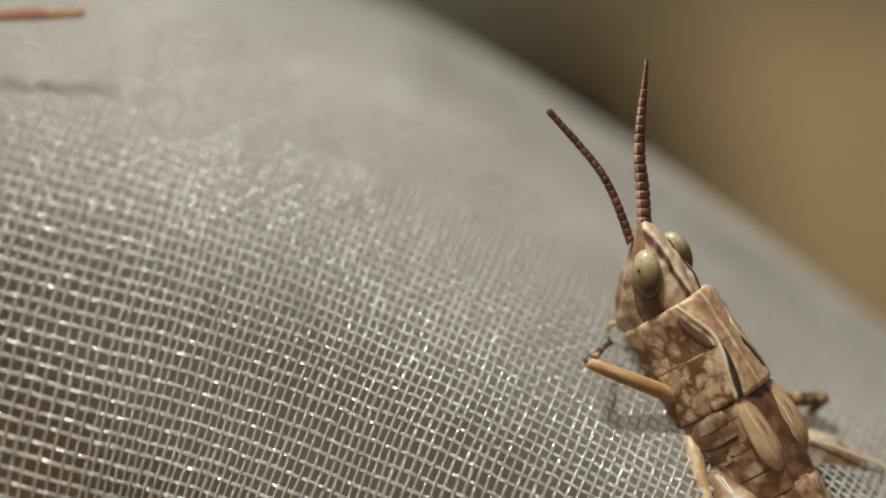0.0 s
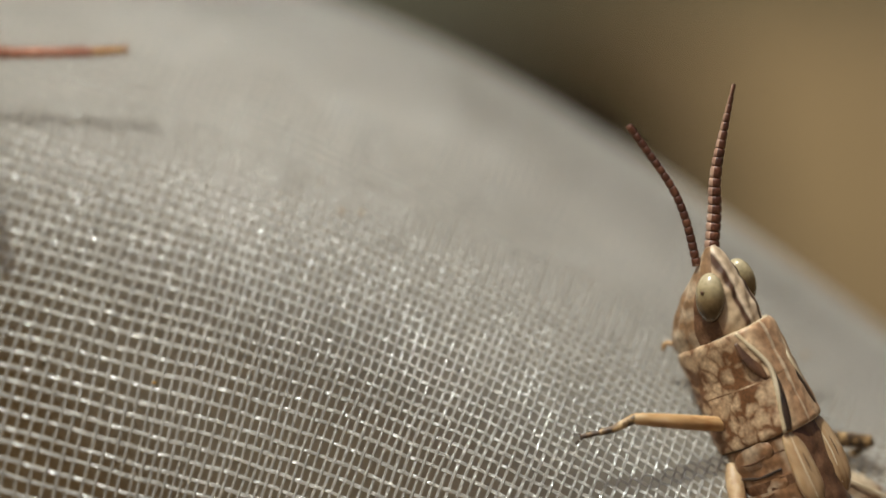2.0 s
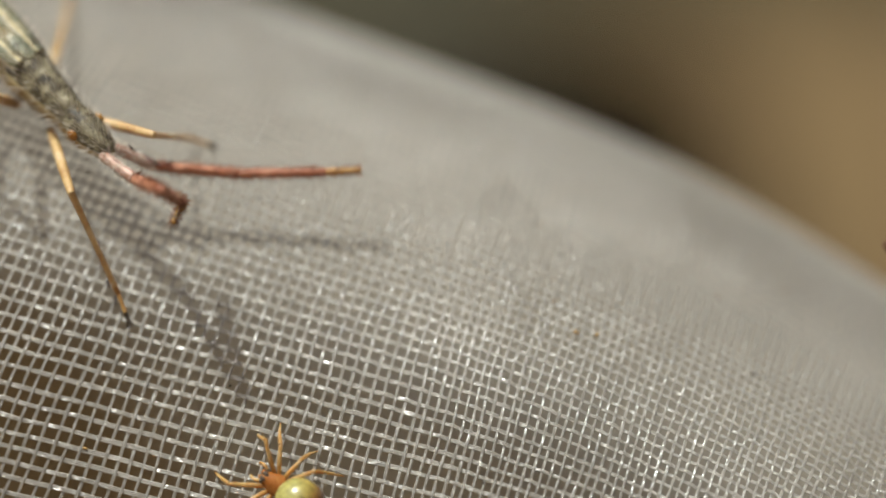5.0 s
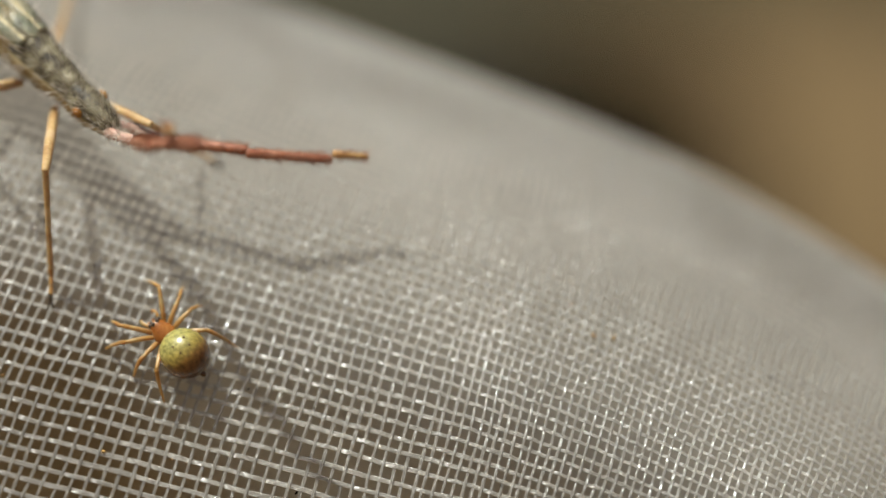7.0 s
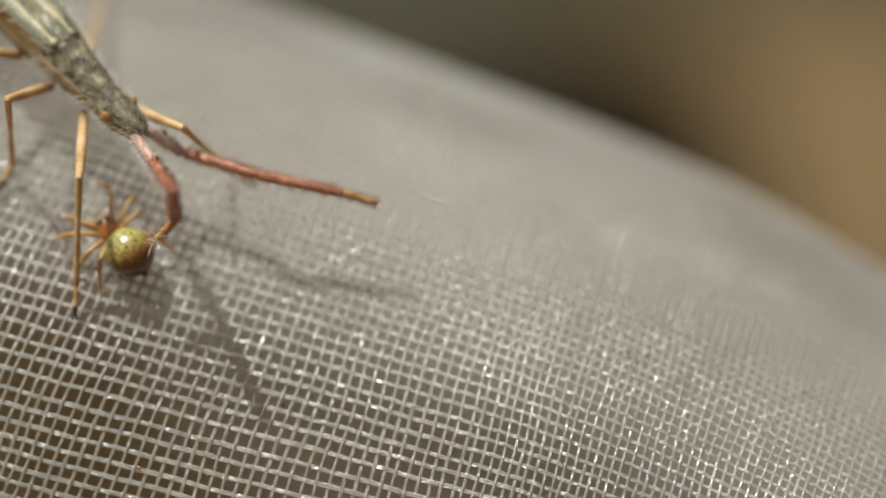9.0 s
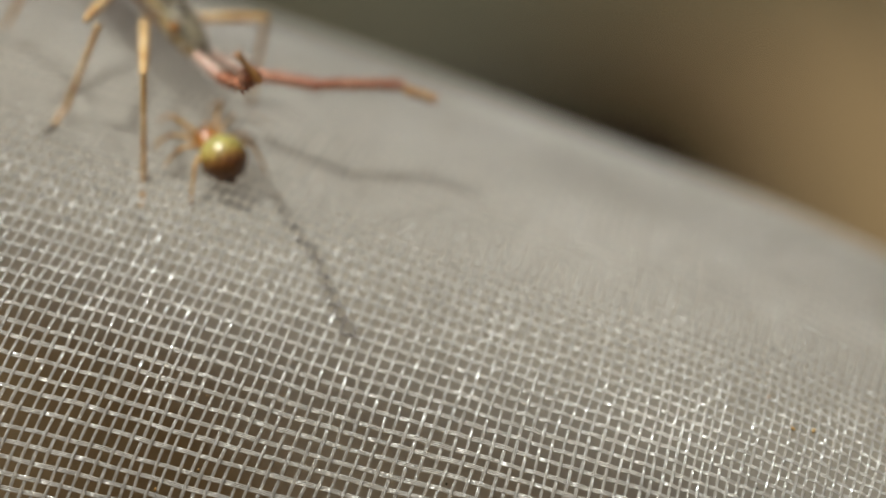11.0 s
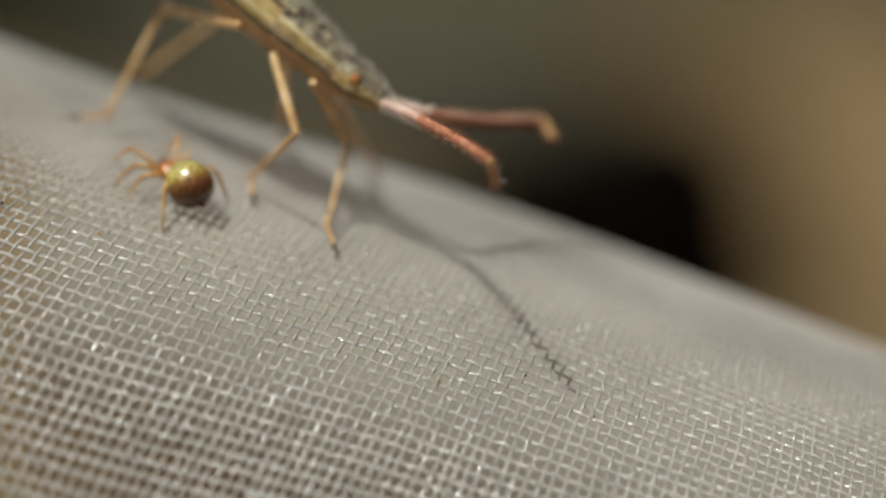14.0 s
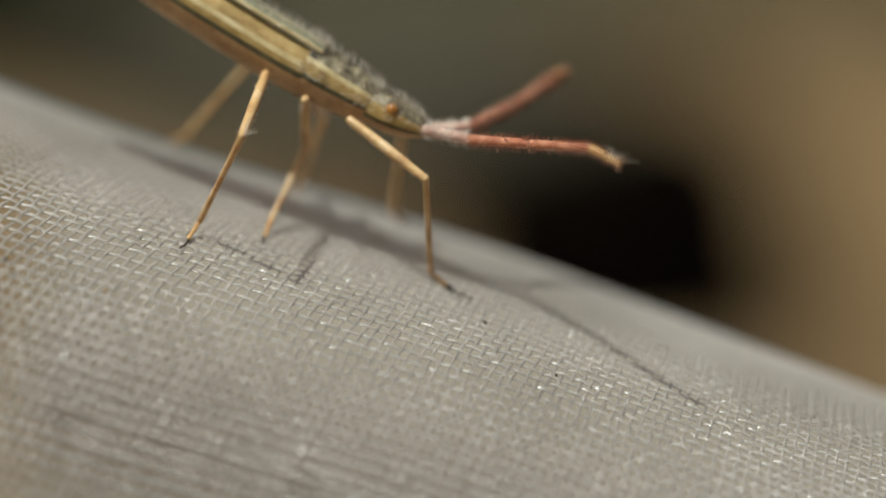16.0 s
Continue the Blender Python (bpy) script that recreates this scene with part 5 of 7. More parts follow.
    walk(RIG["bug"]["left_front_tibia"], [(0, mm(0.476, 1.000, 0.491, 0.1, 50.3, 101.4)), (5.2, mm(0.476, 1.000, 0.491, 0.1, 50.3, 101.4)), (7.5, mm(0.613, 0.601, 0.350, 0.1, 55.6, 77.9)), (8, mm(0.613, 0.630, 0.345, 0.1, 56.2, 81.1)), (8.5, mm(0.644, 0.671, 0.262, 0.1, 55.5, 77.3)), (9, mm(0.585, 0.786, 0.363, 0.1, 58.0, 71.4)), (10.3, mm(-0.536, 2.398, 0.452, 0.0, 63.3, 8.0)), (11.5, mm(-0.426, 2.227, 0.599, 0.0, 57.0, 5.3)), (12, mm(-0.628, 2.485, -1.832, 0.1, 28.7, 65.8)), (12.5, mm(-0.672, 2.587, -1.671, 0.1, 26.5, 62.4)), (13, mm(-1.139, 2.812, -1.536, 0.1, 23.4, 75.0)), (13.5, mm(-1.049, 2.792, -1.521, 0.1, 23.0, 72.8)), (14, mm(-1.025, 2.788, -1.510, 0.1, 22.8, 72.2)), (14.5, mm(-0.856, 2.806, -1.238, 0.1, 30.0, 66.0)), (15, mm(-0.840, 2.766, -1.375, 0.1, 28.8, 66.1)), (15.5, mm(-0.961, 2.865, -0.323, 0.1, 49.9, 59.3)), (16, mm(-0.980, 2.830, -0.119, 0.1, 56.9, 54.7))])
    walk(RIG["bug"]["left_front_tarsus"], [(0, mm(0.111, 2.817, -1.739, 0.0, 26.7, 50.8)), (5.2, mm(0.111, 2.817, -1.739, 0.0, 26.7, 50.8)), (7.5, mm(0.957, 2.204, -2.043, 0.0, 23.0, 33.3)), (8, mm(0.861, 2.225, -2.065, 0.0, 23.2, 34.6)), (8.5, mm(1.007, 2.274, -2.127, 0.0, 23.1, 33.9)), (9, mm(1.077, 2.244, -2.095, 0.0, 23.0, 32.8)), (10.3, mm(0.754, 2.579, -2.139, 0.0, 22.8, 40.8)), (11.5, mm(1.148, 2.374, -1.832, 0.0, -11.9, 42.7)), (12, mm(0.415, 4.804, -3.226, 0.1, 23.2, 67.1)), (12.5, mm(0.531, 4.887, -2.963, 0.1, 19.0, 66.0)), (13, mm(-0.451, 5.383, -2.688, 0.1, 19.0, 76.2)), (13.5, mm(-0.262, 5.342, -2.656, 0.1, 18.3, 74.3)), (14, mm(-0.209, 5.335, -2.633, 0.1, 17.6, 73.9)), (14.5, mm(0.164, 5.100, -2.690, 0.1, 14.5, 71.3)), (15, mm(0.189, 5.090, -2.770, 0.1, 14.5, 71.5)), (15.5, mm(-0.007, 4.470, -2.543, 0.1, 13.4, 69.2)), (16, mm(-0.066, 4.121, -2.549, 0.1, 12.4, 68.3))])
    walk(RIG["bug"]["right_mid_femur"], [(0, mm(-3.000, -0.500, -0.850, -0.1, -52.6, -85.0)), (5.2, mm(-3.000, -0.500, -0.850, -0.1, -52.6, -85.0)), (7.5, mm(-3.000, -0.500, -0.850, -0.1, -36.4, -82.0)), (8, mm(-3.000, -0.500, -0.850, -0.1, -36.2, -81.8)), (8.5, mm(-3.000, -0.500, -0.850, -0.1, -33.8, -78.1)), (9, mm(-3.000, -0.500, -0.850, -0.1, -34.6, -78.8)), (10.3, mm(-3.000, -0.500, -0.850, -0.1, -30.1, -77.3)), (11.5, mm(-3.000, -0.500, -0.850, -0.0, 21.5, -32.0)), (12, mm(-3.000, -0.500, -0.850, 0.0, 55.9, 18.5)), (12.5, mm(-3.000, -0.500, -0.850, -0.0, 38.1, -11.0)), (13, mm(-3.000, -0.500, -0.850, -0.0, 33.7, -21.1)), (13.5, mm(-3.000, -0.500, -0.850, -0.0, 29.3, -15.2)), (14, mm(-3.000, -0.500, -0.850, -0.0, 27.2, -18.4)), (14.5, mm(-3.000, -0.500, -0.850, -0.0, 46.8, -27.2)), (15, mm(-3.000, -0.500, -0.850, -0.0, 45.6, -23.0)), (15.5, mm(-3.000, -0.500, -0.850, -0.0, 39.0, -20.8)), (16, mm(-3.000, -0.500, -0.850, 0.1, 30.6, 79.0))])
    walk(RIG["bug"]["right_mid_tibia"], [(0, mm(-2.884, -1.832, 0.897, -0.2, 80.3, -29.7)), (5.2, mm(-2.884, -1.832, 0.897, -0.2, 80.3, -29.7)), (7.5, mm(-2.753, -2.254, 0.455, 0.2, 83.7, 20.8)), (8, mm(-2.747, -2.258, 0.449, -0.0, 83.5, -0.9)), (8.5, mm(-2.624, -2.290, 0.373, -0.0, 80.8, -3.2)), (9, mm(-2.648, -2.276, 0.400, 0.1, 81.6, 9.1)), (10.3, mm(-2.582, -2.358, 0.252, -0.1, 70.6, -46.7)), (11.5, mm(-1.265, -1.585, -1.657, 0.0, 62.2, 5.3)), (12, mm(-1.831, -0.109, -2.672, 0.0, 59.2, 25.9)), (12.5, mm(-1.302, -0.831, -2.209, 0.1, 66.7, 64.1)), (13, mm(-1.294, -1.159, -2.072, 0.1, 50.0, 114.8)), (13.5, mm(-1.149, -1.002, -1.927, 0.1, 54.2, 113.5)), (14, mm(-1.143, -1.116, -1.855, 0.1, 55.6, 110.3)), (14.5, mm(-1.660, -1.189, -2.453, 0.1, 39.1, 94.1)), (15, mm(-1.583, -1.102, -2.422, 0.1, 41.9, 95.5)), (15.5, mm(-1.401, -1.107, -2.234, 0.1, 47.6, 115.8)), (16, mm(-2.640, 1.359, -1.969, -0.1, 59.9, -72.2))])
    walk(RIG["bug"]["right_mid_tarsus"], [(0, mm(-2.517, -2.041, -1.567, -0.1, 26.4, -72.7)), (5.2, mm(-2.517, -2.041, -1.567, -0.1, 26.4, -72.7)), (7.5, mm(-2.497, -2.156, -2.030, -0.1, 26.7, -73.0)), (8, mm(-2.462, -2.262, -2.035, -0.1, 26.8, -72.9)), (8.5, mm(-2.223, -2.312, -2.095, -0.1, 27.2, -66.7)), (9, mm(-2.287, -2.218, -2.073, -0.1, 27.0, -67.4)), (10.3, mm(-2.013, -2.962, -2.106, -0.1, 27.9, -68.3)), (11.5, mm(-0.102, -1.477, -3.868, -0.0, 22.6, -45.7)), (12, mm(-0.679, 0.452, -4.819, -0.0, 39.8, -36.0)), (12.5, mm(-0.869, 0.059, -4.504, -0.0, 23.4, -41.6)), (13, mm(-1.967, 0.299, -3.988, -0.0, 29.6, -49.3)), (13.5, mm(-1.733, 0.340, -3.954, -0.0, 21.7, -36.6)), (14, mm(-1.633, 0.210, -3.917, -0.0, 22.8, -37.5)), (14.5, mm(-1.798, 0.747, -4.029, -0.0, 21.1, -42.6)), (15, mm(-1.762, 0.750, -4.092, -0.0, 21.2, -42.4)), (15.5, mm(-2.136, 0.412, -4.079, -0.1, 34.4, -56.2)), (16, mm(-2.256, 0.166, -4.132, -0.1, 40.9, -72.2))])
    walk(RIG["bug"]["right_hind_femur"], [(0, mm(-4.200, -0.550, -0.820, -0.1, -49.0, -106.6)), (5.2, mm(-4.200, -0.550, -0.820, -0.1, -49.0, -106.6)), (7.5, mm(-4.200, -0.550, -0.820, -0.1, -30.4, -114.7)), (8, mm(-4.200, -0.550, -0.820, -0.1, -32.8, -112.5)), (8.5, mm(-4.200, -0.550, -0.820, -0.1, -30.8, -108.0)), (9, mm(-4.200, -0.550, -0.820, -0.1, -29.1, -110.0)), (10.3, mm(-4.200, -0.550, -0.820, -0.1, -38.1, -111.7)), (11.5, mm(-4.200, -0.550, -0.820, -0.1, 34.2, -66.6)), (12, mm(-4.200, -0.550, -0.820, 0.2, 73.9, 99.3)), (12.5, mm(-4.200, -0.550, -0.820, -0.1, 69.1, -117.1)), (13, mm(-4.200, -0.550, -0.820, -0.0, 29.0, -158.4)), (13.5, mm(-4.200, -0.550, -0.820, 0.0, 25.8, 153.4)), (14, mm(-4.200, -0.550, -0.820, 0.0, 25.4, 145.2)), (14.5, mm(-4.200, -0.550, -0.820, 0.0, 33.7, 141.4)), (15, mm(-4.200, -0.550, -0.820, 0.0, 33.3, 135.0)), (15.5, mm(-4.200, -0.550, -0.820, 0.0, 23.5, 135.0)), (16, mm(-4.200, -0.550, -0.820, -0.1, 28.2, -75.0))])
    walk(RIG["bug"]["right_hind_tibia"], [(0, mm(-4.781, -2.498, 1.521, 0.2, 69.5, 106.3)), (5.2, mm(-4.781, -2.498, 1.521, 0.2, 69.5, 106.3)), (7.5, mm(-5.318, -2.978, 0.749, 0.1, 58.4, 83.0)), (8, mm(-5.198, -2.957, 0.860, 0.1, 62.1, 88.1)), (8.5, mm(-5.025, -3.081, 0.769, 0.1, 60.5, 86.9)), (9, mm(-5.125, -3.096, 0.687, 0.1, 57.4, 83.7)), (10.3, mm(-5.103, -2.816, 1.093, 0.1, 74.1, 150.9)), (11.5, mm(-3.183, -2.904, -2.562, 0.2, 71.9, 80.1)), (12, mm(-4.339, 0.299, -3.798, 0.2, 69.1, 93.8)), (12.5, mm(-4.705, -1.535, -3.716, 0.1, 38.2, 90.2)), (13, mm(-6.722, -1.548, -2.322, 0.1, 58.4, 69.9)), (13.5, mm(-6.696, 0.697, -2.171, -0.1, 69.8, -32.4)), (14, mm(-6.498, 1.048, -2.152, -0.1, 68.2, -50.3)), (14.5, mm(-6.215, 1.059, -2.541, -0.1, 69.2, -49.9)), (15, mm(-6.032, 1.282, -2.522, -0.1, 69.3, -55.0)), (15.5, mm(-6.210, 1.460, -2.057, -0.1, 64.9, -88.2)), (16, mm(-3.494, -3.190, -2.284, 0.1, 51.9, 94.3))])
    walk(RIG["bug"]["right_hind_tarsus"], [(0, mm(-5.105, -1.387, -1.570, -0.0, 20.8, -138.3)), (5.2, mm(-5.105, -1.387, -1.570, -0.0, 20.8, -138.3)), (7.5, mm(-5.109, -1.264, -2.062, -0.0, 21.9, -145.8)), (8, mm(-5.146, -1.416, -2.058, -0.0, 21.3, -140.8)), (8.5, mm(-4.937, -1.460, -2.104, -0.0, 20.6, -132.7)), (9, mm(-4.930, -1.329, -2.093, -0.0, 21.0, -137.6)), (10.3, mm(-5.895, -2.375, -2.080, -0.0, 19.7, -133.8)), (11.5, mm(-3.007, -1.895, -5.700, -0.1, 46.3, -97.2)), (12, mm(-4.418, 1.475, -6.881, 0.0, 45.0, 144.2)), (12.5, mm(-4.712, 1.057, -5.759, 0.0, 38.0, 152.2)), (13, mm(-6.128, 0.075, -5.134, -0.0, 35.8, -179.4)), (13.5, mm(-5.733, 0.087, -5.268, -0.0, 38.7, -179.0)), (14, mm(-5.714, 0.103, -5.215, -0.0, 38.7, -179.6)), (14.5, mm(-5.460, 0.162, -5.625, -0.0, 42.7, -178.5)), (15, mm(-5.362, 0.327, -5.609, 0.0, 41.9, 177.3)), (15.5, mm(-6.167, 0.062, -5.046, -0.0, 34.7, -174.8)), (16, mm(-3.647, -1.161, -4.882, -0.1, 48.7, -84.9))])
    walk(RIG["bug"]["left_mid_femur"], [(0, mm(-3.000, 0.500, -0.850, 0.0, 22.3, 129.8)), (5.2, mm(-3.000, 0.500, -0.850, 0.0, 22.3, 129.8)), (7.5, mm(-3.000, 0.500, -0.850, 0.1, 27.2, 128.5)), (8, mm(-3.000, 0.500, -0.850, 0.0, 27.3, 131.7)), (8.5, mm(-3.000, 0.500, -0.850, 0.0, 28.3, 131.9)), (9, mm(-3.000, 0.500, -0.850, 0.1, 28.0, 129.2)), (10.3, mm(-3.000, 0.500, -0.850, 0.0, 26.7, 143.2)), (11.5, mm(-3.000, 0.500, -0.850, 0.1, 35.8, 109.5)), (12, mm(-3.000, 0.500, -0.850, 0.1, 37.7, 74.3)), (12.5, mm(-3.000, 0.500, -0.850, 0.1, 27.8, 78.3)), (13, mm(-3.000, 0.500, -0.850, 0.1, 26.8, 88.2)), (13.5, mm(-3.000, 0.500, -0.850, 0.1, 29.8, 85.8)), (14, mm(-3.000, 0.500, -0.850, 0.1, 29.6, 84.9)), (14.5, mm(-3.000, 0.500, -0.850, 0.1, 31.8, 82.3)), (15, mm(-3.000, 0.500, -0.850, 0.1, 31.3, 81.6)), (15.5, mm(-3.000, 0.500, -0.850, 0.1, 13.8, 83.5)), (16, mm(-3.000, 0.500, -0.850, 0.1, 8.6, 84.6))])
    walk(RIG["bug"]["left_mid_tibia"], [(0, mm(-4.304, 2.064, -1.684, 0.0, 27.2, 131.5)), (5.2, mm(-4.304, 2.064, -1.684, 0.0, 27.2, 131.5)), (7.5, mm(-4.218, 2.032, -1.855, 0.1, 32.1, 130.2)), (8, mm(-4.301, 1.960, -1.858, 0.0, 32.1, 133.5)), (8.5, mm(-4.294, 1.941, -1.894, 0.0, 33.2, 133.8)), (9, mm(-4.226, 2.006, -1.884, 0.1, 32.9, 130.9)), (10.3, mm(-4.573, 1.678, -1.838, 0.0, 31.4, 145.3)), (11.5, mm(-3.596, 2.183, -2.135, 0.1, 40.8, 110.5)), (12, mm(-2.528, 2.175, -2.196, 0.1, 42.8, 73.4)), (12.5, mm(-2.604, 2.405, -1.876, 0.1, 32.9, 77.7)), (13, mm(-2.938, 2.463, -1.842, 0.1, 31.9, 88.1)), (13.5, mm(-2.860, 2.403, -1.945, 0.1, 35.0, 85.6)), (14, mm(-2.829, 2.405, -1.937, 0.1, 34.7, 84.6)), (14.5, mm(-2.748, 2.352, -2.010, 0.1, 37.0, 81.9)), (15, mm(-2.726, 2.360, -1.992, 0.1, 36.4, 81.2)), (15.5, mm(-2.758, 2.623, -1.375, 0.1, 52.6, 80.4)), (16, mm(-2.794, 2.665, -1.180, 0.1, 62.2, 80.2))])
    walk(RIG["bug"]["left_mid_tarsus"], [(0, mm(-5.776, 3.730, -2.827, 0.1, 39.0, 131.7)), (5.2, mm(-5.776, 3.730, -2.827, 0.1, 39.0, 131.7)), (7.5, mm(-5.585, 3.649, -3.183, 0.1, 40.4, 130.0)), (8, mm(-5.759, 3.495, -3.188, 0.1, 40.4, 133.5)), (8.5, mm(-5.741, 3.452, -3.262, 0.1, 42.2, 133.6)), (9, mm(-5.600, 3.592, -3.243, 0.1, 41.8, 130.6)), (10.3, mm(-6.328, 2.891, -3.142, 0.0, 33.4, 145.2)), (11.5, mm(-4.259, 3.955, -3.770, 0.1, 41.0, 107.6)), (12, mm(-2.004, 3.933, -3.895, 0.1, 36.6, 78.3)), (12.5, mm(-2.157, 4.456, -3.234, 0.1, 26.3, 80.9)), (13, mm(-2.867, 4.583, -3.165, 0.1, 26.2, 89.7)), (13.5, mm(-2.703, 4.446, -3.378, 0.1, 27.9, 88.3)), (14, mm(-2.637, 4.450, -3.362, 0.1, 27.1, 87.6)), (14.5, mm(-2.465, 4.330, -3.513, 0.1, 27.1, 87.0)), (15, mm(-2.419, 4.349, -3.476, 0.1, 26.6, 86.2)), (15.5, mm(-2.506, 4.120, -3.361, 0.1, 18.4, 87.9)), (16, mm(-2.595, 3.815, -3.391, 0.1, 17.3, 89.5))])
    walk(RIG["bug"]["left_hind_femur"], [(0, mm(-4.200, 0.550, -0.820, 0.0, 21.1, 158.8)), (5.2, mm(-4.200, 0.550, -0.820, 0.0, 21.1, 158.8)), (7.5, mm(-4.200, 0.550, -0.820, 0.0, 25.1, 156.6)), (8, mm(-4.200, 0.550, -0.820, 0.0, 24.9, 159.4)), (8.5, mm(-4.200, 0.550, -0.820, 0.0, 25.4, 161.4)), (9, mm(-4.200, 0.550, -0.820, 0.0, 25.5, 158.7)), (10.3, mm(-4.200, 0.550, -0.820, 0.0, 18.7, 164.1)), (11.5, mm(-4.200, 0.550, -0.820, 0.1, 43.9, 133.6)), (12, mm(-4.200, 0.550, -0.820, 0.1, 47.3, 118.0)), (12.5, mm(-4.200, 0.550, -0.820, 0.1, 21.3, 118.3)), (13, mm(-4.200, 0.550, -0.820, 0.0, 6.6, 120.2)), (13.5, mm(-4.200, 0.550, -0.820, 0.1, 11.5, 117.9)), (14, mm(-4.200, 0.550, -0.820, 0.1, 10.4, 116.3)), (14.5, mm(-4.200, 0.550, -0.820, 0.1, 10.8, 102.2)), (15, mm(-4.200, 0.550, -0.820, 0.1, 10.3, 101.8)), (15.5, mm(-4.200, 0.550, -0.820, 0.1, -2.8, 107.0)), (16, mm(-4.200, 0.550, -0.820, 0.1, -6.9, 110.1))])
    walk(RIG["bug"]["left_hind_tibia"], [(0, mm(-6.897, 1.594, -1.937, 0.0, 25.8, 161.2)), (5.2, mm(-6.897, 1.594, -1.937, 0.0, 25.8, 161.2)), (7.5, mm(-6.776, 1.666, -2.135, 0.0, 29.7, 159.1)), (8, mm(-6.833, 1.538, -2.124, 0.0, 29.5, 162.0)), (8.5, mm(-6.854, 1.446, -2.147, 0.0, 29.9, 163.9)), (9, mm(-6.808, 1.565, -2.154, 0.0, 30.1, 161.3)), (10.3, mm(-7.024, 1.356, -1.813, 0.0, 23.3, 166.5)), (11.5, mm(-5.739, 2.168, -2.971, 0.1, 48.7, 136.2)), (12, mm(-5.187, 2.408, -3.097, 0.1, 52.2, 119.9)), (12.5, mm(-5.570, 3.094, -1.944, 0.1, 63.4, 137.6)), (13, mm(-5.749, 3.211, -1.178, 0.1, 61.2, 144.4)), (13.5, mm(-5.623, 3.234, -1.436, 0.1, 65.0, 142.8)), (14, mm(-5.549, 3.285, -1.377, 0.1, 67.7, 144.0)), (14.5, mm(-4.844, 3.526, -1.401, 0.2, 78.5, 129.5)), (15, mm(-4.824, 3.535, -1.375, 0.2, 78.4, 128.0)), (15.5, mm(-5.107, 3.511, -0.669, 0.1, 79.9, 164.5)), (16, mm(-5.259, 3.440, -0.448, 0.0, 78.8, 177.8))])
    walk(RIG["bug"]["left_hind_tarsus"], [(0, mm(-9.711, 2.549, -3.371, 0.0, 33.3, 164.5)), (5.2, mm(-9.711, 2.549, -3.371, 0.0, 33.3, 164.5)), (7.5, mm(-9.453, 2.690, -3.771, 0.0, 34.5, 161.1)), (8, mm(-9.564, 2.427, -3.749, 0.0, 34.1, 164.0)), (8.5, mm(-9.602, 2.237, -3.794, 0.0, 35.0, 166.1)), (9, mm(-9.511, 2.481, -3.809, 0.0, 35.3, 163.4)), (10.3, mm(-9.971, 2.064, -3.118, 0.0, 26.9, 168.3)), (11.5, mm(-7.309, 3.675, -5.451, 0.1, 50.7, 132.7)), (12, mm(-6.195, 4.160, -5.705, 0.1, 45.8, 122.0)), (12.5, mm(-6.660, 4.091, -4.895, 0.1, 39.6, 126.6)), (13, mm(-7.043, 4.137, -4.070, 0.1, 34.7, 128.6)), (13.5, mm(-6.735, 4.077, -4.426, 0.1, 36.5, 126.9)), (14, mm(-6.562, 4.021, -4.431, 0.1, 36.0, 126.1)), (14.5, mm(-5.264, 4.035, -4.635, 0.1, 34.2, 114.7)), (15, mm(-5.232, 4.058, -4.608, 0.1, 33.9, 114.2)), (15.5, mm(-5.666, 3.666, -3.917, 0.1, 26.8, 120.5)), (16, mm(-5.902, 3.465, -3.684, 0.1, 25.8, 124.8))])
    # seconds, the way along the ridge, the angle round the bag, and the heading, anticlockwise from along the ridge
    crawl = [(0, 56.86, 1.646, 175), (2, 52.75, 1.593, 175), (2.5, 50.55, 1.610, 174), (3, 48.68, 1.600, 174), (3.5, 47.01, 1.516, 172), (4, 45.50, 1.479, 173), (4.5, 44.35, 1.488, 175),
             (5, 42.71, 1.439, 165), (5.2, 42.13, 1.418, 162), (6.3, 39.36, 1.319, 160), (7.3, 37.32, 1.266, 154), (7.5, 36.62, 1.257, 154), (8, 35.74, 1.217, 155), (8.5, 34.80, 1.177, 150),
             (9, 34.75, 1.140, 149), (9.2, 34.51, 1.120, 153), (10.3, 32.55, 0.974, 138), (11.3, 31.18, 0.829, 132), (11.5, 31.15, 0.826, 124), (12, 30.57, 0.786, 143), (12.5, 29.37, 0.739, 149),
             (13, 27.63, 0.677, 145), (13.5, 26.50, 0.651, 140), (14, 25.27, 0.622, 139), (14.5, 23.80, 0.564, 159), (15, 22.23, 0.582, 167), (15.5, 20.41, 0.559, 169), (16, 18.18, 0.572, 172)]
    walk(RIG["spider"][""], [(t, on_cloth(a, phi, heading)) for t, a, phi, heading in crawl])
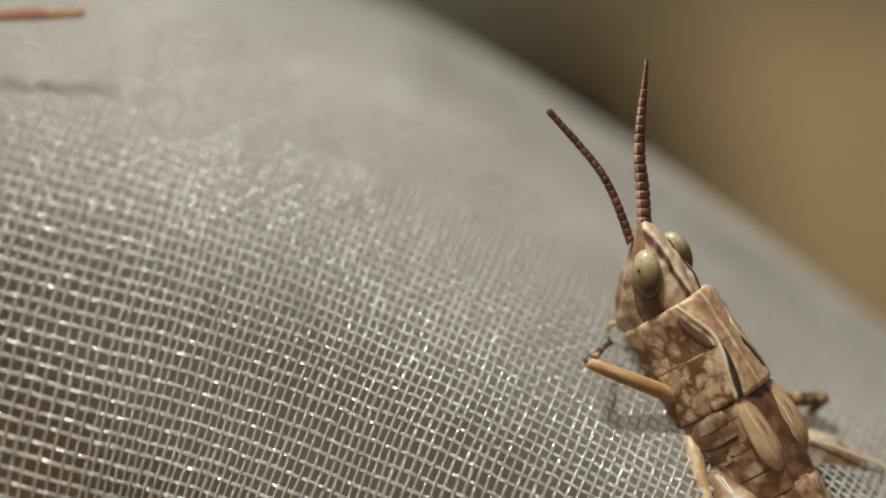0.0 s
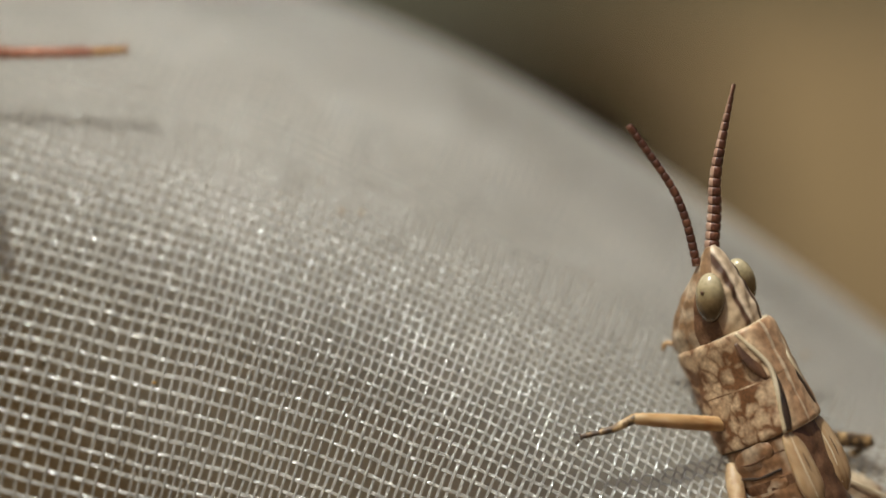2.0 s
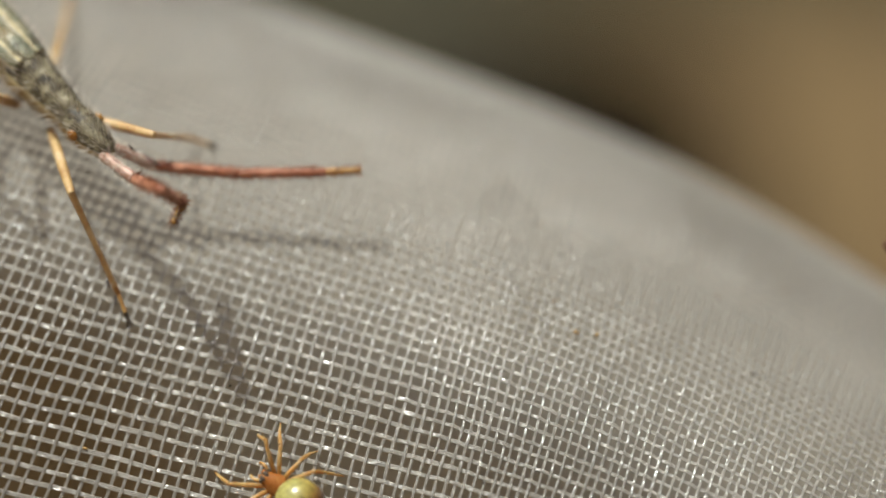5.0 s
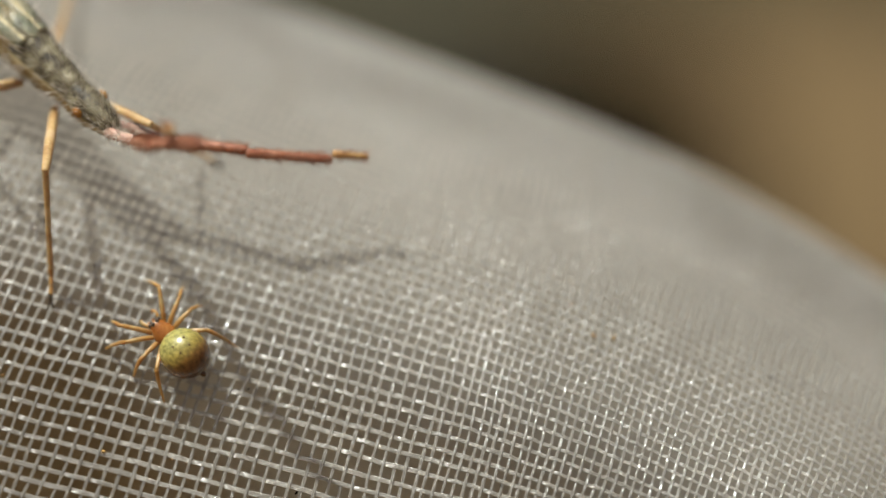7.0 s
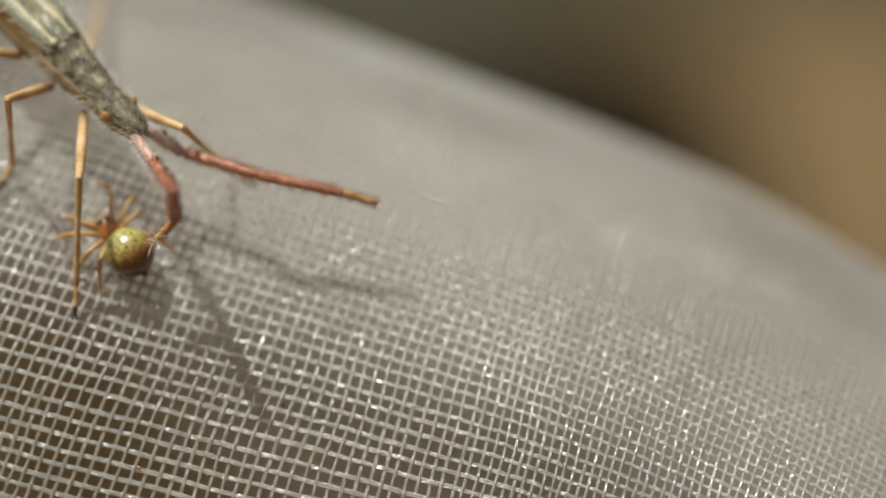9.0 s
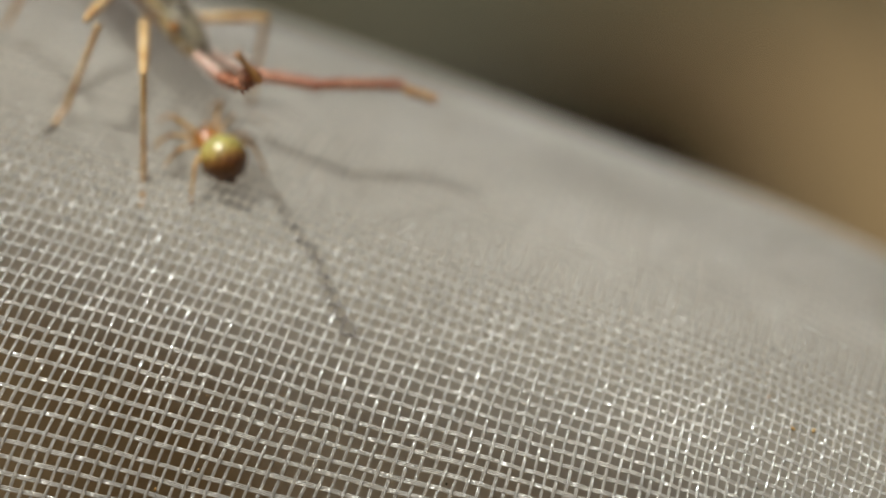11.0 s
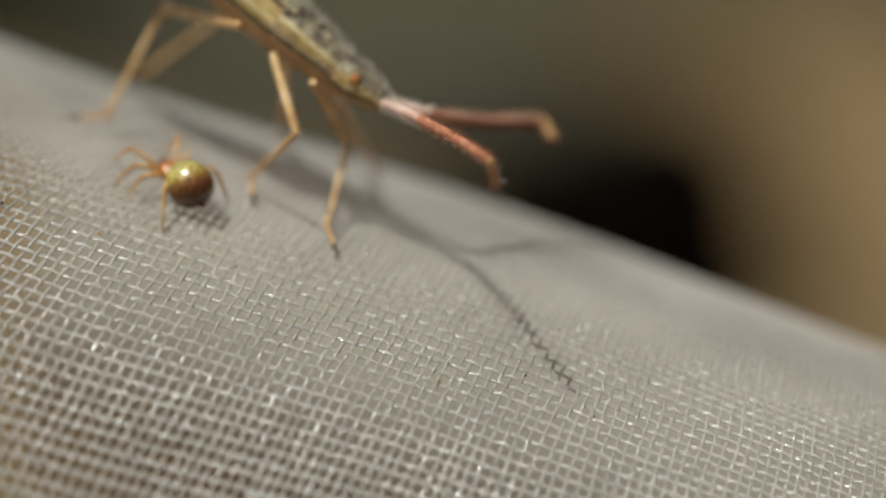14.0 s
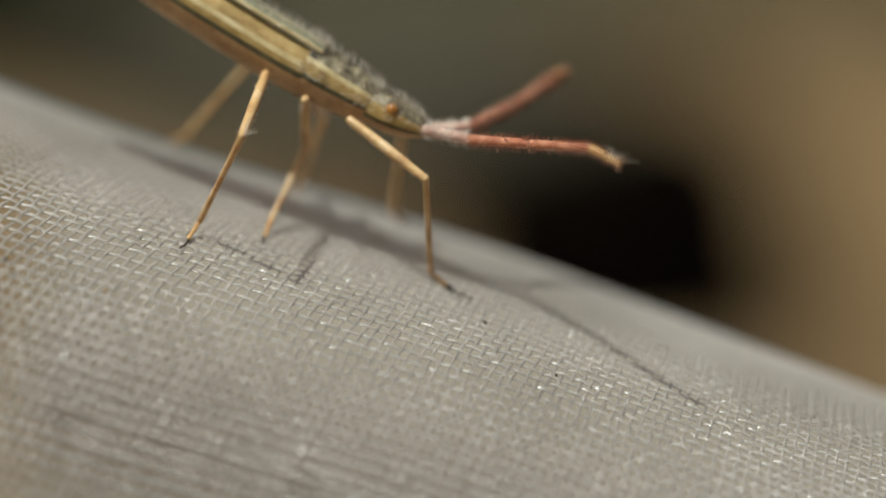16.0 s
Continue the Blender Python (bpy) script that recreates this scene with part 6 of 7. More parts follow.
    walk(RIG["spider"]["left_first_femur"], [(0, mm(0.820, 0.160, 0.420, -0.6, -22.3, 37.1)), (2, mm(0.820, 0.160, 0.420, -0.6, -22.3, 37.1)), (3.5, mm(0.820, 0.160, 0.420, -0.5, -25.9, 41.3)), (4, mm(0.820, 0.160, 0.420, -0.7, -20.1, 33.5)), (4.5, mm(0.820, 0.160, 0.420, -0.5, -25.9, 41.3)), (5, mm(0.820, 0.160, 0.420, -0.7, -20.1, 33.5)), (5.2, mm(0.820, 0.160, 0.420, -0.5, -25.9, 41.3)), (6.3, mm(0.820, 0.160, 0.420, -0.7, -20.1, 33.5)), (7.3, mm(0.820, 0.160, 0.420, -0.5, -25.9, 41.3)), (7.5, mm(0.820, 0.160, 0.420, -0.7, -20.1, 33.5)), (8, mm(0.820, 0.160, 0.420, -0.5, -25.9, 41.3)), (8.5, mm(0.820, 0.160, 0.420, -0.7, -20.1, 33.5)), (9, mm(0.820, 0.160, 0.420, -0.5, -25.9, 41.3)), (9.2, mm(0.820, 0.160, 0.420, -0.7, -20.1, 33.5)), (10.3, mm(0.820, 0.160, 0.420, -0.5, -25.9, 41.3)), (11.3, mm(0.820, 0.160, 0.420, -0.7, -20.1, 33.5)), (11.5, mm(0.820, 0.160, 0.420, -0.5, -25.9, 41.3)), (12, mm(0.820, 0.160, 0.420, -0.7, -20.1, 33.5)), (12.5, mm(0.820, 0.160, 0.420, -0.5, -25.9, 41.3)), (13, mm(0.820, 0.160, 0.420, -0.7, -20.1, 33.5)), (13.5, mm(0.820, 0.160, 0.420, -0.5, -25.9, 41.3)), (14, mm(0.820, 0.160, 0.420, -0.7, -20.1, 33.5)), (14.5, mm(0.820, 0.160, 0.420, -0.5, -25.9, 41.3)), (15, mm(0.820, 0.160, 0.420, -0.7, -20.1, 33.5)), (15.5, mm(0.820, 0.160, 0.420, -0.5, -25.9, 41.3)), (16, mm(0.820, 0.160, 0.420, -0.6, -22.3, 37.1))])
    walk(RIG["spider"]["left_first_tibia"], [(0, mm(1.447, 0.635, 0.742, -2.2, 60.1, -1.8)), (2, mm(1.447, 0.635, 0.742, -2.2, 60.1, -1.8)), (3.5, mm(1.395, 0.664, 0.791, -4.4, 65.3, -6.4)), (4, mm(1.486, 0.601, 0.711, -0.7, 53.5, 2.0)), (4.5, mm(1.395, 0.664, 0.791, -4.4, 65.3, -6.4)), (5, mm(1.486, 0.601, 0.711, -0.7, 53.5, 2.0)), (5.2, mm(1.395, 0.664, 0.791, -4.4, 65.3, -6.4)), (6.3, mm(1.486, 0.601, 0.711, -0.7, 53.5, 2.0)), (7.3, mm(1.395, 0.664, 0.791, -4.4, 65.3, -6.4)), (7.5, mm(1.486, 0.601, 0.711, -0.7, 53.5, 2.0)), (8, mm(1.395, 0.664, 0.791, -4.4, 65.3, -6.4)), (8.5, mm(1.486, 0.601, 0.711, -0.7, 53.5, 2.0)), (9, mm(1.395, 0.664, 0.791, -4.4, 65.3, -6.4)), (9.2, mm(1.486, 0.601, 0.711, -0.7, 53.5, 2.0)), (10.3, mm(1.395, 0.664, 0.791, -4.4, 65.3, -6.4)), (11.3, mm(1.486, 0.601, 0.711, -0.7, 53.5, 2.0)), (11.5, mm(1.395, 0.664, 0.791, -4.4, 65.3, -6.4)), (12, mm(1.486, 0.601, 0.711, -0.7, 53.5, 2.0)), (12.5, mm(1.395, 0.664, 0.791, -4.4, 65.3, -6.4)), (13, mm(1.486, 0.601, 0.711, -0.7, 53.5, 2.0)), (13.5, mm(1.395, 0.664, 0.791, -4.4, 65.3, -6.4)), (14, mm(1.486, 0.601, 0.711, -0.7, 53.5, 2.0)), (14.5, mm(1.395, 0.664, 0.791, -4.4, 65.3, -6.4)), (15, mm(1.486, 0.601, 0.711, -0.7, 53.5, 2.0)), (15.5, mm(1.395, 0.664, 0.791, -4.4, 65.3, -6.4)), (16, mm(1.447, 0.635, 0.742, -2.2, 60.1, -1.8))])
    walk(RIG["spider"]["left_second_femur"], [(0, mm(0.720, 0.190, 0.420, -0.0, -14.8, 62.7)), (2, mm(0.720, 0.190, 0.420, -0.0, -14.8, 62.7)), (3.5, mm(0.720, 0.190, 0.420, -0.1, -12.8, 57.7)), (4, mm(0.720, 0.190, 0.420, 0.1, -18.4, 68.0)), (4.5, mm(0.720, 0.190, 0.420, -0.1, -12.8, 57.7)), (5, mm(0.720, 0.190, 0.420, 0.1, -18.4, 68.0)), (5.2, mm(0.720, 0.190, 0.420, -0.1, -12.8, 57.7)), (6.3, mm(0.720, 0.190, 0.420, 0.1, -18.4, 68.0)), (7.3, mm(0.720, 0.190, 0.420, -0.1, -12.8, 57.7)), (7.5, mm(0.720, 0.190, 0.420, 0.1, -18.4, 68.0)), (8, mm(0.720, 0.190, 0.420, -0.1, -12.8, 57.7)), (8.5, mm(0.720, 0.190, 0.420, 0.1, -18.4, 68.0)), (9, mm(0.720, 0.190, 0.420, -0.1, -12.8, 57.7)), (9.2, mm(0.720, 0.190, 0.420, 0.1, -18.4, 68.0)), (10.3, mm(0.720, 0.190, 0.420, -0.1, -12.8, 57.7)), (11.3, mm(0.720, 0.190, 0.420, 0.1, -18.4, 68.0)), (11.5, mm(0.720, 0.190, 0.420, -0.1, -12.8, 57.7)), (12, mm(0.720, 0.190, 0.420, 0.1, -18.4, 68.0)), (12.5, mm(0.720, 0.190, 0.420, -0.1, -12.8, 57.7)), (13, mm(0.720, 0.190, 0.420, 0.1, -18.4, 68.0)), (13.5, mm(0.720, 0.190, 0.420, -0.1, -12.8, 57.7)), (14, mm(0.720, 0.190, 0.420, 0.1, -18.4, 68.0)), (14.5, mm(0.720, 0.190, 0.420, -0.1, -12.8, 57.7)), (15, mm(0.720, 0.190, 0.420, 0.1, -18.4, 68.0)), (15.5, mm(0.720, 0.190, 0.420, -0.1, -12.8, 57.7)), (16, mm(0.720, 0.190, 0.420, -0.0, -14.8, 62.7))])
    walk(RIG["spider"]["left_second_tibia"], [(0, mm(1.039, 0.809, 0.604, 14.8, 54.6, 45.9)), (2, mm(1.039, 0.809, 0.604, 14.8, 54.6, 45.9)), (3.5, mm(1.095, 0.784, 0.579, 12.5, 48.2, 42.1)), (4, mm(0.976, 0.824, 0.647, 17.8, 59.2, 51.0)), (4.5, mm(1.095, 0.784, 0.579, 12.5, 48.2, 42.1)), (5, mm(0.976, 0.824, 0.647, 17.8, 59.2, 51.0)), (5.2, mm(1.095, 0.784, 0.579, 12.5, 48.2, 42.1)), (6.3, mm(0.976, 0.824, 0.647, 17.8, 59.2, 51.0)), (7.3, mm(1.095, 0.784, 0.579, 12.5, 48.2, 42.1)), (7.5, mm(0.976, 0.824, 0.647, 17.8, 59.2, 51.0)), (8, mm(1.095, 0.784, 0.579, 12.5, 48.2, 42.1)), (8.5, mm(0.976, 0.824, 0.647, 17.8, 59.2, 51.0)), (9, mm(1.095, 0.784, 0.579, 12.5, 48.2, 42.1)), (9.2, mm(0.976, 0.824, 0.647, 17.8, 59.2, 51.0)), (10.3, mm(1.095, 0.784, 0.579, 12.5, 48.2, 42.1)), (11.3, mm(0.976, 0.824, 0.647, 17.8, 59.2, 51.0)), (11.5, mm(1.095, 0.784, 0.579, 12.5, 48.2, 42.1)), (12, mm(0.976, 0.824, 0.647, 17.8, 59.2, 51.0)), (12.5, mm(1.095, 0.784, 0.579, 12.5, 48.2, 42.1)), (13, mm(0.976, 0.824, 0.647, 17.8, 59.2, 51.0)), (13.5, mm(1.095, 0.784, 0.579, 12.5, 48.2, 42.1)), (14, mm(0.976, 0.824, 0.647, 17.8, 59.2, 51.0)), (14.5, mm(1.095, 0.784, 0.579, 12.5, 48.2, 42.1)), (15, mm(0.976, 0.824, 0.647, 17.8, 59.2, 51.0)), (15.5, mm(1.095, 0.784, 0.579, 12.5, 48.2, 42.1)), (16, mm(1.039, 0.809, 0.604, 14.8, 54.6, 45.9))])
    walk(RIG["spider"]["left_third_femur"], [(0, mm(0.600, 0.190, 0.420, 0.6, -10.3, 91.4)), (2, mm(0.600, 0.190, 0.420, 0.6, -10.3, 91.4)), (3.5, mm(0.600, 0.190, 0.420, 0.7, -9.7, 97.7)), (4, mm(0.600, 0.190, 0.420, 0.5, -13.2, 85.3)), (4.5, mm(0.600, 0.190, 0.420, 0.7, -9.7, 97.7)), (5, mm(0.600, 0.190, 0.420, 0.5, -13.2, 85.3)), (5.2, mm(0.600, 0.190, 0.420, 0.7, -9.7, 97.7)), (6.3, mm(0.600, 0.190, 0.420, 0.5, -13.2, 85.3)), (7.3, mm(0.600, 0.190, 0.420, 0.7, -9.7, 97.7)), (7.5, mm(0.600, 0.190, 0.420, 0.5, -13.2, 85.3)), (8, mm(0.600, 0.190, 0.420, 0.7, -9.7, 97.7)), (8.5, mm(0.600, 0.190, 0.420, 0.5, -13.2, 85.3)), (9, mm(0.600, 0.190, 0.420, 0.7, -9.7, 97.7)), (9.2, mm(0.600, 0.190, 0.420, 0.5, -13.2, 85.3)), (10.3, mm(0.600, 0.190, 0.420, 0.7, -9.7, 97.7)), (11.3, mm(0.600, 0.190, 0.420, 0.5, -13.2, 85.3)), (11.5, mm(0.600, 0.190, 0.420, 0.7, -9.7, 97.7)), (12, mm(0.600, 0.190, 0.420, 0.5, -13.2, 85.3)), (12.5, mm(0.600, 0.190, 0.420, 0.7, -9.7, 97.7)), (13, mm(0.600, 0.190, 0.420, 0.5, -13.2, 85.3)), (13.5, mm(0.600, 0.190, 0.420, 0.7, -9.7, 97.7)), (14, mm(0.600, 0.190, 0.420, 0.5, -13.2, 85.3)), (14.5, mm(0.600, 0.190, 0.420, 0.7, -9.7, 97.7)), (15, mm(0.600, 0.190, 0.420, 0.5, -13.2, 85.3)), (15.5, mm(0.600, 0.190, 0.420, 0.7, -9.7, 97.7)), (16, mm(0.600, 0.190, 0.420, 0.6, -10.3, 91.4))])
    walk(RIG["spider"]["left_third_tibia"], [(0, mm(0.586, 0.760, 0.524, 27.4, 55.0, 92.3)), (2, mm(0.586, 0.760, 0.524, 27.4, 55.0, 92.3)), (3.5, mm(0.524, 0.757, 0.518, 28.1, 53.7, 102.0)), (4, mm(0.647, 0.753, 0.552, 24.8, 53.9, 82.4)), (4.5, mm(0.524, 0.757, 0.518, 28.1, 53.7, 102.0)), (5, mm(0.647, 0.753, 0.552, 24.8, 53.9, 82.4)), (5.2, mm(0.524, 0.757, 0.518, 28.1, 53.7, 102.0)), (6.3, mm(0.647, 0.753, 0.552, 24.8, 53.9, 82.4)), (7.3, mm(0.524, 0.757, 0.518, 28.1, 53.7, 102.0)), (7.5, mm(0.647, 0.753, 0.552, 24.8, 53.9, 82.4)), (8, mm(0.524, 0.757, 0.518, 28.1, 53.7, 102.0)), (8.5, mm(0.647, 0.753, 0.552, 24.8, 53.9, 82.4)), (9, mm(0.524, 0.757, 0.518, 28.1, 53.7, 102.0)), (9.2, mm(0.647, 0.753, 0.552, 24.8, 53.9, 82.4)), (10.3, mm(0.524, 0.757, 0.518, 28.1, 53.7, 102.0)), (11.3, mm(0.647, 0.753, 0.552, 24.8, 53.9, 82.4)), (11.5, mm(0.524, 0.757, 0.518, 28.1, 53.7, 102.0)), (12, mm(0.647, 0.753, 0.552, 24.8, 53.9, 82.4)), (12.5, mm(0.524, 0.757, 0.518, 28.1, 53.7, 102.0)), (13, mm(0.647, 0.753, 0.552, 24.8, 53.9, 82.4)), (13.5, mm(0.524, 0.757, 0.518, 28.1, 53.7, 102.0)), (14, mm(0.647, 0.753, 0.552, 24.8, 53.9, 82.4)), (14.5, mm(0.524, 0.757, 0.518, 28.1, 53.7, 102.0)), (15, mm(0.647, 0.753, 0.552, 24.8, 53.9, 82.4)), (15.5, mm(0.524, 0.757, 0.518, 28.1, 53.7, 102.0)), (16, mm(0.586, 0.760, 0.524, 27.4, 55.0, 92.3))])
    walk(RIG["spider"]["left_fourth_femur"], [(0, mm(0.520, 0.160, 0.420, 1.2, -18.5, 130.3)), (2, mm(0.520, 0.160, 0.420, 1.2, -18.5, 130.3)), (3.5, mm(0.520, 0.160, 0.420, 1.3, -25.4, 125.4)), (4, mm(0.520, 0.160, 0.420, 1.2, -12.7, 135.0)), (4.5, mm(0.520, 0.160, 0.420, 1.3, -25.4, 125.4)), (5, mm(0.520, 0.160, 0.420, 1.2, -12.7, 135.0)), (5.2, mm(0.520, 0.160, 0.420, 1.3, -25.4, 125.4)), (6.3, mm(0.520, 0.160, 0.420, 1.2, -12.7, 135.0)), (7.3, mm(0.520, 0.160, 0.420, 1.3, -25.4, 125.4)), (7.5, mm(0.520, 0.160, 0.420, 1.2, -12.7, 135.0)), (8, mm(0.520, 0.160, 0.420, 1.3, -25.4, 125.4)), (8.5, mm(0.520, 0.160, 0.420, 1.2, -12.7, 135.0)), (9, mm(0.520, 0.160, 0.420, 1.3, -25.4, 125.4)), (9.2, mm(0.520, 0.160, 0.420, 1.2, -12.7, 135.0)), (10.3, mm(0.520, 0.160, 0.420, 1.3, -25.4, 125.4)), (11.3, mm(0.520, 0.160, 0.420, 1.2, -12.7, 135.0)), (11.5, mm(0.520, 0.160, 0.420, 1.3, -25.4, 125.4)), (12, mm(0.520, 0.160, 0.420, 1.2, -12.7, 135.0)), (12.5, mm(0.520, 0.160, 0.420, 1.3, -25.4, 125.4)), (13, mm(0.520, 0.160, 0.420, 1.2, -12.7, 135.0)), (13.5, mm(0.520, 0.160, 0.420, 1.3, -25.4, 125.4)), (14, mm(0.520, 0.160, 0.420, 1.2, -12.7, 135.0)), (14.5, mm(0.520, 0.160, 0.420, 1.3, -25.4, 125.4)), (15, mm(0.520, 0.160, 0.420, 1.2, -12.7, 135.0)), (15.5, mm(0.520, 0.160, 0.420, 1.3, -25.4, 125.4)), (16, mm(0.520, 0.160, 0.420, 1.2, -18.5, 130.3))])
    walk(RIG["spider"]["left_fourth_tibia"], [(0, mm(0.029, 0.738, 0.674, 18.5, 47.6, 150.9)), (2, mm(0.029, 0.738, 0.674, 18.5, 47.6, 150.9)), (3.5, mm(0.101, 0.749, 0.763, 22.2, 52.0, 149.1)), (4, mm(-0.032, 0.712, 0.596, 15.3, 41.3, 151.7)), (4.5, mm(0.101, 0.749, 0.763, 22.2, 52.0, 149.1)), (5, mm(-0.032, 0.712, 0.596, 15.3, 41.3, 151.7)), (5.2, mm(0.101, 0.749, 0.763, 22.2, 52.0, 149.1)), (6.3, mm(-0.032, 0.712, 0.596, 15.3, 41.3, 151.7)), (7.3, mm(0.101, 0.749, 0.763, 22.2, 52.0, 149.1)), (7.5, mm(-0.032, 0.712, 0.596, 15.3, 41.3, 151.7)), (8, mm(0.101, 0.749, 0.763, 22.2, 52.0, 149.1)), (8.5, mm(-0.032, 0.712, 0.596, 15.3, 41.3, 151.7)), (9, mm(0.101, 0.749, 0.763, 22.2, 52.0, 149.1)), (9.2, mm(-0.032, 0.712, 0.596, 15.3, 41.3, 151.7)), (10.3, mm(0.101, 0.749, 0.763, 22.2, 52.0, 149.1)), (11.3, mm(-0.032, 0.712, 0.596, 15.3, 41.3, 151.7)), (11.5, mm(0.101, 0.749, 0.763, 22.2, 52.0, 149.1)), (12, mm(-0.032, 0.712, 0.596, 15.3, 41.3, 151.7)), (12.5, mm(0.101, 0.749, 0.763, 22.2, 52.0, 149.1)), (13, mm(-0.032, 0.712, 0.596, 15.3, 41.3, 151.7)), (13.5, mm(0.101, 0.749, 0.763, 22.2, 52.0, 149.1)), (14, mm(-0.032, 0.712, 0.596, 15.3, 41.3, 151.7)), (14.5, mm(0.101, 0.749, 0.763, 22.2, 52.0, 149.1)), (15, mm(-0.032, 0.712, 0.596, 15.3, 41.3, 151.7)), (15.5, mm(0.101, 0.749, 0.763, 22.2, 52.0, 149.1)), (16, mm(0.029, 0.738, 0.674, 18.5, 47.6, 150.9))])
    walk(RIG["spider"]["right_first_femur"], [(0, mm(0.820, -0.160, 0.420, -1.4, -22.3, -37.1)), (2, mm(0.820, -0.160, 0.420, -1.4, -22.3, -37.1)), (3.5, mm(0.820, -0.160, 0.420, -1.4, -20.1, -33.5)), (4, mm(0.820, -0.160, 0.420, -1.4, -25.9, -41.3)), (4.5, mm(0.820, -0.160, 0.420, -1.4, -20.1, -33.5)), (5, mm(0.820, -0.160, 0.420, -1.4, -25.9, -41.3)), (5.2, mm(0.820, -0.160, 0.420, -1.4, -20.1, -33.5)), (6.3, mm(0.820, -0.160, 0.420, -1.4, -25.9, -41.3)), (7.3, mm(0.820, -0.160, 0.420, -1.4, -20.1, -33.5)), (7.5, mm(0.820, -0.160, 0.420, -1.4, -25.9, -41.3)), (8, mm(0.820, -0.160, 0.420, -1.4, -20.1, -33.5)), (8.5, mm(0.820, -0.160, 0.420, -1.4, -25.9, -41.3)), (9, mm(0.820, -0.160, 0.420, -1.4, -20.1, -33.5)), (9.2, mm(0.820, -0.160, 0.420, -1.4, -25.9, -41.3)), (10.3, mm(0.820, -0.160, 0.420, -1.4, -20.1, -33.5)), (11.3, mm(0.820, -0.160, 0.420, -1.4, -25.9, -41.3)), (11.5, mm(0.820, -0.160, 0.420, -1.4, -20.1, -33.5)), (12, mm(0.820, -0.160, 0.420, -1.4, -25.9, -41.3)), (12.5, mm(0.820, -0.160, 0.420, -1.4, -20.1, -33.5)), (13, mm(0.820, -0.160, 0.420, -1.4, -25.9, -41.3)), (13.5, mm(0.820, -0.160, 0.420, -1.4, -20.1, -33.5)), (14, mm(0.820, -0.160, 0.420, -1.4, -25.9, -41.3)), (14.5, mm(0.820, -0.160, 0.420, -1.4, -20.1, -33.5)), (15, mm(0.820, -0.160, 0.420, -1.4, -25.9, -41.3)), (15.5, mm(0.820, -0.160, 0.420, -1.4, -20.1, -33.5)), (16, mm(0.820, -0.160, 0.420, -1.4, -22.3, -37.1))])
    walk(RIG["spider"]["right_first_tibia"], [(0, mm(1.447, -0.635, 0.742, -0.8, 60.1, 1.8)), (2, mm(1.447, -0.635, 0.742, -0.8, 60.1, 1.8)), (3.5, mm(1.486, -0.601, 0.711, -2.1, 53.5, -2.0)), (4, mm(1.395, -0.664, 0.791, 1.1, 65.3, 6.4)), (4.5, mm(1.486, -0.601, 0.711, -2.1, 53.5, -2.0)), (5, mm(1.395, -0.664, 0.791, 1.1, 65.3, 6.4)), (5.2, mm(1.486, -0.601, 0.711, -2.1, 53.5, -2.0)), (6.3, mm(1.395, -0.664, 0.791, 1.1, 65.3, 6.4)), (7.3, mm(1.486, -0.601, 0.711, -2.1, 53.5, -2.0)), (7.5, mm(1.395, -0.664, 0.791, 1.1, 65.3, 6.4)), (8, mm(1.486, -0.601, 0.711, -2.1, 53.5, -2.0)), (8.5, mm(1.395, -0.664, 0.791, 1.1, 65.3, 6.4)), (9, mm(1.486, -0.601, 0.711, -2.1, 53.5, -2.0)), (9.2, mm(1.395, -0.664, 0.791, 1.1, 65.3, 6.4)), (10.3, mm(1.486, -0.601, 0.711, -2.1, 53.5, -2.0)), (11.3, mm(1.395, -0.664, 0.791, 1.1, 65.3, 6.4)), (11.5, mm(1.486, -0.601, 0.711, -2.1, 53.5, -2.0)), (12, mm(1.395, -0.664, 0.791, 1.1, 65.3, 6.4)), (12.5, mm(1.486, -0.601, 0.711, -2.1, 53.5, -2.0)), (13, mm(1.395, -0.664, 0.791, 1.1, 65.3, 6.4)), (13.5, mm(1.486, -0.601, 0.711, -2.1, 53.5, -2.0)), (14, mm(1.395, -0.664, 0.791, 1.1, 65.3, 6.4)), (14.5, mm(1.486, -0.601, 0.711, -2.1, 53.5, -2.0)), (15, mm(1.395, -0.664, 0.791, 1.1, 65.3, 6.4)), (15.5, mm(1.486, -0.601, 0.711, -2.1, 53.5, -2.0)), (16, mm(1.447, -0.635, 0.742, -0.8, 60.1, 1.8))])
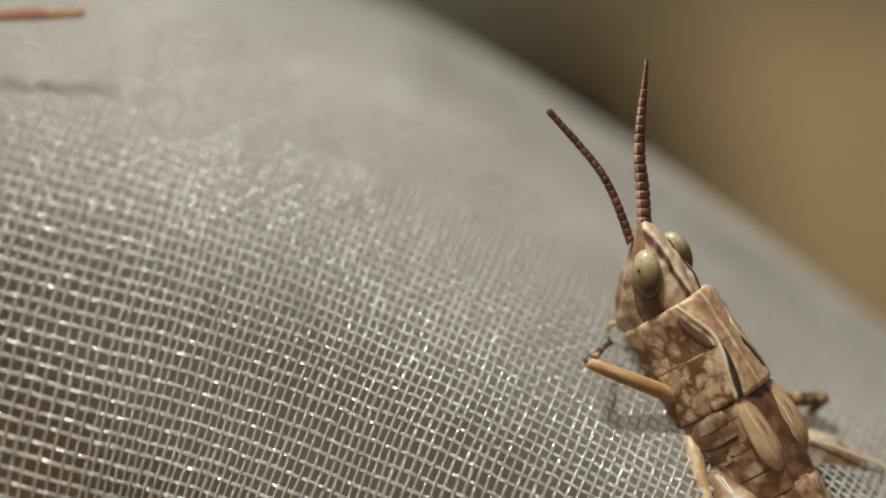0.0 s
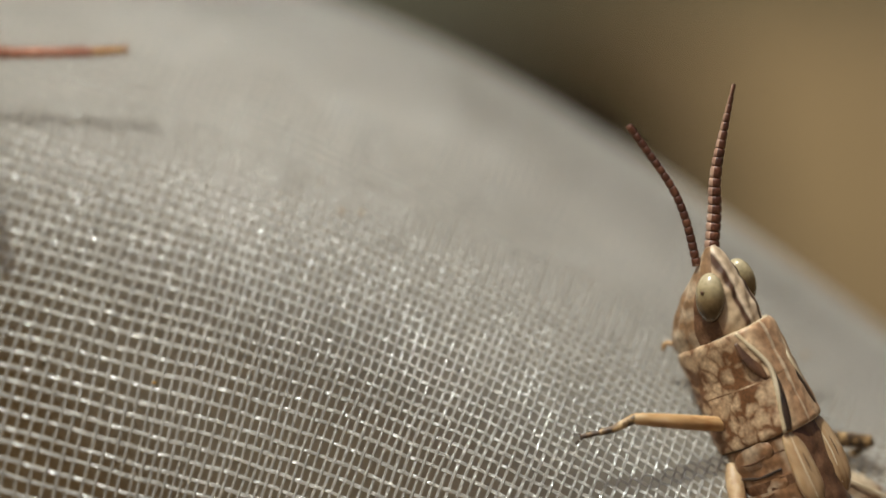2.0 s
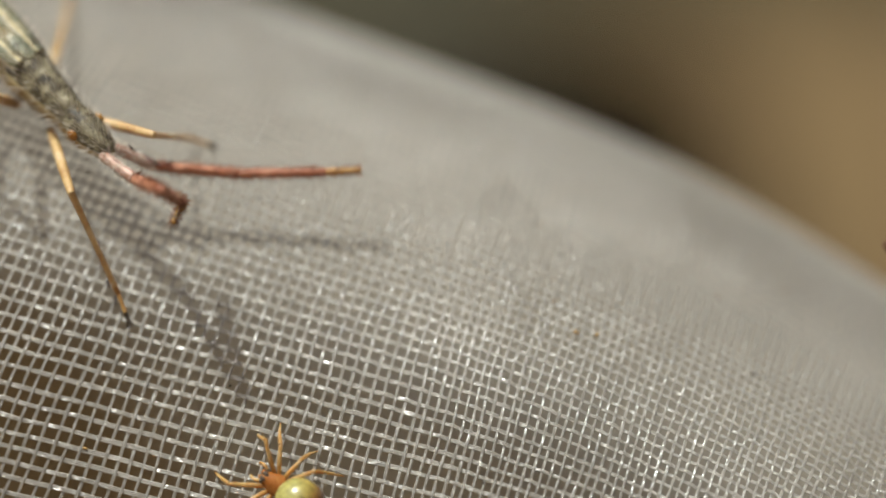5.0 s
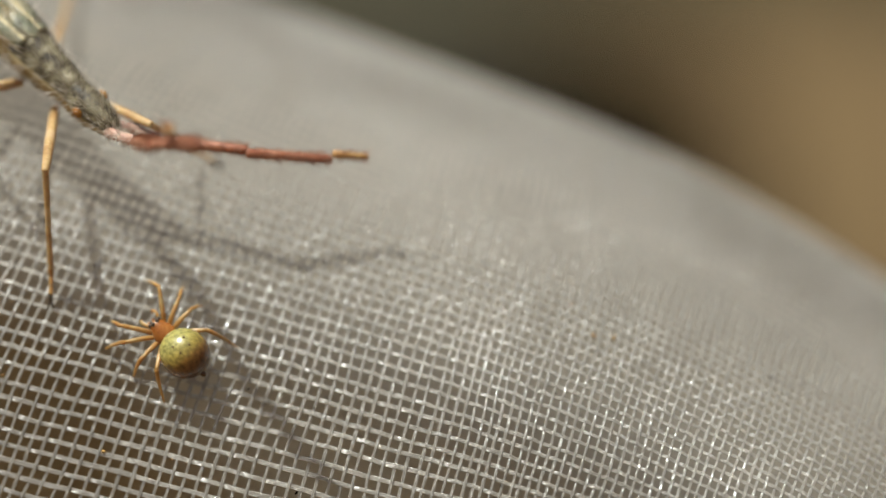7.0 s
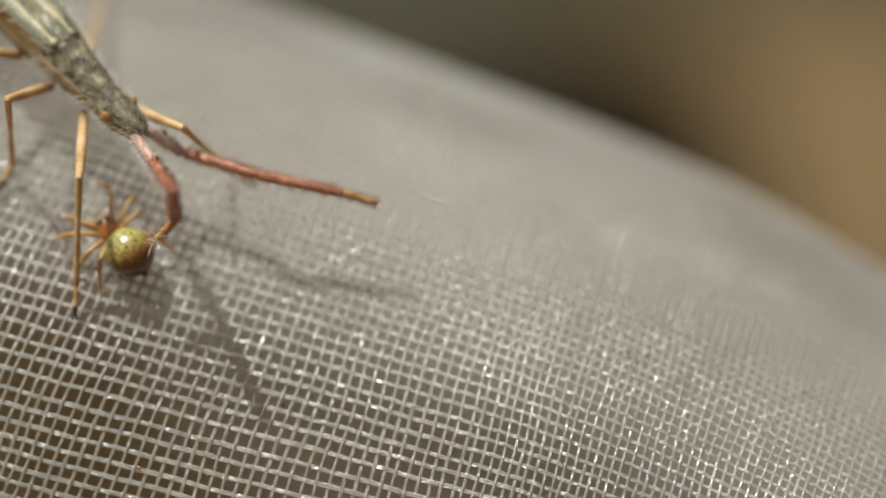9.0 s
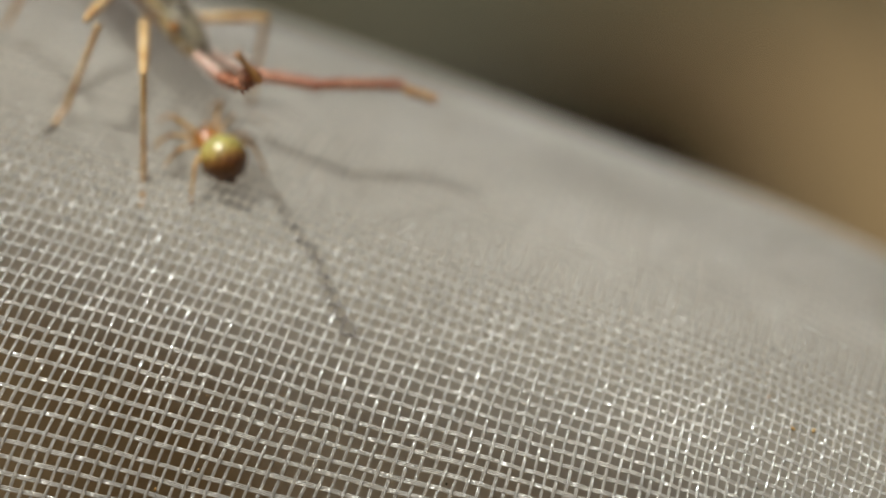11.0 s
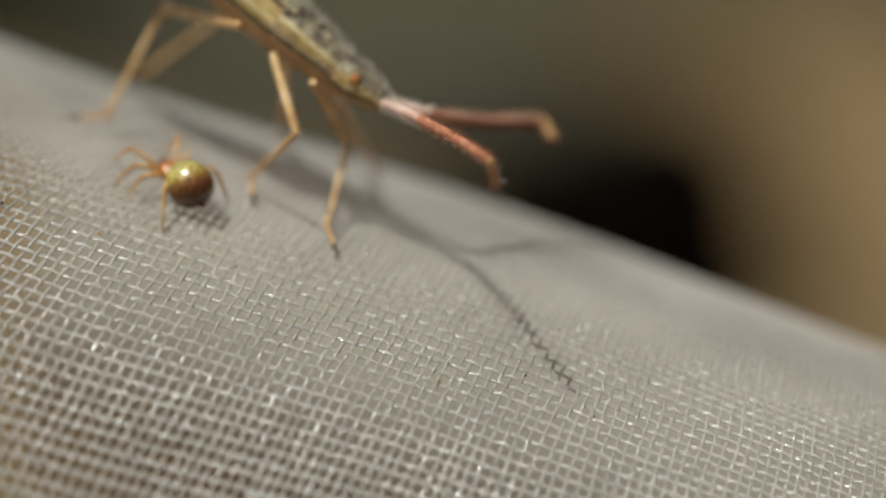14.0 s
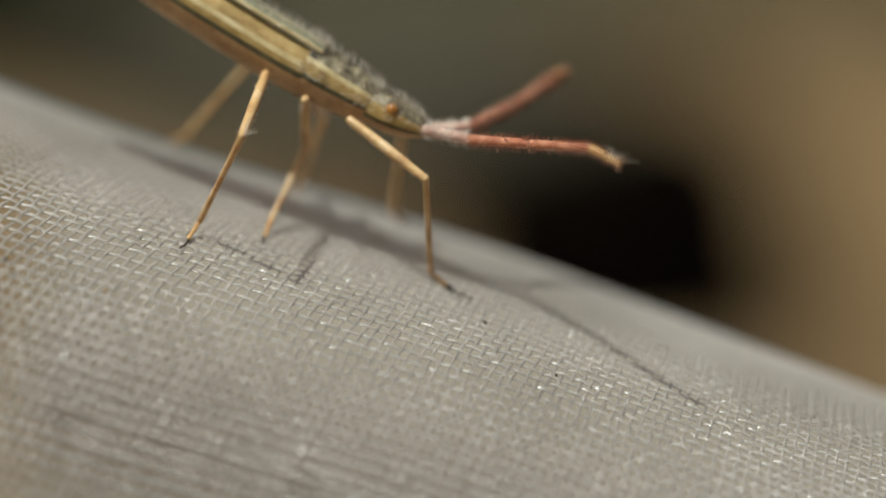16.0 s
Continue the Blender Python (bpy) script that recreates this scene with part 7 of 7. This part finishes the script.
    walk(RIG["spider"]["right_second_femur"], [(0, mm(0.720, -0.190, 0.420, -1.1, -14.8, -62.7)), (2, mm(0.720, -0.190, 0.420, -1.1, -14.8, -62.7)), (3.5, mm(0.720, -0.190, 0.420, -1.0, -18.4, -68.0)), (4, mm(0.720, -0.190, 0.420, -1.1, -12.8, -57.7)), (4.5, mm(0.720, -0.190, 0.420, -1.0, -18.4, -68.0)), (5, mm(0.720, -0.190, 0.420, -1.1, -12.8, -57.7)), (5.2, mm(0.720, -0.190, 0.420, -1.0, -18.4, -68.0)), (6.3, mm(0.720, -0.190, 0.420, -1.1, -12.8, -57.7)), (7.3, mm(0.720, -0.190, 0.420, -1.0, -18.4, -68.0)), (7.5, mm(0.720, -0.190, 0.420, -1.1, -12.8, -57.7)), (8, mm(0.720, -0.190, 0.420, -1.0, -18.4, -68.0)), (8.5, mm(0.720, -0.190, 0.420, -1.1, -12.8, -57.7)), (9, mm(0.720, -0.190, 0.420, -1.0, -18.4, -68.0)), (9.2, mm(0.720, -0.190, 0.420, -1.1, -12.8, -57.7)), (10.3, mm(0.720, -0.190, 0.420, -1.0, -18.4, -68.0)), (11.3, mm(0.720, -0.190, 0.420, -1.1, -12.8, -57.7)), (11.5, mm(0.720, -0.190, 0.420, -1.0, -18.4, -68.0)), (12, mm(0.720, -0.190, 0.420, -1.1, -12.8, -57.7)), (12.5, mm(0.720, -0.190, 0.420, -1.0, -18.4, -68.0)), (13, mm(0.720, -0.190, 0.420, -1.1, -12.8, -57.7)), (13.5, mm(0.720, -0.190, 0.420, -1.0, -18.4, -68.0)), (14, mm(0.720, -0.190, 0.420, -1.1, -12.8, -57.7)), (14.5, mm(0.720, -0.190, 0.420, -1.0, -18.4, -68.0)), (15, mm(0.720, -0.190, 0.420, -1.1, -12.8, -57.7)), (15.5, mm(0.720, -0.190, 0.420, -1.0, -18.4, -68.0)), (16, mm(0.720, -0.190, 0.420, -1.1, -14.8, -62.7))])
    walk(RIG["spider"]["right_second_tibia"], [(0, mm(1.039, -0.809, 0.604, -17.3, 54.6, -45.9)), (2, mm(1.039, -0.809, 0.604, -17.3, 54.6, -45.9)), (3.5, mm(0.976, -0.824, 0.647, -20.4, 59.2, -51.0)), (4, mm(1.095, -0.784, 0.579, -14.7, 48.2, -42.1)), (4.5, mm(0.976, -0.824, 0.647, -20.4, 59.2, -51.0)), (5, mm(1.095, -0.784, 0.579, -14.7, 48.2, -42.1)), (5.2, mm(0.976, -0.824, 0.647, -20.4, 59.2, -51.0)), (6.3, mm(1.095, -0.784, 0.579, -14.7, 48.2, -42.1)), (7.3, mm(0.976, -0.824, 0.647, -20.4, 59.2, -51.0)), (7.5, mm(1.095, -0.784, 0.579, -14.7, 48.2, -42.1)), (8, mm(0.976, -0.824, 0.647, -20.4, 59.2, -51.0)), (8.5, mm(1.095, -0.784, 0.579, -14.7, 48.2, -42.1)), (9, mm(0.976, -0.824, 0.647, -20.4, 59.2, -51.0)), (9.2, mm(1.095, -0.784, 0.579, -14.7, 48.2, -42.1)), (10.3, mm(0.976, -0.824, 0.647, -20.4, 59.2, -51.0)), (11.3, mm(1.095, -0.784, 0.579, -14.7, 48.2, -42.1)), (11.5, mm(0.976, -0.824, 0.647, -20.4, 59.2, -51.0)), (12, mm(1.095, -0.784, 0.579, -14.7, 48.2, -42.1)), (12.5, mm(0.976, -0.824, 0.647, -20.4, 59.2, -51.0)), (13, mm(1.095, -0.784, 0.579, -14.7, 48.2, -42.1)), (13.5, mm(0.976, -0.824, 0.647, -20.4, 59.2, -51.0)), (14, mm(1.095, -0.784, 0.579, -14.7, 48.2, -42.1)), (14.5, mm(0.976, -0.824, 0.647, -20.4, 59.2, -51.0)), (15, mm(1.095, -0.784, 0.579, -14.7, 48.2, -42.1)), (15.5, mm(0.976, -0.824, 0.647, -20.4, 59.2, -51.0)), (16, mm(1.039, -0.809, 0.604, -17.3, 54.6, -45.9))])
    walk(RIG["spider"]["right_third_femur"], [(0, mm(0.600, -0.190, 0.420, -0.6, -10.3, -91.4)), (2, mm(0.600, -0.190, 0.420, -0.6, -10.3, -91.4)), (3.5, mm(0.600, -0.190, 0.420, -0.7, -13.2, -85.3)), (4, mm(0.600, -0.190, 0.420, -0.4, -9.7, -97.7)), (4.5, mm(0.600, -0.190, 0.420, -0.7, -13.2, -85.3)), (5, mm(0.600, -0.190, 0.420, -0.4, -9.7, -97.7)), (5.2, mm(0.600, -0.190, 0.420, -0.7, -13.2, -85.3)), (6.3, mm(0.600, -0.190, 0.420, -0.4, -9.7, -97.7)), (7.3, mm(0.600, -0.190, 0.420, -0.7, -13.2, -85.3)), (7.5, mm(0.600, -0.190, 0.420, -0.4, -9.7, -97.7)), (8, mm(0.600, -0.190, 0.420, -0.7, -13.2, -85.3)), (8.5, mm(0.600, -0.190, 0.420, -0.4, -9.7, -97.7)), (9, mm(0.600, -0.190, 0.420, -0.7, -13.2, -85.3)), (9.2, mm(0.600, -0.190, 0.420, -0.4, -9.7, -97.7)), (10.3, mm(0.600, -0.190, 0.420, -0.7, -13.2, -85.3)), (11.3, mm(0.600, -0.190, 0.420, -0.4, -9.7, -97.7)), (11.5, mm(0.600, -0.190, 0.420, -0.7, -13.2, -85.3)), (12, mm(0.600, -0.190, 0.420, -0.4, -9.7, -97.7)), (12.5, mm(0.600, -0.190, 0.420, -0.7, -13.2, -85.3)), (13, mm(0.600, -0.190, 0.420, -0.4, -9.7, -97.7)), (13.5, mm(0.600, -0.190, 0.420, -0.7, -13.2, -85.3)), (14, mm(0.600, -0.190, 0.420, -0.4, -9.7, -97.7)), (14.5, mm(0.600, -0.190, 0.420, -0.7, -13.2, -85.3)), (15, mm(0.600, -0.190, 0.420, -0.4, -9.7, -97.7)), (15.5, mm(0.600, -0.190, 0.420, -0.7, -13.2, -85.3)), (16, mm(0.600, -0.190, 0.420, -0.6, -10.3, -91.4))])
    walk(RIG["spider"]["right_third_tibia"], [(0, mm(0.586, -0.760, 0.524, -28.7, 55.0, -92.3)), (2, mm(0.586, -0.760, 0.524, -28.7, 55.0, -92.3)), (3.5, mm(0.647, -0.753, 0.552, -26.4, 53.9, -82.4)), (4, mm(0.524, -0.757, 0.518, -28.8, 53.7, -102.0)), (4.5, mm(0.647, -0.753, 0.552, -26.4, 53.9, -82.4)), (5, mm(0.524, -0.757, 0.518, -28.8, 53.7, -102.0)), (5.2, mm(0.647, -0.753, 0.552, -26.4, 53.9, -82.4)), (6.3, mm(0.524, -0.757, 0.518, -28.8, 53.7, -102.0)), (7.3, mm(0.647, -0.753, 0.552, -26.4, 53.9, -82.4)), (7.5, mm(0.524, -0.757, 0.518, -28.8, 53.7, -102.0)), (8, mm(0.647, -0.753, 0.552, -26.4, 53.9, -82.4)), (8.5, mm(0.524, -0.757, 0.518, -28.8, 53.7, -102.0)), (9, mm(0.647, -0.753, 0.552, -26.4, 53.9, -82.4)), (9.2, mm(0.524, -0.757, 0.518, -28.8, 53.7, -102.0)), (10.3, mm(0.647, -0.753, 0.552, -26.4, 53.9, -82.4)), (11.3, mm(0.524, -0.757, 0.518, -28.8, 53.7, -102.0)), (11.5, mm(0.647, -0.753, 0.552, -26.4, 53.9, -82.4)), (12, mm(0.524, -0.757, 0.518, -28.8, 53.7, -102.0)), (12.5, mm(0.647, -0.753, 0.552, -26.4, 53.9, -82.4)), (13, mm(0.524, -0.757, 0.518, -28.8, 53.7, -102.0)), (13.5, mm(0.647, -0.753, 0.552, -26.4, 53.9, -82.4)), (14, mm(0.524, -0.757, 0.518, -28.8, 53.7, -102.0)), (14.5, mm(0.647, -0.753, 0.552, -26.4, 53.9, -82.4)), (15, mm(0.524, -0.757, 0.518, -28.8, 53.7, -102.0)), (15.5, mm(0.647, -0.753, 0.552, -26.4, 53.9, -82.4)), (16, mm(0.586, -0.760, 0.524, -28.7, 55.0, -92.3))])
    walk(RIG["spider"]["right_fourth_femur"], [(0, mm(0.520, -0.160, 0.420, 0.3, -18.5, -130.3)), (2, mm(0.520, -0.160, 0.420, 0.3, -18.5, -130.3)), (3.5, mm(0.520, -0.160, 0.420, 0.4, -12.7, -135.0)), (4, mm(0.520, -0.160, 0.420, 0.2, -25.4, -125.4)), (4.5, mm(0.520, -0.160, 0.420, 0.4, -12.7, -135.0)), (5, mm(0.520, -0.160, 0.420, 0.2, -25.4, -125.4)), (5.2, mm(0.520, -0.160, 0.420, 0.4, -12.7, -135.0)), (6.3, mm(0.520, -0.160, 0.420, 0.2, -25.4, -125.4)), (7.3, mm(0.520, -0.160, 0.420, 0.4, -12.7, -135.0)), (7.5, mm(0.520, -0.160, 0.420, 0.2, -25.4, -125.4)), (8, mm(0.520, -0.160, 0.420, 0.4, -12.7, -135.0)), (8.5, mm(0.520, -0.160, 0.420, 0.2, -25.4, -125.4)), (9, mm(0.520, -0.160, 0.420, 0.4, -12.7, -135.0)), (9.2, mm(0.520, -0.160, 0.420, 0.2, -25.4, -125.4)), (10.3, mm(0.520, -0.160, 0.420, 0.4, -12.7, -135.0)), (11.3, mm(0.520, -0.160, 0.420, 0.2, -25.4, -125.4)), (11.5, mm(0.520, -0.160, 0.420, 0.4, -12.7, -135.0)), (12, mm(0.520, -0.160, 0.420, 0.2, -25.4, -125.4)), (12.5, mm(0.520, -0.160, 0.420, 0.4, -12.7, -135.0)), (13, mm(0.520, -0.160, 0.420, 0.2, -25.4, -125.4)), (13.5, mm(0.520, -0.160, 0.420, 0.4, -12.7, -135.0)), (14, mm(0.520, -0.160, 0.420, 0.2, -25.4, -125.4)), (14.5, mm(0.520, -0.160, 0.420, 0.4, -12.7, -135.0)), (15, mm(0.520, -0.160, 0.420, 0.2, -25.4, -125.4)), (15.5, mm(0.520, -0.160, 0.420, 0.4, -12.7, -135.0)), (16, mm(0.520, -0.160, 0.420, 0.3, -18.5, -130.3))])
    walk(RIG["spider"]["right_fourth_tibia"], [(0, mm(0.029, -0.738, 0.674, -15.2, 47.6, -150.9)), (2, mm(0.029, -0.738, 0.674, -15.2, 47.6, -150.9)), (3.5, mm(-0.032, -0.712, 0.596, -12.3, 41.3, -151.7)), (4, mm(0.101, -0.749, 0.763, -18.7, 52.0, -149.1)), (4.5, mm(-0.032, -0.712, 0.596, -12.3, 41.3, -151.7)), (5, mm(0.101, -0.749, 0.763, -18.7, 52.0, -149.1)), (5.2, mm(-0.032, -0.712, 0.596, -12.3, 41.3, -151.7)), (6.3, mm(0.101, -0.749, 0.763, -18.7, 52.0, -149.1)), (7.3, mm(-0.032, -0.712, 0.596, -12.3, 41.3, -151.7)), (7.5, mm(0.101, -0.749, 0.763, -18.7, 52.0, -149.1)), (8, mm(-0.032, -0.712, 0.596, -12.3, 41.3, -151.7)), (8.5, mm(0.101, -0.749, 0.763, -18.7, 52.0, -149.1)), (9, mm(-0.032, -0.712, 0.596, -12.3, 41.3, -151.7)), (9.2, mm(0.101, -0.749, 0.763, -18.7, 52.0, -149.1)), (10.3, mm(-0.032, -0.712, 0.596, -12.3, 41.3, -151.7)), (11.3, mm(0.101, -0.749, 0.763, -18.7, 52.0, -149.1)), (11.5, mm(-0.032, -0.712, 0.596, -12.3, 41.3, -151.7)), (12, mm(0.101, -0.749, 0.763, -18.7, 52.0, -149.1)), (12.5, mm(-0.032, -0.712, 0.596, -12.3, 41.3, -151.7)), (13, mm(0.101, -0.749, 0.763, -18.7, 52.0, -149.1)), (13.5, mm(-0.032, -0.712, 0.596, -12.3, 41.3, -151.7)), (14, mm(0.101, -0.749, 0.763, -18.7, 52.0, -149.1)), (14.5, mm(-0.032, -0.712, 0.596, -12.3, 41.3, -151.7)), (15, mm(0.101, -0.749, 0.763, -18.7, 52.0, -149.1)), (15.5, mm(-0.032, -0.712, 0.596, -12.3, 41.3, -151.7)), (16, mm(0.029, -0.738, 0.674, -15.2, 47.6, -150.9))])
    walk(RIG["grasshopper"][""], [(0, mm(6.554, -4.032, 133.332, -20.3, -56.1, 158.8)), (0.4, mm(6.900, -4.066, 133.465, -15.2, -61.9, 152.8)), (2, mm(6.836, -4.052, 133.520, -15.2, -61.9, 152.8)), (2.5, mm(6.805, -4.080, 133.466, -15.2, -61.9, 152.8)), (3, mm(6.841, -4.097, 133.538, -15.2, -61.9, 152.8)), (3.5, mm(6.947, -4.122, 133.590, -15.2, -61.9, 152.8)), (4, mm(6.966, -4.136, 133.643, -15.2, -61.9, 152.8)), (16, mm(5.792, -3.947, 134.350, -15.2, -61.9, 152.8))])
    root = Matrix.Translation(Vector(ANTENNA_CURVES[0][0]) * MM)
    swung = root @ pose(0, 0, 0, 0, -2, 3.5) @ root.inverted()
    walk(RIG["grasshopper"]["antenna_left"], [(0, pose(0, 0, 0)), (0.4, swung), (16, swung)])
    walk(RIG["grasshopper"]["left_fore_femur"], [(0, mm(-0.700, 0.750, -0.750, 0.0, 11.2, 38.5)), (0.5, mm(-0.700, 0.750, -0.750, 0.1, 17.0, 58.6)), (1, mm(-0.700, 0.750, -0.750, 0.1, 16.7, 60.9)), (16, mm(-0.700, 0.750, -0.750, 0.1, 16.7, 60.9))])
    walk(RIG["grasshopper"]["left_fore_tibia"], [(0, mm(1.297, 2.337, -1.255, -0.1, 17.1, -85.2)), (0.5, mm(0.595, 2.873, -1.508, 0.1, 51.1, 129.8)), (1, mm(0.512, 2.925, -1.499, 0.1, 45.8, 93.3)), (16, mm(0.512, 2.925, -1.499, 0.1, 45.8, 93.3))])
    walk(RIG["grasshopper"]["left_fore_tarsus"], [(0, mm(1.345, 1.765, -1.432, -0.1, 11.1, -86.3)), (0.5, mm(0.354, 3.163, -1.975, 0.1, 46.7, 79.9)), (1, mm(0.488, 3.342, -1.929, 0.1, 37.9, 74.7)), (16, mm(0.488, 3.342, -1.929, 0.1, 37.9, 74.7))])


motions()
